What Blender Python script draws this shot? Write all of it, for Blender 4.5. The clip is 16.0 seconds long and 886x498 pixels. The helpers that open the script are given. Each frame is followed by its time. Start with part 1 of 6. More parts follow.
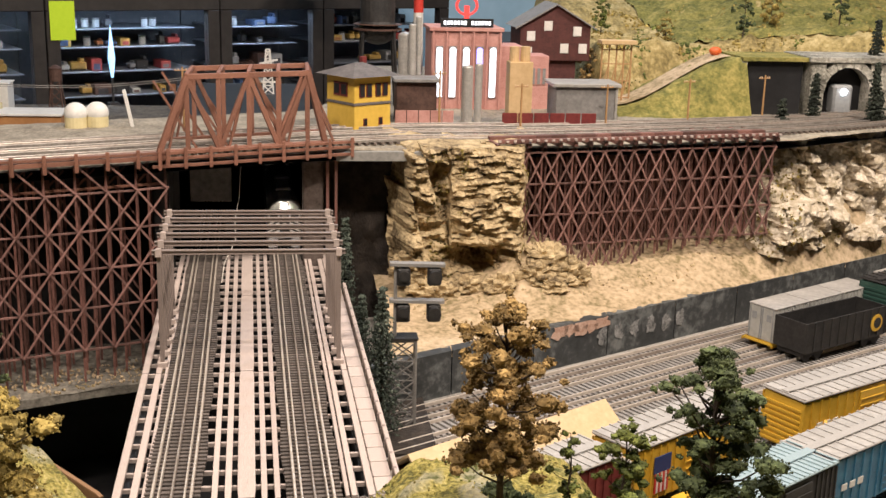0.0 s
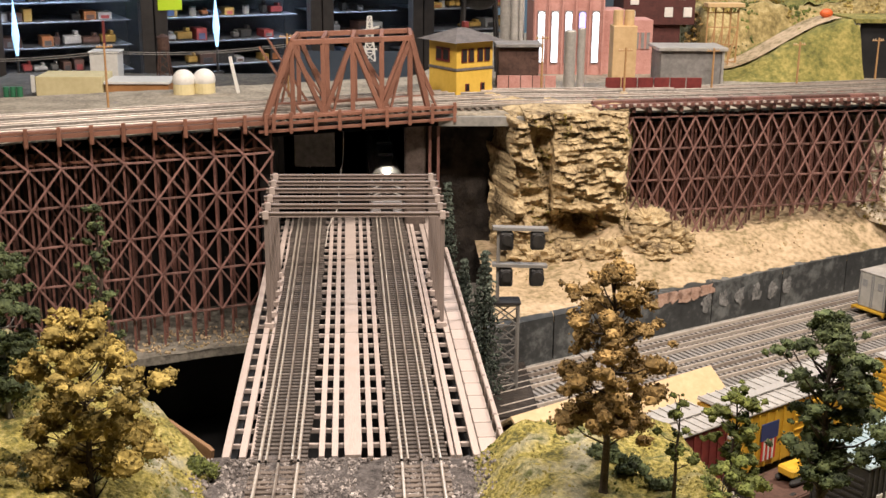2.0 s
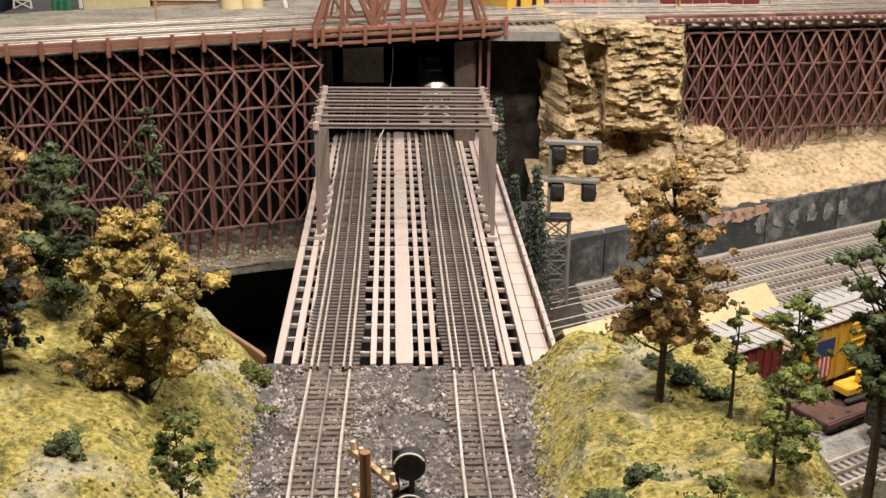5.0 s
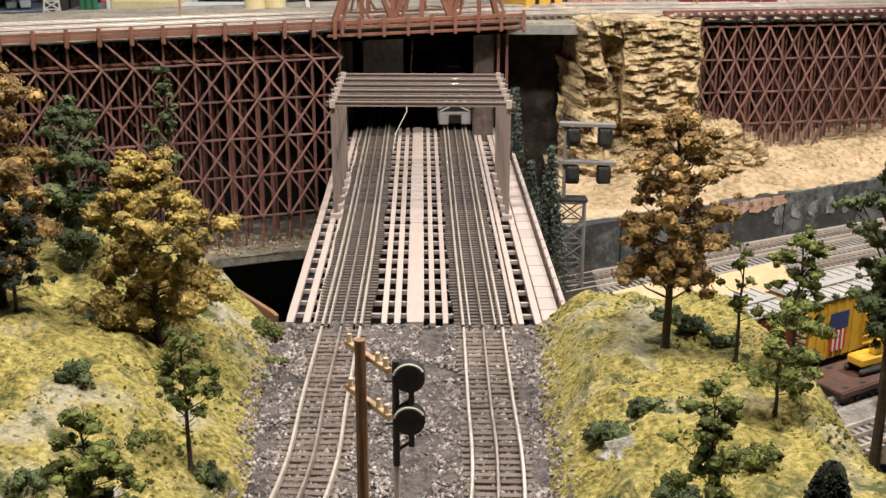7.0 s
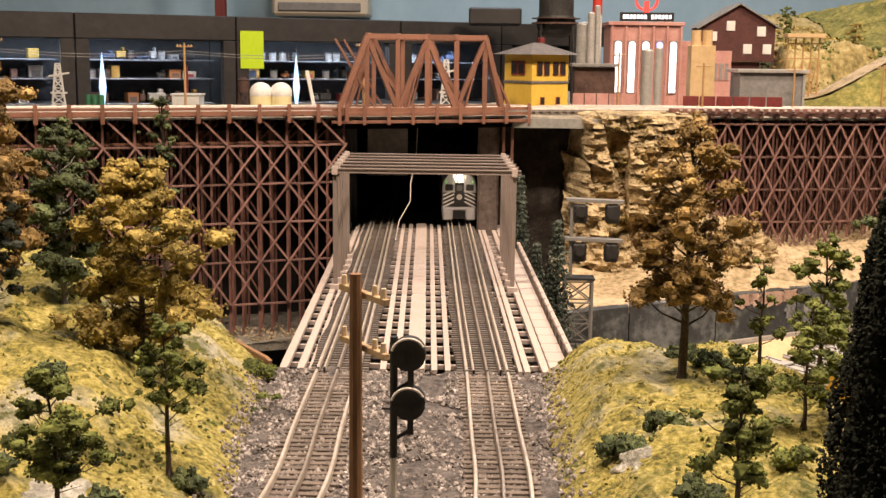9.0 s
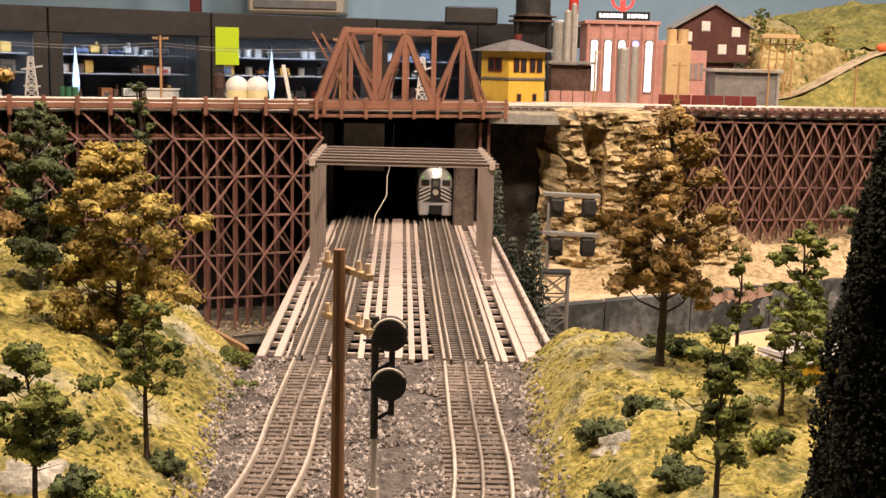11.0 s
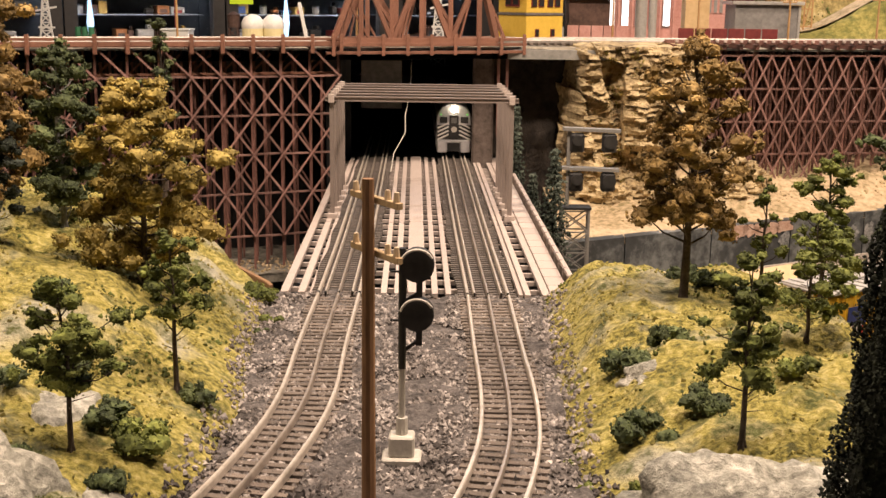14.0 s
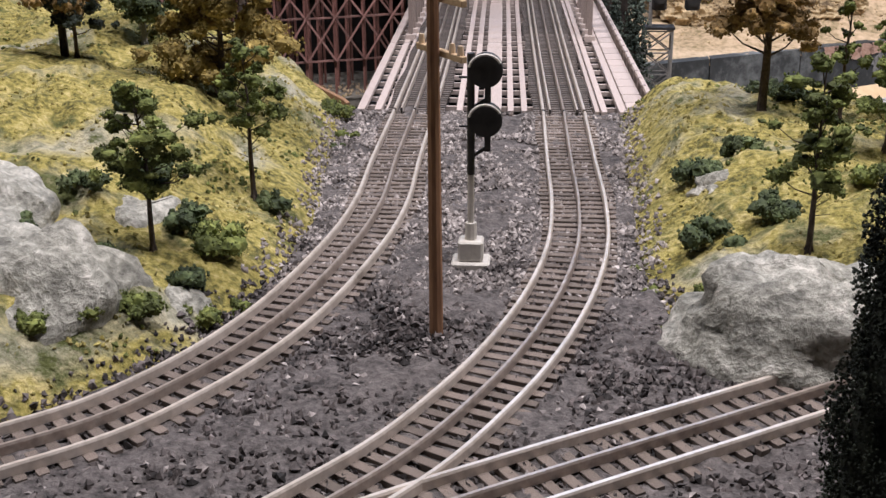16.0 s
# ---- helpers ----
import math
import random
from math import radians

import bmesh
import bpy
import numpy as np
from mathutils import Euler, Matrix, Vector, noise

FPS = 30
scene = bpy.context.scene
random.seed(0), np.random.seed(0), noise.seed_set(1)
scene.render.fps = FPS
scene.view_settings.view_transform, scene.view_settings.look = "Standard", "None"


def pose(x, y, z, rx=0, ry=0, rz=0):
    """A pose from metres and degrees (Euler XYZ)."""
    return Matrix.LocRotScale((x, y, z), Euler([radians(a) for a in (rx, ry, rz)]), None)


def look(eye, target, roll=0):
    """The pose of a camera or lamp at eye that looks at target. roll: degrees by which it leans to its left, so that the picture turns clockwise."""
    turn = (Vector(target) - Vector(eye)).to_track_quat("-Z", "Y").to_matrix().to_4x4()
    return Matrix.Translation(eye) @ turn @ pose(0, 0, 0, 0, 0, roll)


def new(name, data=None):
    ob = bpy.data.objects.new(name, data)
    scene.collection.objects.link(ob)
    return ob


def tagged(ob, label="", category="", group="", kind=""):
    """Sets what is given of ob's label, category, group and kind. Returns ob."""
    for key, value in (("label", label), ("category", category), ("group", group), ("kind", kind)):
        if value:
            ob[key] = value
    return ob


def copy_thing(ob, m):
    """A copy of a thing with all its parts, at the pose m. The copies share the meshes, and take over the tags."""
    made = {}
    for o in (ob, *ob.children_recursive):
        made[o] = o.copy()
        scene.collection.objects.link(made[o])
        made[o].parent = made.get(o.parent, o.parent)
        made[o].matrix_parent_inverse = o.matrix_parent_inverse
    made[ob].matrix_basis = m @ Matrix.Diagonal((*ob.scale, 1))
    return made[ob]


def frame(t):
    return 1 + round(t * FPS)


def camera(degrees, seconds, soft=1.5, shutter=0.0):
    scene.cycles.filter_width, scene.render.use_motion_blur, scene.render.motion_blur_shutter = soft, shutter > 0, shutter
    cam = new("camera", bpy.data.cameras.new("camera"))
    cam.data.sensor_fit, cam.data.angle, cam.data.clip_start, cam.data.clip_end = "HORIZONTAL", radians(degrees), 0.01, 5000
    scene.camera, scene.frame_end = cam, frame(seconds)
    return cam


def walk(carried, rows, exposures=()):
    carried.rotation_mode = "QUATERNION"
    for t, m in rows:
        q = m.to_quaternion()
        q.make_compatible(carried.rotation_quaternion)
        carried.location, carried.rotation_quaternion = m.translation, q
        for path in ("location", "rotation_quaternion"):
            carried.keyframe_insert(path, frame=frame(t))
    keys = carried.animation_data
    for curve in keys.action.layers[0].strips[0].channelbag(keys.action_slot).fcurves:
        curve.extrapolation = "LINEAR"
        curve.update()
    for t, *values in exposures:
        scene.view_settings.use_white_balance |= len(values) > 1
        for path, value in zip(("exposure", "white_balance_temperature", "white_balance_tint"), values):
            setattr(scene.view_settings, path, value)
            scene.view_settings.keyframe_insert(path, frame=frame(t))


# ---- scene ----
cam = camera(42.0, 16.0)
PATH = [
    (0, (0.045, -0.826, 0.445), (0.295, 1.093, -0.062), 1.5),
    (0.5, (0.042, -0.827, 0.441), (0.25, 1.094, -0.073), 1.1),
    (1, (0.041, -0.827, 0.441), (0.2, 1.097, -0.084), 0.8),
    (1.5, (0.039, -0.827, 0.438), (0.159, 1.096, -0.1), 0.7),
    (2, (0.037, -0.827, 0.437), (0.121, 1.091, -0.121), 0.5),
    (2.5, (0.035, -0.825, 0.432), (0.095, 1.089, -0.144), 0.5),
    (3, (0.036, -0.825, 0.431), (0.074, 1.082, -0.17), 0.3),
    (3.5, (0.033, -0.819, 0.428), (0.058, 1.082, -0.191), 0.3),
    (4, (0.034, -0.817, 0.427), (0.047, 1.079, -0.21), 0.2),
    (4.5, (0.032, -0.817, 0.422), (0.043, 1.073, -0.232), 0.3),
    (5, (0.028, -0.82, 0.415), (0.039, 1.064, -0.258), 0.4),
    (5.2, (0.026, -0.82, 0.411), (0.038, 1.062, -0.268), 0.5),
    (7.3, (0.049, -0.852, 0.336), (-0.001, 1.063, -0.236), 0.1),
    (7.5, (0.051, -0.85, 0.321), (-0.004, 1.074, -0.221), 0.2),
    (8, (0.044, -0.844, 0.296), (-0.017, 1.101, -0.168), 0.2),
    (8.5, (0.041, -0.84, 0.273), (-0.013, 1.124, -0.1), 0.5),
    (9, (0.044, -0.836, 0.249), (-0.004, 1.135, -0.083), 0.7),
    (11.5, (0.036, -0.838, 0.238), (0.046, 1.135, -0.088), 1.4),
    (12, (0.033, -0.838, 0.238), (0.048, 1.133, -0.1), 1.4),
    (12.5, (0.034, -0.839, 0.237), (0.045, 1.129, -0.118), 1.3),
    (13, (0.036, -0.839, 0.236), (0.039, 1.126, -0.138), 1.1),
    (13.5, (0.035, -0.839, 0.236), (0.026, 1.121, -0.161), 1.0),
    (14, (0.034, -0.839, 0.233), (0.009, 1.115, -0.194), 0.7),
    (14.5, (0.038, -0.841, 0.231), (-0.01, 1.102, -0.241), 0.6),
    (15, (0.046, -0.843, 0.226), (-0.038, 1.081, -0.311), 0.2),
    (15.5, (0.043, -0.843, 0.223), (-0.079, 1.057, -0.391), -0.1),
    (16, (0.044, -0.848, 0.22), (-0.127, 1.019, -0.479), -0.5),
]
walk(cam, [(t, look(eye, target, roll)) for t, eye, target, roll in PATH],
     [(0, 0.0, 5800, 11), (3.5, 0.05, 5750, 10), (5.2, 0.05, 5550, 8), (7.4, 0.06, 5450, 7), (8, 0.10, 6000, 11), (9, 0.17, 6600, 15), (12.5, 0.15, 6700, 17), (14.5, 0.06, 6400, 14), (15.2, 0.0, 5700, 11), (16, -0.15, 4950, 13)])

# ---- room light ----
world = bpy.data.worlds.new("room_air")
world.use_nodes = True
world.node_tree.nodes["Background"].inputs[0].default_value = (0.9, 0.85, 0.8, 1)
world.node_tree.nodes["Background"].inputs[1].default_value = 0.01
scene.world = world
scene.view_settings.exposure = 0.0


def lamp(name, eye, target, sx, sy, watts, colour):
    d = bpy.data.lights.new(name, "AREA")
    d.shape, d.size, d.size_y, d.energy, d.color = "RECTANGLE", sx, sy, watts, colour
    ob = new(name, d)
    ob.matrix_basis = look(eye, target)
    return ob


WARM = (1.0, 0.80, 0.60)
lamp("ceiling_lamp_light", (0.35, -0.45, 1.62), (0.25, 0.15, 0), 0.34, 0.12, 34, WARM)
lamp("ceiling_lamp_light", (1.25, 0.35, 1.62), (0.65, 0.85, 0), 0.34, 0.12, 34, WARM)
lamp("ceiling_lamp_light", (-0.55, -0.25, 1.62), (-0.3, 0.25, 0), 0.3, 0.12, 25, WARM)
lamp("ceiling_lamp_light", (0.3, 1.9, 1.62), (0.3, 1.7, 0), 0.9, 0.12, 11, (0.80, 0.90, 1.0))
# Added fill above the shelves, raised for the grey haze in the glass.
for sx, sy in ((-1.0, 1.84), (-0.25, 2.20)):
    lamp("cabinet_strip_light", (sx, sy, 0.272), (sx - 0.013, sy + 0.027, 0), 0.7, 0.03, 1.6, (0.75, 0.87, 1.0))


# ---- materials ----
def mat(name, c1, c2, size=0.02, rough=0.7, bump=0.3, metal=0.0, fine=5.0, spread=0.0, c3=None, stretch=(1, 1, 1), depth=0.002, coords="Object", island=0.0):
    """Two-scale noise colour with relief; size is the large pattern's size in metres."""
    m = bpy.data.materials.new(name)
    m.use_nodes = True
    nt = m.node_tree
    n, l = nt.nodes, nt.links
    b = n["Principled BSDF"]
    b.inputs["Roughness"].default_value, b.inputs["Metallic"].default_value = rough, metal
    if coords == "World":
        tc = n.new("ShaderNodeNewGeometry")
        src = tc.outputs["Position"]
    else:
        tc = n.new("ShaderNodeTexCoord")
        src = tc.outputs["Object"]
    mp = n.new("ShaderNodeMapping")
    mp.inputs["Scale"].default_value = stretch
    l.new(src, mp.inputs[0])
    big, small = n.new("ShaderNodeTexNoise"), n.new("ShaderNodeTexNoise")
    for t, s, d in ((big, 1 / size, 4), (small, fine / size, 6)):
        t.inputs["Scale"].default_value, t.inputs["Detail"].default_value = s, d
        t.inputs["Roughness"].default_value = 0.65
        l.new(mp.outputs[0], t.inputs["Vector"])
    add = n.new("ShaderNodeMath")
    add.operation = "ADD"
    half = n.new("ShaderNodeMath")
    half.operation = "MULTIPLY"
    half.inputs[1].default_value = 0.5
    l.new(big.outputs[0], add.inputs[0])
    l.new(small.outputs[0], add.inputs[1])
    l.new(add.outputs[0], half.inputs[0])
    ramp = n.new("ShaderNodeValToRGB")
    ramp.color_ramp.elements[0].position, ramp.color_ramp.elements[1].position = 0.38, 0.62
    ramp.color_ramp.elements[0].color, ramp.color_ramp.elements[1].color = (*c1, 1), (*c2, 1)
    if c3:
        e = ramp.color_ramp.elements.new(0.5)
        e.color = (*c3, 1)
    l.new(half.outputs[0], ramp.inputs[0])
    out = ramp.outputs[0]
    if spread:
        oi = n.new("ShaderNodeObjectInfo")
        hsv = n.new("ShaderNodeHueSaturation")
        rng = n.new("ShaderNodeMapRange")
        rng.inputs["To Min"].default_value, rng.inputs["To Max"].default_value = 1 - spread, 1 + spread
        l.new(oi.outputs["Random"], rng.inputs["Value"])
        l.new(rng.outputs[0], hsv.inputs["Value"])
        l.new(out, hsv.inputs["Color"])
        out = hsv.outputs[0]
    if island:
        gi = n.new("ShaderNodeNewGeometry")
        hs = n.new("ShaderNodeHueSaturation")
        rg = n.new("ShaderNodeMapRange")
        rg.inputs["To Min"].default_value, rg.inputs["To Max"].default_value = 1 - island, 1 + island
        l.new(gi.outputs["Random Per Island"], rg.inputs["Value"])
        l.new(rg.outputs[0], hs.inputs["Value"])
        l.new(out, hs.inputs["Color"])
        out = hs.outputs[0]
    l.new(out, b.inputs["Base Color"])
    if bump:
        bp = n.new("ShaderNodeBump")
        bp.inputs["Strength"].default_value, bp.inputs["Distance"].default_value = bump, depth
        l.new(half.outputs[0], bp.inputs["Height"])
        l.new(bp.outputs[0], b.inputs["Normal"])
    return m


def glow(name, colour, strength):
    m = bpy.data.materials.new(name)
    m.use_nodes = True
    b = m.node_tree.nodes["Principled BSDF"]
    b.inputs["Base Color"].default_value = (*colour, 1)
    b.inputs["Emission Color"].default_value = (*colour, 1)
    b.inputs["Emission Strength"].default_value = strength
    return m


def glass(name, colour, rough=0.02):
    m = bpy.data.materials.new(name)
    m.use_nodes = True
    b = m.node_tree.nodes["Principled BSDF"]
    b.inputs["Base Color"].default_value, b.inputs["Roughness"].default_value = (*colour, 1), rough
    b.inputs["Transmission Weight"].default_value, b.inputs["IOR"].default_value = 1.0, 1.1
    return m


M_BRACE = mat("trestle_brace", (0.11, 0.052, 0.042), (0.33, 0.19, 0.165), 0.015, 0.5, 0.3, spread=0.35)
M_TRESTLE = mat("trestle_timber", (0.062, 0.025, 0.020), (0.245, 0.122, 0.10), 0.015, 0.55, 0.3, spread=0.5)
M_RUST = mat("rust_truss", (0.11, 0.042, 0.026), (0.34, 0.165, 0.11), 0.015, 0.6, 0.2, spread=0.15)
M_PINK = mat("pale_deck_timber", (0.38, 0.315, 0.285), (0.57, 0.485, 0.445), 0.03, 0.7, 0.2, spread=0.08)
M_PORTAL = mat("portal_steel", (0.16, 0.13, 0.118), (0.31, 0.255, 0.23), 0.02, 0.55, 0.15, spread=0.1)
M_TIE = mat("dark_tie", (0.05, 0.042, 0.038), (0.15, 0.125, 0.11), 0.006, 0.85, 0.3, spread=0.3)
M_TIE2 = mat("brown_tie", (0.075, 0.058, 0.048), (0.22, 0.18, 0.15), 0.006, 0.85, 0.3, spread=0.3)
M_RAIL = mat("rail_steel", (0.50, 0.44, 0.38), (0.72, 0.65, 0.58), 0.02, 0.35, 0.05, metal=0.35)
M_RAILD = mat("dark_rail", (0.30, 0.25, 0.215), (0.48, 0.42, 0.37), 0.02, 0.35, 0.1, metal=0.4)
M_RAIL2 = mat("weathered_rail", (0.20, 0.18, 0.16), (0.36, 0.33, 0.30), 0.02, 0.4, 0.05, metal=0.35)
M_BALLAST = mat("grey_ballast", (0.10, 0.09, 0.085), (0.36, 0.33, 0.31), 0.006, 0.9, 0.9, fine=3, spread=0.25, coords="World")
M_BED = mat("ballast_bed", (0.028, 0.024, 0.023), (0.17, 0.15, 0.143), 0.008, 0.95, 1.0, fine=3, coords="World", depth=0.004)
M_STONE = mat("ballast_stone", (0.11, 0.095, 0.09), (0.42, 0.38, 0.36), 0.02, 0.9, 0.3, coords="World", island=0.55)
M_ROCK = mat("tan_rock", (0.12, 0.085, 0.045), (0.62, 0.50, 0.30), 0.05, 0.85, 1.0, fine=6, c3=(0.44, 0.34, 0.19), coords="World", depth=0.006)
M_GREYROCK = mat("grey_rock", (0.13, 0.125, 0.105), (0.66, 0.63, 0.56), 0.035, 0.6, 1.0, fine=7, c3=(0.34, 0.33, 0.28), coords="World", depth=0.008)
M_SAND = mat("sandy_slope", (0.20, 0.16, 0.075), (0.58, 0.45, 0.30), 0.07, 0.9, 0.8, fine=8, c3=(0.45, 0.345, 0.215), coords="World")
M_CONCRETE = mat("dark_concrete", (0.028, 0.031, 0.033), (0.17, 0.18, 0.18), 0.08, 0.7, 0.3, fine=6, c3=(0.05, 0.054, 0.056), coords="World")
# Black paint, also the stand-in for darkness in gorge, tunnels and openings.
M_BLACK = mat("black_paint_and_dark", (0.006, 0.006, 0.007), (0.016, 0.016, 0.018), 0.05, 0.6, 0.1)
M_YARD = mat("yard_gravel", (0.17, 0.16, 0.15), (0.40, 0.38, 0.35), 0.03, 0.95, 0.8, fine=8, coords="World")
M_PLATEAU = mat("plateau_gravel", (0.16, 0.14, 0.11), (0.38, 0.34, 0.27), 0.04, 0.95, 0.7, fine=8, coords="World")


def ground_mat():
    """Sand and yellow-green turf, mixed by noise and by the slope."""
    m = mat("turf_hill", (0.09, 0.085, 0.020), (0.56, 0.47, 0.19), 0.03, 0.95, 1.0, fine=8, c3=(0.35, 0.30, 0.07), coords="World", depth=0.007)
    nt = m.node_tree
    n, l = nt.nodes, nt.links
    b = n["Principled BSDF"]
    old = b.inputs["Base Color"].links[0].from_socket
    geo = n.new("ShaderNodeNewGeometry")
    w = n.new("ShaderNodeTexNoise")
    w.inputs["Scale"].default_value, w.inputs["Detail"].default_value = 17, 6
    l.new(geo.outputs["Position"], w.inputs["Vector"])
    r = n.new("ShaderNodeValToRGB")
    r.color_ramp.elements[0].position, r.color_ramp.elements[1].position = 0.54, 0.68
    l.new(w.outputs[0], r.inputs[0])
    mix = n.new("ShaderNodeMix")
    mix.data_type = "RGBA"
    l.new(r.outputs[0], mix.inputs[0])
    l.new(old, mix.inputs[6])
    mix.inputs[7].default_value = (0.46, 0.435, 0.35, 1)
    w2 = n.new("ShaderNodeTexNoise")
    w2.inputs["Scale"].default_value, w2.inputs["Detail"].default_value = 34, 6
    w2.inputs["Roughness"].default_value = 0.7
    l.new(geo.outputs["Position"], w2.inputs["Vector"])
    r2 = n.new("ShaderNodeValToRGB")
    r2.color_ramp.elements[0].position, r2.color_ramp.elements[1].position = 0.50, 0.64
    l.new(w2.outputs[0], r2.inputs[0])
    mix2 = n.new("ShaderNodeMix")
    mix2.data_type = "RGBA"
    l.new(r2.outputs[0], mix2.inputs[0])
    l.new(mix.outputs[2], mix2.inputs[6])
    mix2.inputs[7].default_value = (0.085, 0.095, 0.022, 1)
    l.new(mix2.outputs[2], b.inputs["Base Color"])
    return m


M_TURF = ground_mat()


# ---- mesh helpers ----
def mesh_from(bm, name):
    me = bpy.data.meshes.new(name)
    bm.to_mesh(me)
    bm.free()
    return me


def part(name, bm, material, parent=None, label="", smooth=False):
    me = mesh_from(bm, name)
    me.materials.append(material)
    if smooth:
        me.shade_smooth()
    ob = new(name, me)
    if parent:
        ob.parent = parent
    if label:
        ob["label"] = label
    return ob


def thing(name, label, category, group="", m=None):
    ob = new(name)
    ob.empty_display_size = 0.01
    if m:
        ob.matrix_basis = m
    return tagged(ob, label, category, group)


def box(bm, lo, hi, bevel=0.0):
    c = [(a + b) / 2 for a, b in zip(lo, hi)]
    s = [abs(b - a) for a, b in zip(lo, hi)]
    r = bmesh.ops.create_cube(bm, size=1, matrix=Matrix.LocRotScale(c, None, s))
    if bevel:
        es = list({e for v in r["verts"] for e in v.link_edges})
        bmesh.ops.bevel(bm, geom=es, offset=bevel, segments=1, affect="EDGES")
    return bm


def pbox(name, lo, hi, material, parent, bevel=0.0006, label=""):
    bm = bmesh.new()
    box(bm, lo, hi, bevel)
    return part(name, bm, material, parent, label)


def cyl(bm, p, q, r1, r2=None, seg=10):
    p, q = Vector(p), Vector(q)
    d = q - p
    m = Matrix.Translation((p + q) / 2) @ d.to_track_quat("Z", "Y").to_matrix().to_4x4()
    bmesh.ops.create_cone(bm, cap_ends=True, segments=seg, radius1=r1, radius2=r1 if r2 is None else r2, depth=d.length, matrix=m)
    return bm


def ball(bm, c, r, sx=1, sy=1, sz=1, seg=12):
    bmesh.ops.create_uvsphere(bm, u_segments=seg, v_segments=max(6, seg * 2 // 3), radius=r, matrix=Matrix.LocRotScale(c, None, (sx, sy, sz)))
    return bm


UNIT = {}


def unit_bar(material):
    """A bevelled unit bar along z, shared by all bars of one material."""
    if material.name not in UNIT:
        bm = bmesh.new()
        box(bm, (-0.5, -0.5, -0.5), (0.5, 0.5, 0.5), 0.06)
        UNIT[material.name] = mesh_from(bm, "bar_" + material.name)
        UNIT[material.name].materials.append(material)
    return UNIT[material.name]


def bar(name, p, q, w, h, material, parent):
    """A timber or steel bar from p to q, w wide (level) and h deep."""
    p, q = Vector(p), Vector(q)
    d = q - p
    ob = new(name, unit_bar(material))
    if abs(d.normalized().z) > 0.999:
        rot = Matrix.Identity(3)
    else:
        z = d.normalized()
        x = z.cross(Vector((0, 0, 1))).normalized()
        y = z.cross(x)
        rot = Matrix((x, y, z)).transposed()
    ob.parent = parent
    ob.matrix_basis = Matrix.Translation((p + q) / 2) @ rot.to_4x4() @ Matrix.Diagonal((w, h, d.length, 1))
    return ob


def sheet(name, nx, ny, fn, material, parent=None, smooth=True):
    """A surface over the unit square: fn(u, v) gives the point."""
    vs = [fn(i / nx, j / ny) for j in range(ny + 1) for i in range(nx + 1)]
    fs = [(j * (nx + 1) + i, j * (nx + 1) + i + 1, (j + 1) * (nx + 1) + i + 1, (j + 1) * (nx + 1) + i) for j in range(ny) for i in range(nx)]
    me = bpy.data.meshes.new(name)
    me.from_pydata(vs, [], fs)
    me.materials.append(material)
    if smooth:
        me.shade_smooth()
    ob = new(name, me)
    if parent:
        ob.parent = parent
    return ob


def fbm(x, y, z=0.0, octaves=4):
    return noise.fractal(Vector((x, y, z)), 1.0, 2.0, octaves)


def smooth(a, b, x):
    t = min(1, max(0, (x - a) / (b - a)))
    return t * t * (3 - 2 * t)


def path_points(knots, step):
    """Even points along a smooth curve through the knots."""
    pts = []
    k = [Vector((*p, 0)) if len(p) == 2 else Vector(p) for p in knots]
    k = [2 * k[0] - k[1]] + k + [2 * k[-1] - k[-2]]
    for i in range(1, len(k) - 2):
        a, b, c, d = k[i - 1:i + 3]
        for j in range(24):
            t = j / 24
            pts.append(0.5 * (2 * b + (c - a) * t + (2 * a - 5 * b + 4 * c - d) * t * t + (3 * b - a - 3 * c + d) * t ** 3))
    pts.append(k[-2])
    out, acc = [pts[0]], 0.0
    for a, b in zip(pts, pts[1:]):
        seg = (b - a).length
        while acc + seg >= step:
            f = (step - acc) / seg
            a = a.lerp(b, f)
            seg = (b - a).length
            acc = 0.0
            out.append(a.copy())
        acc += seg
    return out


def sweep(name, pts, offset, z, w, h, material, parent):
    """A rail: a bevelled bar section swept along the points, offset sideways."""
    prof = [(-w / 2, 0), (-w / 2, h * 0.8), (-w * 0.3, h), (w * 0.3, h), (w / 2, h * 0.8), (w / 2, 0)]
    vs, fs = [], []
    for i, p in enumerate(pts):
        d = (pts[min(i + 1, len(pts) - 1)] - pts[max(i - 1, 0)]).normalized()
        side = Vector((d.y, -d.x, 0))
        for a, b in prof:
            q = p + side * (offset + a)
            vs.append((q.x, q.y, q.z + z + b))
    k = len(prof)
    for i in range(len(pts) - 1):
        for j in range(k - 1):
            fs.append((i * k + j, i * k + j + 1, (i + 1) * k + j + 1, (i + 1) * k + j))
    me = bpy.data.meshes.new(name)
    me.from_pydata(vs, [], fs)
    me.materials.append(material)
    ob = new(name, me)
    ob.parent = parent
    return ob


GAUGE = 0.03175


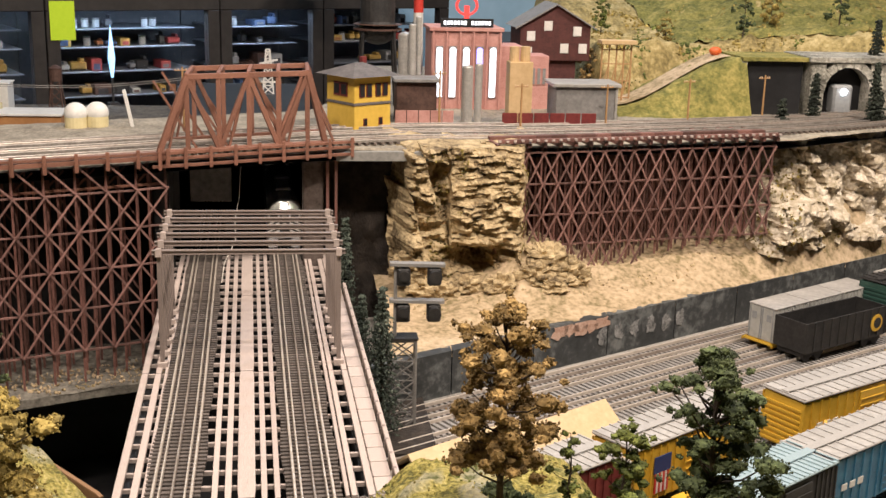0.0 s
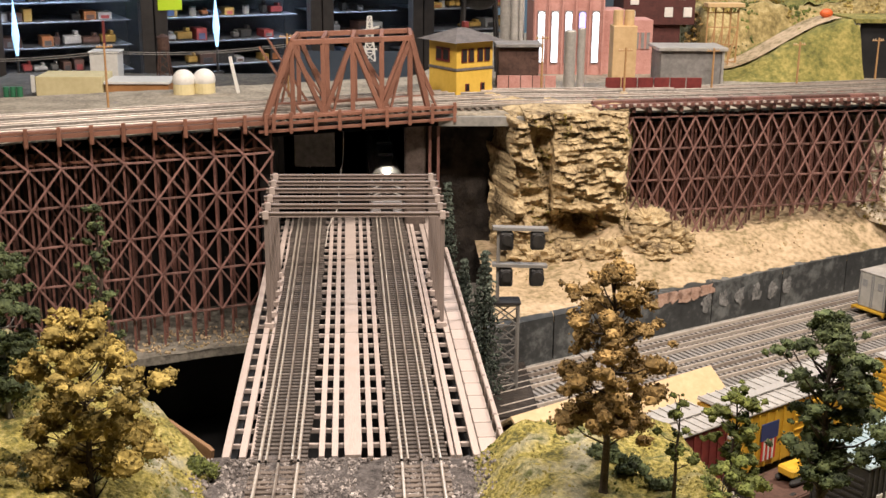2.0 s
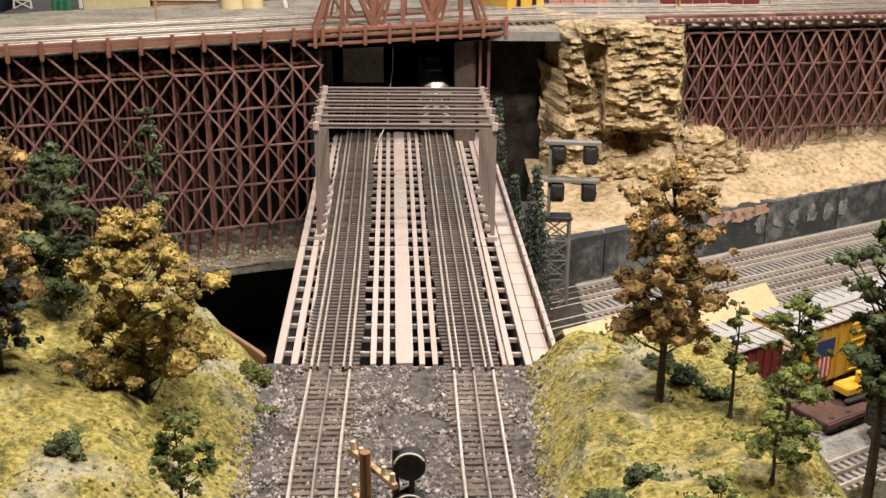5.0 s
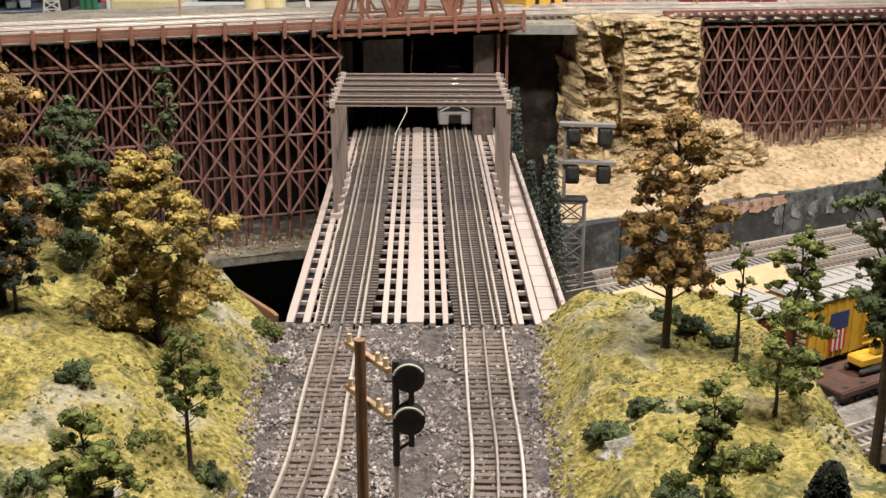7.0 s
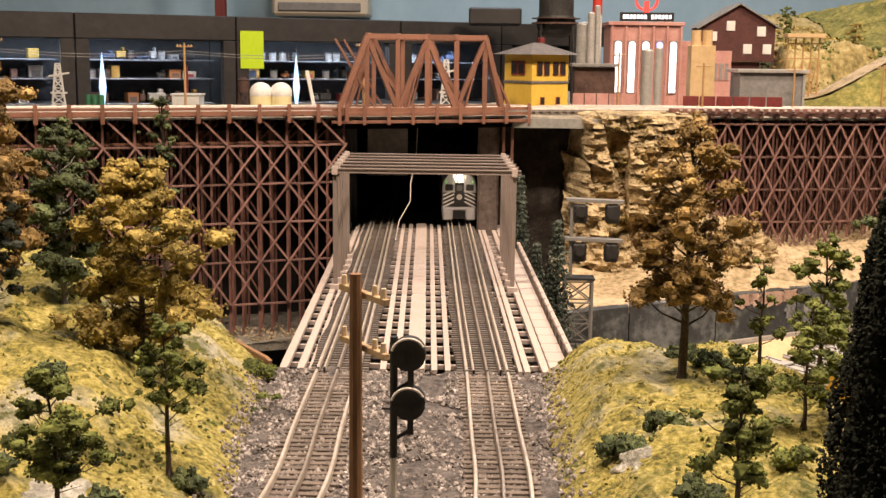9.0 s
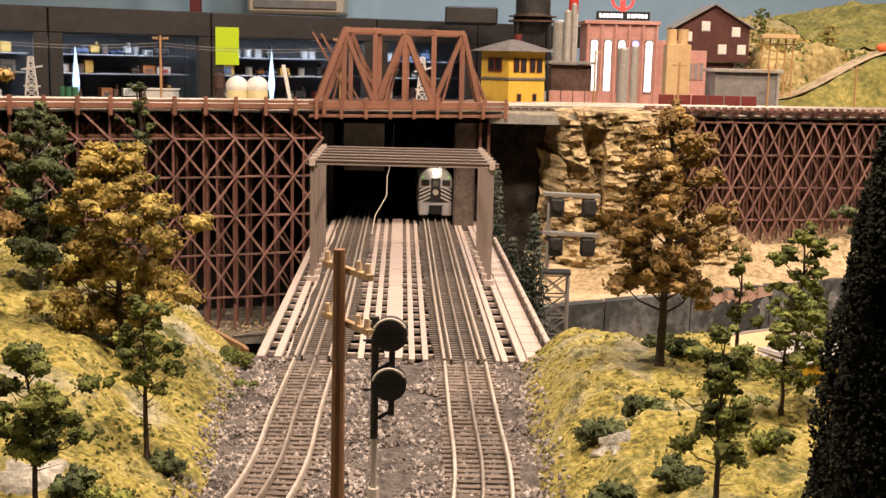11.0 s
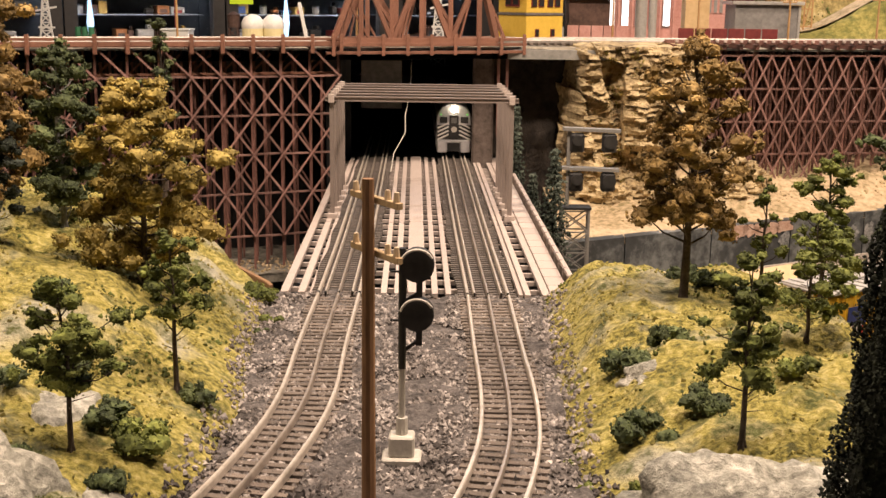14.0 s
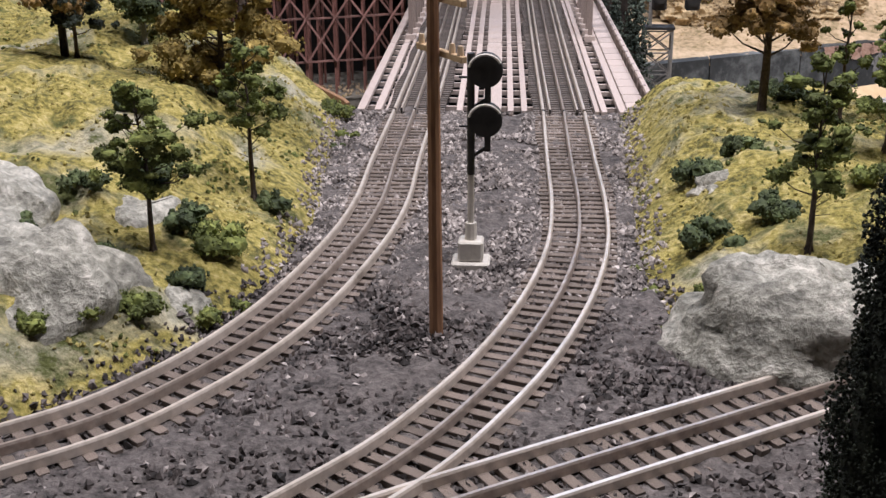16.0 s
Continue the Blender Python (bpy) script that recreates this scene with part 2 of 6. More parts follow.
def track(label, knots, z, tie_step=0.0082, tie_len=0.0435, tie_w=0.0045, tie_mat=None, joined=False, guards=0.0, three=True, rail_h=0.0045):
    """Model track: sleepers, two running rails and a dark middle rail."""
    t = thing("railway_track", label, "track")
    pts = path_points(knots, tie_step)
    bm = bmesh.new() if joined else None
    for i in range(len(pts) - 1):
        p, d = pts[i], (pts[i + 1] - pts[i]).normalized()
        s = Vector((d.y, -d.x, 0)) * tie_len / 2
        s *= 1 + 0.05 * math.sin(i * 12.9)
        a, b = p - s + Vector((0, 0, z)), p + s + Vector((0, 0, z))
        if joined:
            m = Matrix.LocRotScale((a + b) / 2, Euler((0, 0, math.atan2(s.y, s.x))), (tie_len, tie_w, 0.003))
            bmesh.ops.create_cube(bm, size=1, matrix=m)
        else:
            bar("sleeper", a, b, tie_w, 0.003, tie_mat or M_TIE2, t)
    if joined:
        tagged(part("sleeper_bed", bm, tie_mat or M_TIE2, t), kind="stuff")
    fine = path_points(knots, min(tie_step, 0.012))
    for o in (-GAUGE / 2, GAUGE / 2):
        sweep("rail", fine, o, z + 0.0015, 0.0024, rail_h, M_RAIL2 if joined and z > 0 else M_RAIL, t)
    if three:
        sweep("middle_rail", fine, 0, z + 0.0015, 0.0020, rail_h, M_RAILD, t)
    if guards:
        g = [p for p in fine if p.y > guards]
        for o in (-0.0105, 0.0105):
            sweep("guard_rail", g, o, z + 0.0015, 0.0018, rail_h, M_RAIL, t)
    return t


# ---- the room ----
def slab(name, lo, hi, material, label, category):
    bm = bmesh.new()
    box(bm, lo, hi)
    return tagged(part(name, bm, material), label, category, kind="structure")


M_WALL = mat("pale_blue_wall", (0.30, 0.46, 0.58), (0.36, 0.53, 0.66), 0.3, 0.8, 0.1)
M_DARKWALL = mat("dark_wall", (0.05, 0.05, 0.055), (0.08, 0.08, 0.085), 0.3, 0.8, 0.1)
M_CEIL = mat("ceiling_paint", (0.12, 0.12, 0.12), (0.16, 0.16, 0.16), 0.3, 0.9, 0.1)
M_FLOOR = mat("floor_carpet", (0.07, 0.07, 0.075), (0.12, 0.12, 0.12), 0.05, 0.95, 0.4)
slab("floor", (-3.2, -2.6, -1.05), (3.2, 3.1, -1.0), M_FLOOR, "dark grey carpeted floor of the exhibit room", "floor")
slab("ceiling", (-3.2, -2.6, 1.7), (3.2, 3.1, 1.75), M_CEIL, "grey painted ceiling above the layout", "ceiling")
slab("wall_north", (-3.2, 2.9, -1.0), (3.2, 3.0, 1.7), M_WALL, "pale blue painted wall behind the layout", "wall")
slab("wall_south", (-3.2, -2.6, -1.0), (3.2, -2.5, 1.7), M_DARKWALL, "dark painted wall of the visitor aisle", "wall")
slab("wall_west", (-3.2, -2.5, -1.0), (-3.1, 2.9, 1.7), M_DARKWALL, "dark painted side wall", "wall")
slab("wall_east", (3.1, -2.5, -1.0), (3.2, 2.9, 1.7), M_DARKWALL, "dark painted side wall", "wall")


# ---- near ground ----
def interp(table, y):
    for (a, b), (c, d) in zip(table, table[1:]):
        if y <= c:
            f = min(1, max(0, (y - a) / (c - a)))
            return b + (d - b) * f
    return table[-1][1]


LEFT_EDGE = [(-0.72, -0.75), (-0.62, -0.55), (-0.54, -0.27), (-0.47, -0.165), (-0.40, -0.112), (-0.31, -0.086), (-0.2, -0.086), (-0.137, -0.095), (0.04, -0.113), (0.3, -0.13)]
RIGHT_EDGE = [(-0.72, 0.5), (-0.5, 0.32), (-0.42, 0.20), (-0.37, 0.105), (-0.30, 0.093), (-0.2, 0.093), (0.1, 0.099)]


def height(x, y):
    """The near ground: a level ballast bed between two turf hills."""
    n1 = fbm(x * 9, y * 9, 1.3) * 0.013 + fbm(x * 40, y * 40, 2.1) * 0.0055
    le, re = interp(LEFT_EDGE, y), interp(RIGHT_EDGE, y)
    if x < le:
        d = le - x
        h = 0.080 * (1 - math.exp(-d / 0.085))
        h *= 0.75 + 0.25 * smooth(-0.45, -0.15, y)
        h += n1 * smooth(0, 0.06, d)
    elif x > re:
        d = x - re
        k = 0.35 + 0.50 * smooth(-0.36, -0.2, y)
        h = k * d if k * d < 0.030 else 0.030 + 0.012 * (1 - math.exp(-(k * d - 0.030) / 0.012))
        h *= 1 - 0.30 * smooth(-0.04, 0.06, y)
        h += n1 * smooth(0, 0.05, d)
        h -= 0.26 * smooth(0.255, 0.43, x) * smooth(-0.36, -0.18, y)
    else:
        h = 0.0
    h -= 0.003
    if -0.3 < y < 0.05 and le < x < re:
        h += 0.0015 * fbm(x * 60, y * 60, 4)
    return h


def brink(x):
    """Where the near ground breaks off towards the gorge and the yard."""
    if x < -0.113:
        return 0.045 + (-0.113 - x) * 0.9 if x > -0.25 else 0.168 + (-0.25 - x) * 0.35
    if x < 0.1:
        return 0.052
    return 0.052 + 0.03 * smooth(0.1, 0.2, x) + 0.10 * smooth(0.25, 0.5, x)


def near_ground(u, v):
    x = -1.1 + 2.1 * u
    if v > 0.97:
        y = brink(x) + 0.004 * (v - 0.97) / 0.03
        return (x, y, height(x, brink(x)) - 0.32 * (v - 0.97) / 0.03)
    y0 = -0.74
    y = y0 + (brink(x) - y0) * v / 0.97
    return (x, y, height(x, y))


tagged(sheet("ground", 640, 270, near_ground, M_TURF), "sandy hillside scenery with yellow-green turf", "ground", kind="structure")


def bed(u, v):
    y = -0.735 + (0.05 + 0.735) * v
    le, re = interp(LEFT_EDGE, y) - 0.012, interp(RIGHT_EDGE, y) + 0.012
    x = max(-0.9, le) + (min(0.9, re) - max(-0.9, le)) * u
    edge = 1 - smooth(0.0, 0.05, u) * smooth(0.0, 0.05, 1 - u)
    return (x, y, 0.0012 - 0.012 * edge + 0.002 * fbm(x * 70, y * 70, 5) + 0.0025 * fbm(x * 25, y * 25, 7))


tagged(sheet("ballast_bed", 150, 200, bed, M_BED), "grey gravel ballast under the tracks", "ballast", kind="structure")
slab("layout_fascia", (-1.1, -0.76, -0.30), (1.0, -0.742, -0.01), M_BLACK, "black painted edge of the layout table", "fascia")
# Black base: the darkness of the gorge is put into its colour.
slab("gorge_floor", (-1.6, 0.0, -0.34), (0.3, 1.0, -0.30), M_BLACK, "black sheet standing in for the dark depth of the gorge", "ground")

# ---- tracks of the near bed and the bridge ----
SKEW = -0.039


def bx(x, y):
    """Across the bridge: its line runs slightly aside."""
    return x + SKEW * (y - 0.05)


LT = [(bx(-0.0565, 1.5), 1.5), (bx(-0.0565, 0.8), 0.8), (bx(-0.0565, 0.3), 0.3), (-0.058, 0.03), (-0.0555, -0.1), (-0.0525, -0.2), (-0.0585, -0.28), (-0.0755, -0.37), (-0.104, -0.44), (-0.146, -0.49), (-0.25, -0.555), (-0.5, -0.62), (-0.9, -0.66)]
RT = [(bx(0.0565, 1.5), 1.5), (bx(0.0565, 0.8), 0.8), (bx(0.0565, 0.3), 0.3), (0.0585, 0.03), (0.062, -0.1), (0.065, -0.2), (0.0615, -0.28), (0.046, -0.363), (0.02, -0.44), (-0.018, -0.51), (-0.09, -0.585), (-0.25, -0.67), (-0.5, -0.715)]
ST = [(0.62, -0.10), (0.42, -0.245), (0.30, -0.325), (0.155, -0.425), (0.015, -0.518), (-0.07, -0.582)]
track("dark steel three-rail track curving out of the gorge bridge", [p for p in LT if p[1] < 0.04], 0.0015)
track("dark steel three-rail track sweeping towards the layout edge", [p for p in RT if p[1] < 0.04], 0.0015)
track("three-rail siding joining at a switch near the layout edge", ST, 0.0013)
for lab, k in (("closely tied track beside the plain edge of the deck bridge", LT), ("closely tied track beside the side walkway of the deck bridge", RT)):
    track(lab, [p for p in k if p[1] > -0.02], 0.0016, tie_step=0.0078, tie_len=0.048, tie_w=0.0042, tie_mat=M_TIE, guards=-0.003)

# ---- the deck bridge with its portal ----
bridge = thing("deck_bridge", "pale timber deck bridge with a portal frame over the gorge", "bridge")
Y0, Y1 = 0.052, 0.85
for x0, x1, nm in ((-0.1072, -0.1005, "edge_beam"), (-0.0930, -0.0870, "stringer"), (-0.0835, -0.0805, "stringer"), (-0.0268, -0.0218, "plank"), (-0.0160, -0.0105, "plank"),
                   (0.0142, 0.0192, "plank"), (0.0252, 0.0300, "plank"), (0.0835, 0.0870, "stringer"), (0.0885, 0.0935, "stringer"), (0.1025, 0.1085, "edge_beam")):
    for a, b in ((Y0, 0.345), (0.3465, 0.62), (0.6215, Y1)):
        xc = (x0 + x1) / 2
        bar(nm, (bx(xc, a), a, 0.0), (bx(xc, b), b, 0.0), x1 - x0, 0.004, M_PINK, bridge)
for a, b in ((Y0, 0.345), (0.3465, 0.62), (0.6215, Y1)):
    bar("walkway_board", (bx(0.002, a), a, 0.0008), (bx(0.002, b), b, 0.0008), 0.015, 0.0045, M_PINK, bridge)
n = 0
y = Y0 + 0.004
while y < Y1:
    bar("side_plank", (bx(0.1175, y), y, 0.0), (bx(0.1175, y + 0.029), y + 0.029, 0.0), 0.0155, 0.004, M_PINK, bridge)
    bar("cross_beam", (bx(-0.106, y), y, -0.005), (bx(0.13, y), y, -0.005), 0.0032, 0.004, M_PINK, bridge)
    bar("rail_post", (bx(0.128, y), y, -0.006), (bx(0.128, y), y, 0.010), 0.004, 0.004, M_PORTAL, bridge)
    y += 0.030
bar("hand_rail", (bx(0.1292, Y0), Y0, 0.008), (bx(0.1292, Y1), Y1, 0.008), 0.004, 0.0035, M_PINK, bridge)
# Girders coloured black so that the gaps in the deck look dark.
for x0 in (-0.10, -0.045, 0.045, 0.105):
    bar("girder", (bx(x0, Y0), Y0, -0.022), (bx(x0, Y1), Y1, -0.022), 0.008, 0.028, M_BLACK, bridge)
PORT_Z = 0.128
for i in range(6):
    y = 0.368 + 0.037 * i
    for x0 in (-0.087, 0.101):
        bar("portal_leg", (bx(x0, y), y, -0.002), (bx(x0, y), y, PORT_Z - 0.003), 0.0045, 0.0045, M_PORTAL, bridge)
        bar("foot_block", (bx(x0, y), y, 0.0), (bx(x0, y), y, 0.007), 0.011, 0.011, M_PINK, bridge)
        bar("leg_cap", (bx(x0, y), y - 0.0042, PORT_Z - 0.004), (bx(x0, y), y - 0.0042, PORT_Z + 0.005), 0.006, 0.003, M_PINK, bridge)
    for dz, w, hh in ((-0.002, 0.005, 0.0012), (0.002, 0.005, 0.0012), (0.0, 0.0022, 0.004)):
        bar("portal_beam", (bx(-0.094, y), y, PORT_Z + dz), (bx(0.108, y), y, PORT_Z + dz), w, hh, M_PORTAL, bridge)


# ---- timber trestles ----
def trestle(label, a, b, top, rows, foot, bays, guard):
    """A trestle along the plan line a-b: bents of posts with crossed braces, caps and an edge beam."""
    t = thing("timber_trestle", label, "trestle", "timber trestles")
    a, b = Vector((*a, 0)), Vector((*b, 0))
    d = b - a
    back = Vector((-d.y, d.x, 0)).normalized()
    at = lambda f, z, k=0.0: a + d * f + back * k + Vector((0, 0, z))
    rows = list(rows)
    for i in range(bays + 1):
        f = i / bays
        for k, df in ((0.0, 0.0), (0.014, 0.5), (0.034, 0.25), (0.05, 0.75), (0.075, 0.0), (0.075, 0.5)):
            g = f + df / bays
            if g <= 1:
                bar("post", at(g, foot(f), k), at(g, top - 0.010, k), 0.0029, 0.0029, M_TRESTLE, t)
        bar("cap", at(f, top - 0.007, -0.012), at(f, top - 0.007, 0.13), 0.006, 0.007, M_TRESTLE, t)
        if i == bays:
            break
        f2 = (i + 1) / bays
        for r, z in enumerate(rows):
            if z > foot(f) - 0.005:
                bar("sill", at(f - 0.1 / bays, z, -0.004), at(f2 + 0.1 / bays, z + 0.0008 * math.sin(i * 3.7 + r), -0.004), 0.0022, 0.0026, M_BRACE, t)
            if r + 1 < len(rows) and rows[r + 1] > foot(f) - 0.02:
                bar("brace", at(f, z, -0.0065), at(f2, rows[r + 1], -0.0065), 0.0022, 0.0027, M_BRACE, t)
                bar("brace", at(f, rows[r + 1], -0.0088), at(f2, z, -0.0088), 0.0020, 0.0025, M_BRACE, t)
                if i % 2 == 0:
                    bar("inner_brace", at(f + 0.5 / bays, z, 0.045), at(f2 + 0.3 / bays, rows[r + 1], 0.045), 0.0017, 0.0023, M_TRESTLE, t)
        if guard:
            # the shallow top panel: a half brace in front, short struts behind
            bar("brace", at(f2, rows[0], -0.0065), at(f + 0.12 / bays, top - 0.008, -0.0065), 0.0022, 0.0027, M_BRACE, t)
            # Lit look put into the colour: recessed struts and ledger in brighter red.
            bar("strut", at(f + 0.1 / bays, rows[0] + 0.004, 0.016), at(f + 0.75 / bays, top - 0.014, 0.016), 0.0020, 0.0025, M_RUST, t)
            bar("strut", at(f + 0.15 / bays, rows[0] + 0.016, 0.018), at(f + 0.55 / bays, top - 0.010, 0.018), 0.0018, 0.0022, M_RUST, t)
            bar("ledger", at(f, rows[0] + 0.003, 0.012), at(f2, rows[0] + 0.003, 0.012), 0.0022, 0.0035, M_RUST, t)
        bar("edge_beam", at(f, top, -0.012), at(f2, top, -0.012), 0.005, 0.006, M_RUST if guard else M_TRESTLE, t)
        bar("stringer", at(f, top - 0.003, 0.03), at(f2, top - 0.003, 0.03), 0.01, 0.009, M_TRESTLE, t)
    for i in range(0 if guard else 40):
        bar("tie_end", at(i / 39, top + 0.001, -0.018), at(i / 39, top + 0.001 + 0.0008 * math.sin(i * 5.1), -0.0145), 0.004, 0.003, M_PINK, t)
    for i in range(bays + 1 if guard else 0):
        f = i / bays
        bar("guard_post", at(f, top - 0.012, -0.0175), at(f, top + 0.012, -0.0175), 0.0045, 0.0035, M_RUST, t)
    if guard:
        bar("guard_rail", at(0, top + 0.006, -0.0135), at(1, top + 0.006, -0.0135), 0.003, 0.0035, M_RUST, t)
    return t


trestle("dark red-brown timber trestle with crossed braces over the gorge", (-0.8417, 0.4083), (-0.1267, 0.6943), 0.172, (0.130, 0.0805, 0.030, -0.0215, -0.078), lambda f: -0.124, 20, True)
trestle("reddish timber trestle on the sandy slope", (0.3302, 0.8031), (0.7852, 0.8851), 0.176, (0.157, 0.110, 0.0633, 0.0165, -0.030), lambda f: -0.034 + 0.046 * f, 19, False)



def ledge(u, v):
    """A strip of ledge under the trestle feet, with a drop at its front edge."""
    x, y = -0.8417 + 0.715 * u, 0.4083 + 0.286 * u
    k = -0.034 + 0.004 * fbm(u * 9, 2.0) if v < 0.2 else -0.034 + 0.17 * (v - 0.2) / 0.8
    z = -0.135 + 0.0115 * v / 0.1 if v < 0.1 else -0.1235 + 0.002 * fbm(x * 40, v * 12)
    return (x - 0.37 * k, y + 0.93 * k, z)


tagged(sheet("trestle_ledge", 80, 20, ledge, mat("ledge_stone", (0.06, 0.055, 0.048), (0.26, 0.24, 0.20), 0.03, 0.9, 0.6, coords="World"), smooth=False), "grey stony ledge under the trestle feet", "ledge", kind="structure")

# ---- plateau with its tracks ----
def front(x):
    """The front edge of the plateau in plan."""
    if x < 0.12:
        return 0.745 + 0.40 * x
    if x < 0.335:
        return 0.793 + (x - 0.12) * 0.05
    if x < 0.79:
        return 0.804 + 0.18 * (x - 0.335)
    return 0.886 + 0.5 * (x - 0.79)


def plateau(u, v):
    x = -1.45 + 3.3 * u
    back = front(x) + 0.40 + (1.55 - front(x)) * smooth(0.06, 0.24, x)
    y = front(x) - 0.006 + (back - front(x)) * max(0, v - 0.04) / 0.96
    z = 0.1665 + 0.002 * fbm(x * 14, y * 14)
    if v < 0.02:
        z -= 0.003
    return (x, y, z)


tagged(sheet("plateau_ground", 240, 60, plateau, M_PLATEAU), "grey gravel ground of the upper level town", "ground", kind="structure")


def plateau_under(u, v):
    x = -1.45 + 3.3 * u
    back = front(x) + 0.395 + (1.50 - front(x)) * smooth(0.06, 0.24, x)
    return (x, front(x) + (back - front(x)) * v, 0.150)


# Black sheet for the darkness below the upper level.
tagged(sheet("plateau_base", 60, 4, plateau_under, M_BLACK), "black sheet standing in for the dark under the upper level", "base", kind="structure")
for off, lab in ((0.030, "three-rail track along the edge of the upper level"), (0.088, "second three-rail track on the upper level"), (0.145, "third three-rail track on the upper level")):
    k = [(x, front(x) + off * (1.1 if x < 0.1 else 0.9)) for x in (-1.3, -0.9, -0.5, -0.2, 0.05)] + [(0.22, 0.815 + off), (0.36, 0.828 + off), (0.6, 0.868 + off), (0.9, 0.945 + off), (1.25, 1.12 + off * 0.8)]
    track(lab, k, 0.1695, tie_step=0.012, joined=True, rail_h=0.004)

# gorge and trestle backs
def back_wall(name, x0, x1, off, z0, z1, material, label):
    ob = sheet(name, 30, 2, lambda u, v: (x0 + (x1 - x0) * u, front(x0 + (x1 - x0) * u) + off, z0 + (z1 - z0) * v), material)
    return tagged(ob, label, "wall", kind="structure")


# Black backing in place of the dark depth behind the posts.
back_wall("gorge_back", -1.45, -0.125, 0.16, -0.3, 0.16, M_BLACK, "black sheet standing in for the dark behind the trestle")
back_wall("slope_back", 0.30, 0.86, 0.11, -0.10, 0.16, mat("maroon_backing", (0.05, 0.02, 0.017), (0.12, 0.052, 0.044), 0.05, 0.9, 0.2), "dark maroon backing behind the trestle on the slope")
# Rock coloured near black: the shade deep in the gorge is in the colour.
M_SHADEROCK = mat("shaded_gorge_rock", (0.008, 0.006, 0.005), (0.045, 0.035, 0.028), 0.06, 0.9, 1.0, coords="World", depth=0.01)


def cave(u, v):
    x = 0.055 + 0.17 * u
    return (x, 0.865 + 0.02 * fbm(x * 20, v * 6) - 0.05 * smooth(0.8, 1, u), -0.32 + 0.485 * v)


tagged(sheet("gorge_rock_wall", 40, 50, cave, M_SHADEROCK), "brown gorge rock wall with shade put into its dark colour", "wall", kind="structure")
# A black box stands in for the darkness inside the tunnel.
slab("tunnel_wall_west", (-0.165, 0.80, -0.30), (-0.150, 1.7, 0.149), M_BLACK, "black sheet standing in for the dark tunnel side", "wall")
slab("tunnel_wall_east", (0.055, 0.87, -0.30), (0.065, 1.7, 0.149), M_BLACK, "black sheet standing in for the dark tunnel side", "wall")
slab("tunnel_end", (-0.15, 1.66, -0.30), (0.055, 1.68, 0.149), M_BLACK, "black sheet standing in for the dark tunnel depth", "wall")
# Floor tone lowered to match that darkness.
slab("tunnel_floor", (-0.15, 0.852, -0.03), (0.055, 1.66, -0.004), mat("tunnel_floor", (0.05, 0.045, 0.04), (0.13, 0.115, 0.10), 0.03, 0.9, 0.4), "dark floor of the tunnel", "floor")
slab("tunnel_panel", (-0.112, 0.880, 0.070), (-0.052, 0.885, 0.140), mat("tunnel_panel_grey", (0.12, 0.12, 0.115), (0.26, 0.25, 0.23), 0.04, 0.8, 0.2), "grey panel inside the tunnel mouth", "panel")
# Added slab that blocks light from above the tunnel.
slab("tunnel_roof", (-0.165, 0.94, 0.1490), (0.065, 1.7, 0.1496), M_BLACK, "black slab added to keep light out of the tunnel", "roof")
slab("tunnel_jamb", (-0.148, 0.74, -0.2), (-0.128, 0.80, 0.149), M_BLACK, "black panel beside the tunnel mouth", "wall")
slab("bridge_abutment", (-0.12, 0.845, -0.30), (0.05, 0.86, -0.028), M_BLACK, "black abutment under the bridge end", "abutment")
pier = thing("bridge_pier", "weathered brown pier beside the tunnel mouth", "pier")
bm = bmesh.new()
box(bm, (0.052, 0.80, -0.2), (0.082, 0.83, 0.155), 0.003)
part("pier_body", bm, mat("pier_brown", (0.05, 0.035, 0.03), (0.14, 0.11, 0.095), 0.03, 0.8, 0.5), pier)
for dx in (0.0, 0.012):
    bar("post", (0.088 + dx, 0.795, 0.04), (0.088 + dx, 0.795, 0.165), 0.004, 0.004, M_TRESTLE, pier)

# truss on the upper level
truss = thing("truss_bridge", "rust-red steel through truss over the tunnel mouth", "truss bridge")
tf = lambda x, k, z: (x, 0.745 + 0.40 * x + 0.012 + k, z)
for k in (0.0, 0.105):
    xs = [-0.135, -0.098, -0.058, -0.019, 0.02, 0.06, 0.085]
    for i in range(1, 5):
        bar("top_chord", tf(xs[i], k, 0.272), tf(xs[i + 1], k, 0.272), 0.006, 0.007, M_RUST, truss)
    bar("bottom_chord", tf(xs[0], k, 0.174), tf(xs[-1], k, 0.174), 0.006, 0.006, M_RUST, truss)
    bar("end_post", tf(xs[0], k, 0.172), tf(xs[1], k, 0.272), 0.008, 0.007, M_RUST, truss)
    bar("end_post", tf(xs[6], k, 0.172), tf(xs[5], k, 0.272), 0.008, 0.007, M_RUST, truss)
    for i in range(1, 6):
        bar("post", tf(xs[i], k, 0.172), tf(xs[i], k, 0.272), 0.006, 0.005, M_RUST, truss)
    for a, b in ((1, 2), (3, 2), (3, 4), (5, 4)):
        bar("diagonal", tf(xs[a], k, 0.271), tf(xs[b], k, 0.173), 0.005, 0.006, M_RUST, truss)
    for a, b in ((0, 1), (1, 0), (2, 1), (2, 3), (4, 3), (4, 5), (6, 5)):
        bar("counter_brace", tf(xs[a] + 0.012, k + 0.003, 0.174), tf(xs[b] - 0.004, k + 0.003, 0.268), 0.0028, 0.003, M_RUST, truss)
for x in (-0.098, -0.058, -0.019, 0.02, 0.06):
    bar("top_strut", tf(x, 0, 0.274), tf(x, 0.105, 0.274), 0.005, 0.005, M_RUST, truss)
